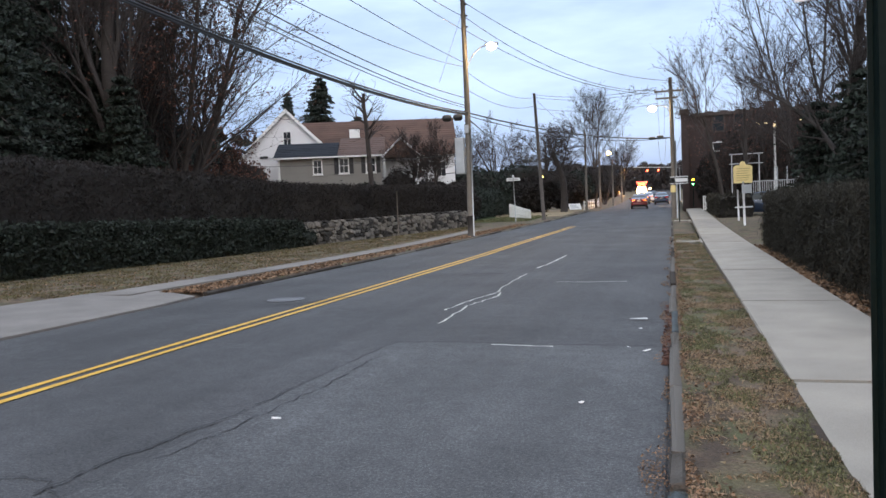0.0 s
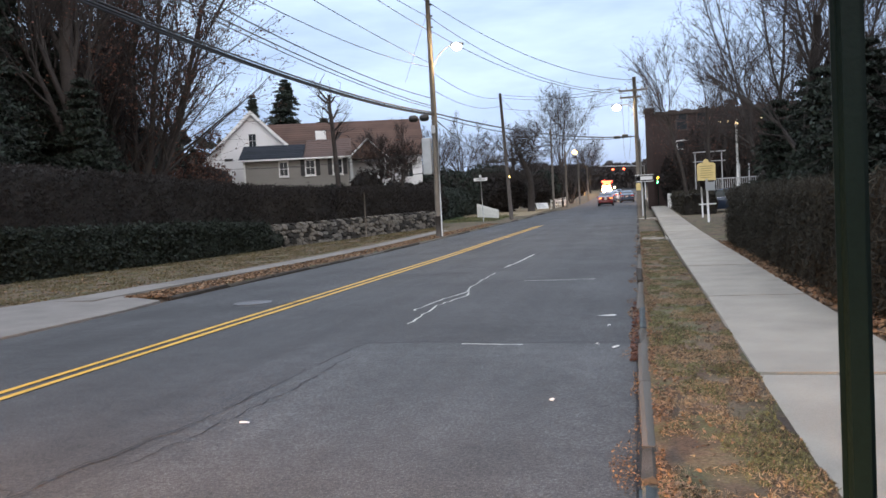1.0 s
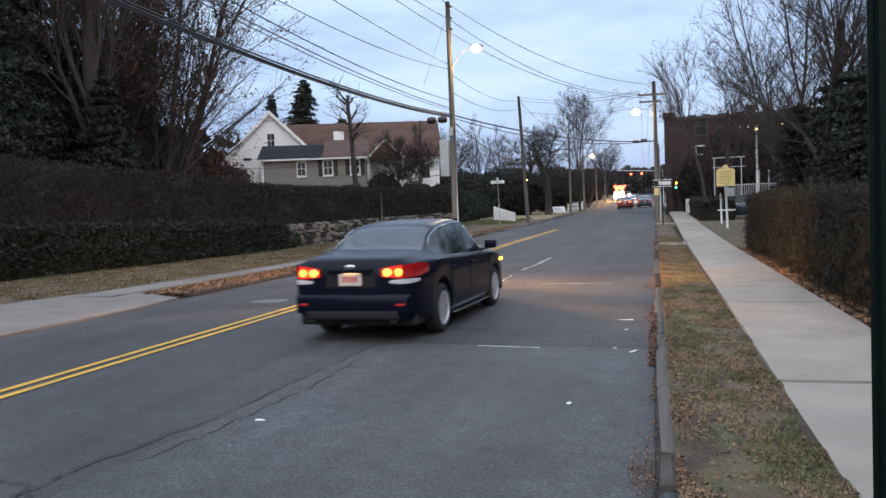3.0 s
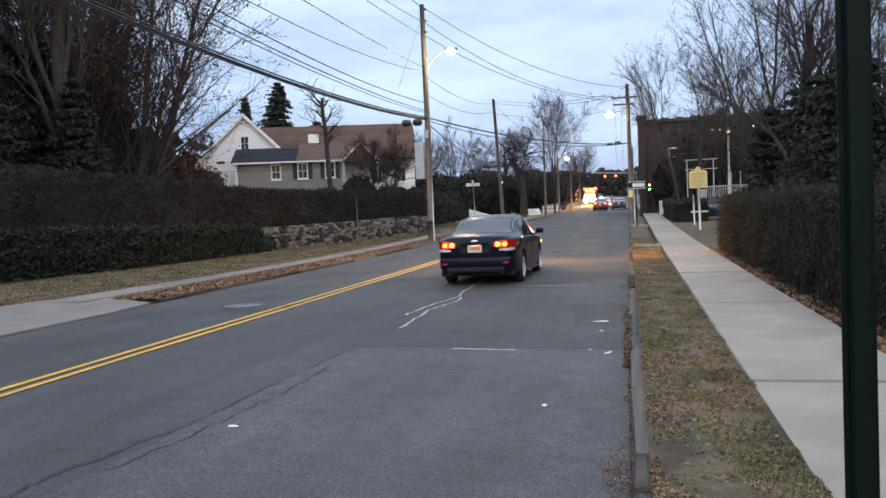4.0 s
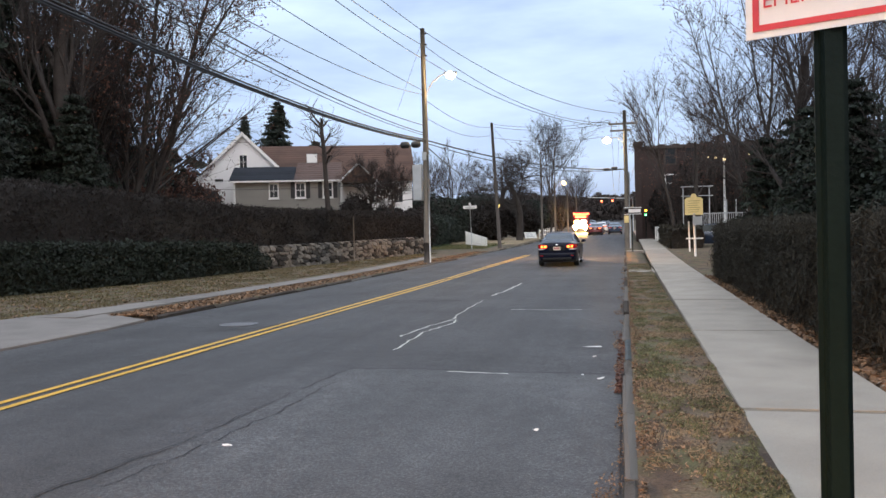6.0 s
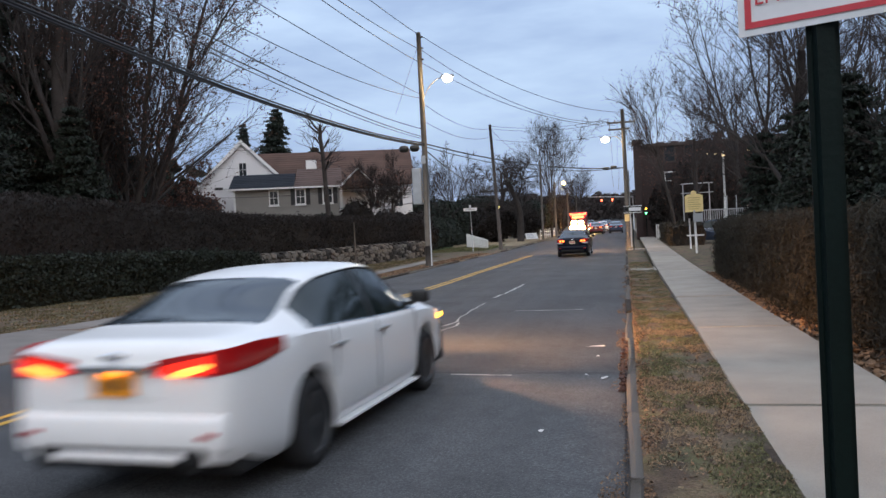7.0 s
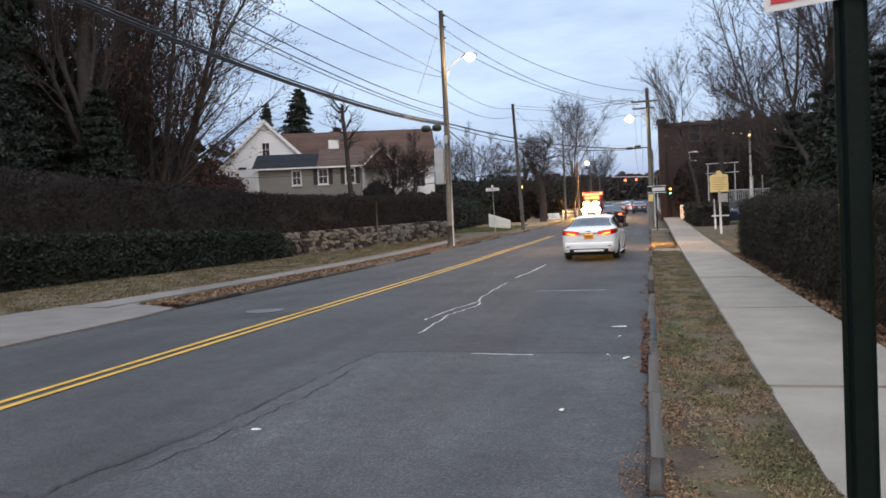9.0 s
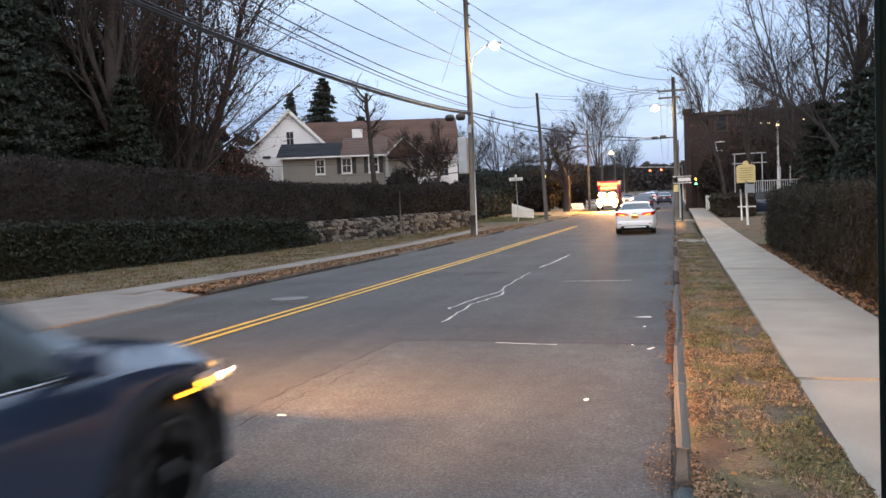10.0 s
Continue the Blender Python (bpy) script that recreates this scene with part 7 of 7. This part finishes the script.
bld = thing("brick_building", "dark red brick building with a crenellated parapet", "building")
BY, BX0, BX1, BZ, BT = 74.0, 1.05, 15.5, 0.3, 9.05
part("wall", boxed(BX0 + 0.2, BX1, BY, BY + 16, BZ, BT), BRICK, bld, "dark red brick wall")
part("corner_tower", boxed(BX0 - 0.05, BX0 + 0.55, BY - 0.25, BY + 2, BZ, BT + 0.20, 0.02), BRICK, bld, "projecting brick corner")
part("cornice", boxed(BX0 - 0.18, BX0 + 0.75, BY - 0.38, BY + 2.2, BT + 0.20, BT + 0.48, 0.04), BRICK_TRIM, bld)
part("cornice", boxed(BX0 + 0.75, BX1 + 0.1, BY - 0.22, BY + 0.3, BT - 0.25, BT + 0.05, 0.04), BRICK_TRIM, bld)
for i in range(11):
    x = BX0 + 2.0 + i * 1.25
    part("merlon", boxed(x, x + 0.7, BY - 0.12, BY + 0.25, BT + 0.05, BT + 0.16 + (0.55 if i in (4, 5) else 0), 0.02), BRICK, bld)
for i in range(7):
    x = BX0 + 3.1 + i * 1.8
    for zz in (2.1, 4.9, 7.4):
        fr = part("window_frame", boxed(x - 0.55, x + 0.55, BY - 0.08, BY + 0.05, zz - 0.1, zz + 1.6, 0.02), WHITE_PAINT if i == 0 and zz == 4.9 else BRICK_TRIM, bld, "window frame")
        part("pane", boxed(x - 0.42, x + 0.42, BY - 0.095, BY - 0.081, zz + 0.05, zz + 0.72), PANE, fr)
        part("pane", boxed(x - 0.42, x + 0.42, BY - 0.095, BY - 0.081, zz + 0.80, zz + 1.48), PANE, fr)
for x, zz in ((7.4, 7.8), (8.0, 7.75), (10.9, 7.9)):
    lm = part("lit_bulb", boxed(x - 0.09, x + 0.09, BY - 0.3, BY - 0.15, zz, zz + 0.14, 0.02), WINDOW_GLOW, bld, "small lit lamp")
prc = thing("porch", "white timber porch with railings before the brick building", "porch", 0, 66.0, gz(66))
for zz in (4.1, 4.85):
    part("roof_beam", boxed(4.45, 6.9, -0.6, 0.2, zz - 0.455, zz - 0.405, 0.01), PORCH_PAINT, prc, "white beam")
for x in (4.6, 6.6, 7.9, 8.6, 9.4):
    part("porch_post", boxed(x - 0.04, x + 0.04, -0.48, -0.38, 0, 4.41 if x < 7 else 3.3, 0.01), PORCH_PAINT, prc, "white post")
for i in range(26):
    x = 6.0 + i * 0.16
    part("baluster", boxed(x - 0.025, x + 0.025, -0.47, -0.42, 1.0, 2.2), PORCH_PAINT, prc)
part("hand_rail", boxed(5.9, 10.2, -0.50, -0.40, 2.2, 2.28, 0.01), PORCH_PAINT, prc)
part("floor_beam", boxed(5.9, 10.2, -0.52, 0.6, 0.85, 1.0, 0.01), PORCH_PAINT, prc)
t = thing("white_flag_pole", "tall white painted pole beside the porch", "pole", 8.1, 68.5, gz(68.5))
tube("shaft", [(0, 0, 0), (0, 0, 7.0)], 0.10, WHITE_PAINT, t, 10, 0.08)
part("light", boxed(-0.12, 0.12, -0.2, -0.1, 6.6, 6.75, 0.02), WINDOW_GLOW, t, "small lit lamp")
parked, _ = sedan("parked_sedan", "dark blue saloon car parked beyond the hedge", NAVY_SHAPE, PAINT_BLUE, RIM_DARK, PLATE_W, step=0.16, lit=False)
parked.matrix_basis = pose(5.6, 54.0, gz(54) + 0.05, 0, 0, 80)

bare_tree(81, 3.4, 56.0, 13.4, 0.13, 4, 0.5, (-0.02, 0), "slender bare tree with upright branches", 300, 0.6)
bare_tree(82, 4.8, 58.0, 13.6, 0.15, 4, 0.5, (0.02, 0), "slender bare tree with upright branches", 300, 0.6)
fan_tree(83, 7.2, 44.0, 15.5, 6, 24, 0.13, 500, "tall bare tree with dense grey twigs", fine=0.8, low=0.25)
fan_tree(84, 9.2, 40.0, 15.5, 6, 24, 0.13, 500, "tall bare tree with dense grey twigs", fine=0.8, low=0.25)
bare_tree(85, 6.5, 34.5, 15.5, 0.30, 5, 0.80, (0.02, 0), "tall bare tree with dense grey twigs", 0, 0.28)
bare_tree(86, 10.2, 26.0, 12.0, 0.26, 4, 0.9, (0.0, 0), "crooked bare tree with heavy dark limbs", 0, 0.34, thin=1.2)
fan_tree(87, 12.5, 47.0, 14.0, 6, 24, 0.13, 0, "tall bare tree with dense grey twigs", fine=0.8)
fan_tree(88, 4.6, 69.5, 9.0, 6, 24, 0.08, 1500, "ivy-dark bare tree against the brick wall", fine=1.0, low=0.1)
fan_tree(89, 8.2, 70.5, 10.5, 6, 26, 0.09, 1500, "ivy-dark bare tree against the brick wall", fine=1.0, low=0.1)
fan_tree(90, 11.2, 70.0, 10.0, 6, 26, 0.09, 1500, "ivy-dark bare tree against the brick wall", fine=1.0, low=0.1)
for i, (x, y, h, rr) in enumerate(((6.9, 31.8, 6.4, 2.4), (6.0, 36.5, 5.8, 1.9), (7.7, 38.5, 6.8, 2.6), (6.8, 28.8, 6.0, 2.1), (8.1, 31.0, 7.2, 2.6), (7.9, 25.0, 5.0, 2.0), (9.8, 28.0, 9.5, 2.8), (9.4, 36.5, 7.6, 2.8), (11.4, 32.0, 8.0, 3.0), (10.5, 22.5, 6.4, 2.4))):
    conifer(910 + i, x, y, h, rr, label="dense dark yew behind the hedge", sparse=2.2)
for i, (x, y, w, h) in enumerate(((3.3, 71.5, 2.6, 5.0), (5.6, 72.5, 3.4, 7.2), (8.8, 72.6, 3.6, 7.6), (12.2, 72.6, 3.6, 8.2), (2.3, 78, 2.0, 3.8), (11.5, 64, 5, 5.0))):
    shrub(96 + i, x, y, w, 2.2, h, HEDGE_TWIG, HEDGE_CORE, "dark ivy-grown tree mass against the brick wall", 3800, 0.09, name="thicket")

# houses and woods where the street tops the rise
for i, (x, y, w, d, h) in enumerate(((-16, 168, 10, 9, 6.0), (9, 150, 9, 9, 6.5), (14, 190, 12, 10, 7))):
    t = thing("distant_house", "dim distant house on the rise", "house", x, y, gz(y) - 0.2)
    part("wall", boxed(-w / 2, w / 2, 0, d, 0, h * 0.62), BRICK, t)
    vv = [(-w / 2 - 0.3, -0.3, h * 0.62), (w / 2 + 0.3, -0.3, h * 0.62), (w / 2 + 0.3, d + 0.3, h * 0.62), (-w / 2 - 0.3, d + 0.3, h * 0.62), (-w / 2 - 0.3, d / 2, h), (w / 2 + 0.3, d / 2, h)]
    part_mesh("roof", mesh_of("roof", vv, [(0, 1, 5, 4), (2, 3, 4, 5), (0, 4, 3), (1, 2, 5), (0, 3, 2, 1)], ROOF_DARK), t)
    for k in (-1, 1):
        part("window", boxed(k * w / 4 - 0.4, k * w / 4 + 0.4, -0.05, 0.02, h * 0.25, h * 0.45), PANE, t)
nr = np.random.default_rng(77)
n = 26000
wx = nr.uniform(-140, 140, n)
wy = 255 + nr.normal(scale=14, size=n) + np.abs(wx) * -0.25
keep = np.abs(wx + 3) > 1.5
hh = np.array([5.5 + 3.5 * noise.noise(Vector((q * 0.05, 0, 0))) + 2.5 * noise.noise(Vector((q * 0.21, 3, 0))) for q in wx])
wz = np.array([gz(q) for q in wy]) + hh * nr.random(n) ** 0.8
pts = np.stack([wx, wy, wz], axis=1)[keep]
tagged(new("distant_woods", cloud_mesh("distant_woods", pts, 0.45, TWIG, nr, 2.2, 0.4)), "dim line of distant bare woods", "woods", kind="stuff")
m = 9000
wx = nr.uniform(-34, 22, m)
wy = nr.uniform(212, 240, m)
hh = np.array([7.0 + 2.2 * noise.noise(Vector((q * 0.13, 7, 0))) + 1.6 * noise.noise(Vector((q * 0.5, 9, 0))) for q in wx])
wz = np.array([gz(q) for q in wy]) + hh * nr.random(m) ** 0.75
tagged(new("distant_woods", cloud_mesh("distant_woods", np.stack([wx, wy, wz], axis=1), 0.30, TWIG, nr, 2.6, 0.5)), "dim bare woods where the street bends away", "woods", kind="stuff")
for side in (-1, 1):
    m = 15000
    wx = side * nr.uniform(30 if side > 0 else 58, 120, m)
    wy = nr.uniform(-60, 150, m)
    wz = 0.5 + 9 * nr.random(m) * (0.7 + 0.3 * np.sin(wy * 0.3))
    tagged(new("garden_woods", cloud_mesh("garden_woods", np.stack([wx, wy, wz], axis=1), 0.5, TWIG, nr, 2.0, 0.4)), "dim bare woods behind the gardens", "woods", kind="stuff")
# The first two stand out of view, added to darken what the cars reflect.
for xr, yr, zt, m in (((9.5, 24), (-40, 20), 8.5, 9000), ((-50, -30), (-40, 24), 9.0, 9000), ((-60, -33), (40, 60), 8.0, 7000)):
    q = np.stack([nr.uniform(*xr, m), nr.uniform(*yr, m), 0.3 + zt * nr.random(m)], axis=1)
    tagged(new("garden_thicket", cloud_mesh("garden_thicket", q, 0.42, CONIFER, nr, 1.6, 0.3)), "added dark evergreen thicket, closing the view and darkening reflections", "woods", kind="stuff")
# Unseen woods behind the camera, added to keep low sky out of reflections.
back = np.stack([nr.uniform(-60, 60, 9000), nr.uniform(-75, -60, 9000), 8 * nr.random(9000)], axis=1)
tagged(new("unseen_back_woods", cloud_mesh("unseen_back_woods", back, 0.5, TWIG, nr, 2.0, 0.4)), "unseen bare woods added behind the camera to block low sky", "woods", kind="stuff")


# ---------------------------------------------------------------- turf, fallen leaves and litter
def scatter(name, label, category, n, xr, yr, size, material, stretch, up, flat, seed, z=0.0, dens=None):
    g = np.random.default_rng(seed)
    x = g.uniform(*xr, n) if not callable(xr) else None
    y = yr[0] + (yr[1] - yr[0]) * g.random(n) ** 1.6
    if x is None:
        lo_hi = np.array([xr(q) for q in y])
        x = lo_hi[:, 0] + (lo_hi[:, 1] - lo_hi[:, 0]) * g.random(n)
    if dens:
        k = np.array([dens(a, b) for a, b in zip(x, y)]) > g.random(n)
        x, y = x[k], y[k]
    zz = np.array([land(a, b) for a, b in zip(x, y)]) + z
    pts = np.stack([x, y, zz + (size * stretch * 0.5 if up else 0)], axis=1)
    return tagged(new(name, cloud_mesh(name, pts, size, material, g, stretch, up, flat)), label, category, kind="stuff")


def blot(k, bias):
    return lambda x, y: 0.5 + bias + 1.7 * noise.noise(Vector((x * 1.6 + k, y * 1.1, k)))


def patches(k, bias):
    """Clumps at two sizes, for turf that is worn through in places."""
    return lambda x, y: 0.5 + bias + 2.3 * noise.noise(Vector((x * 2.1 + k, y * 1.5, k))) + 1.3 * noise.noise(Vector((x * 7.0 + k, y * 5.0, k + 4)))


def verge_width(y):
    return (0.07, walk_edges(y)[0] + 0.03 * math.sin(y * 3.1) + 0.02 * math.sin(y * 7.7))


scatter("verge_grass", "short dry winter grass of the verge", "grass", 110000, verge_width, (1.5, 34), 0.0031, BLADE, 6.0, 0.10, 0.0, 101, 0.0, patches(1, -0.05))
scatter("verge_green_grass", "tufts of green grass in the dry verge", "grass", 130000, verge_width, (1.5, 34), 0.0032, BLADE_G, 6.5, 0.30, 0.0, 102, 0.0, patches(7, -0.28))
scatter("verge_leaves", "brown leaf fragments trodden into the verge", "leaves", 11000, verge_width, (1.5, 34), 0.0105, LEAF_DRY, 1.4, 0.0, 0.7, 103, 0.014, patches(3, -0.35))
scatter("verge_leaves", "pale leaf fragments on the verge", "leaves", 380, verge_width, (1.5, 20), 0.009, BANK, 1.4, 0.0, 0.8, 113, 0.02)
scatter("gutter_drift", "reddish brown leaves drifted against the kerb", "leaves", 260, (-0.20, -0.05), (2.9, 3.9), 0.016, RUST_LEAF, 1.4, 0.0, 0.7, 116, 0.26)
scatter("gutter_drift", "reddish brown leaves drifted against the kerb", "leaves", 500, (-0.13, -0.05), (8.0, 12.5), 0.014, RUST_LEAF, 1.4, 0.0, 0.7, 117, 0.26)
scatter("hedge_leaves", "drift of fallen brown leaves under the hedge", "leaves", 4200, lambda y: (walk_edges(y)[1] - 0.02, 2.85), (5.5, 26), 0.035, LEAF_DRY, 1.5, 0.0, 0.5, 104, 0.03)
scatter("gutter_leaves", "brown leaves and dirt in the gutter", "leaves", 15000, lambda y: (-0.15 - 0.06 * math.sin(y * 1.7) - 0.04 * math.sin(y * 4.1), -0.02), (2.0, 34), 0.0065, LEAF_DRY, 1.4, 0.0, 0.7, 105, 0.26, blot(4, -0.15))
scatter("kerb_leaves", "brown leaves and dirt banked along the kerb", "leaves", 9000, lambda y: (0.03, 0.15 + 0.06 * math.sin(y * 2.3)), (2.0, 30), 0.008, LEAF_DRY, 1.4, 0.0, 0.6, 115, 0.02, blot(9, 0.05))
scatter("far_verge_leaves", "strewn brown leaves along the far verge", "leaves", 9000, lambda y: (road_left(y) - 1.1, road_left(y) - 0.05), (14.5, 52), 0.03, LEAF_DRY, 1.4, 0.0, 0.7, 106, 0.02)
scatter("far_verge_leaves", "strewn brown leaves before the ivy hedge", "leaves", 9000, lambda y: (hedge_line(y) + 1.6, -11.9), (6, 46), 0.022, LEAF_DRY, 1.4, 0.0, 0.7, 107, 0.02, blot(5, 0.05))
scatter("far_verge_grass", "short grass before the garden wall", "grass", 70000, lambda y: (hedge_line(y) + 0.4, -11.9), (8, 50), 0.008, VERGE_OLIVE, 5.0, 0.35, 0.0, 108, 0.0, blot(8, 0.2))
scatter("lawn_grass", "short green lawn grass", "grass", 9000, (-18, -10.2), (57.3, 69), 0.02, BLADE_G, 4.0, 0.5, 0.0, 109, 0.03)

r5 = random.Random(55)
for x, y, sx, sy, rot in ((-0.45, 11.05, 0.16, 0.045, 10), (-0.30, 8.7, 0.09, 0.03, 60), (-3.1, 5.6, 0.05, 0.03, 0), (-0.5, 8.9, 0.05, 0.02, 120), (-0.75, 6.4, 0.03, 0.03, 0), (-0.42, 10.2, 0.03, 0.02, 0)):
    bm = bmesh.new()
    nn = 7
    ring_ = [bm.verts.new((math.cos(k * 2 * math.pi / nn) * sx * r5.uniform(0.6, 1.1), math.sin(k * 2 * math.pi / nn) * sy * r5.uniform(0.6, 1.1), r5.uniform(0.004, 0.02))) for k in range(nn)]
    c = bm.verts.new((0, 0, 0.022))
    for k in range(nn):
        bm.faces.new((ring_[k], ring_[(k + 1) % nn], c))
    me = bpy.data.meshes.new("litter")
    bm.to_mesh(me)
    bm.free()
    me.materials.append(LITTER)
    ob = tagged(new("litter", me), "crumpled scrap of white litter on the asphalt", "litter", "scraps of litter on the road")
    ob.matrix_basis = pose(x, y, 0.0, 0, 0, rot)


# ---------------------------------------------------------------- what moves
def road_pose(x, y, turn=0.0):
    return pose(x, y, gz(y), math.degrees(math.atan2(gz(y + 1.3) - gz(y - 1.3), 2.6)), 0, turn)


def drive(car, wheels, radius, knots, spin=True):
    """Keys a car along knots of (seconds, x, y) and turns its wheels by the way covered."""
    ts, xs, ys = zip(*knots)
    fx, fy = curve_through(ts, xs), curve_through(ts, ys)
    rows = []
    for i in range(0, 301, 3):
        t = i / 30
        dx, dy = fx(t + 0.05) - fx(t - 0.05), fy(t + 0.05) - fy(t - 0.05)
        rows.append((t, road_pose(fx(t), fy(t), math.degrees(math.atan2(-dx, dy)) if abs(dy) > 0.02 else 0.0)))
    walk(car, rows)
    if spin:
        for w in wheels:
            at = w.location.copy()
            walk(w, [(i / 30, pose(at.x, at.y, at.z, -math.degrees((fy(i / 30) - fy(0)) / radius), 0, 0)) for i in range(301)])


def motions():
    drive(navy_car, navy_wheels, 0.325, [(0, -3.6, -9.6), (1.0, -3.62, -2.6), (1.5, -3.65, 1.0), (1.8, -3.68, 3.2), (2.1, -3.68, 5.0), (2.3, -3.65, 6.1), (2.5, -3.65, 7.6), (2.7, -3.65, 9.3), (3.8, -3.24, 17.2),
                                         (4.5, -3.12, 23.2), (5.0, -3.0, 27.5), (5.5, -2.92, 32.2), (7.0, -2.85, 45.6), (8.0, -2.75, 54.2), (8.5, -2.7, 58.6), (10.0, -2.7, 71.5)])
    drive(white_car, white_wheels, 0.33, [(0, -3.4, -69.5), (3.0, -3.35, -37.0), (6.0, -3.25, -4.3), (6.8, -3.2, 4.5), (7.0, -3.09, 6.8), (7.2, -2.98, 9.2), (7.5, -2.73, 12.4), (8.0, -2.38, 17.2), (8.5, -2.07, 22.6), (9.0, -1.84, 28.0),
                                          (9.5, -1.7, 33.6), (10.0, -1.75, 38.6)])
    drive(blue_car, blue_wheels, 0.365, [(0, -3.4, -108.0), (5.0, -3.4, -53.0), (9.0, -3.35, -9.2), (9.5, -3.35, -3.7), (10.0, -3.35, 1.8)])
    drive(red_car, red_wheels, 0.325, [(0, -3.3, 86.5), (1.0, -3.4, 90.5), (2.0, -3.5, 95.5), (2.7, -3.5, 98.5), (4.0, -3.55, 101.0), (5.0, -3.6, 101.6), (10.0, -3.6, 102.0)], False)
    spots = [(0, 184), (1, 180), (2, 172), (3, 155), (4, 138), (5, 128), (6, 120), (7, 111), (8, 101.5), (9, 93), (10, 82)]
    fy = curve_through(*zip(*spots))
    walk(rescue, [(i / 10, road_pose(-6.4, fy(i / 10))) for i in range(101)])
    walk(follower, [(i / 10, pose(-5.9, fy(i / 10) + 26.0, gz(fy(i / 10) + 26.0), 0, 0, 180)) for i in range(101)])


motions()
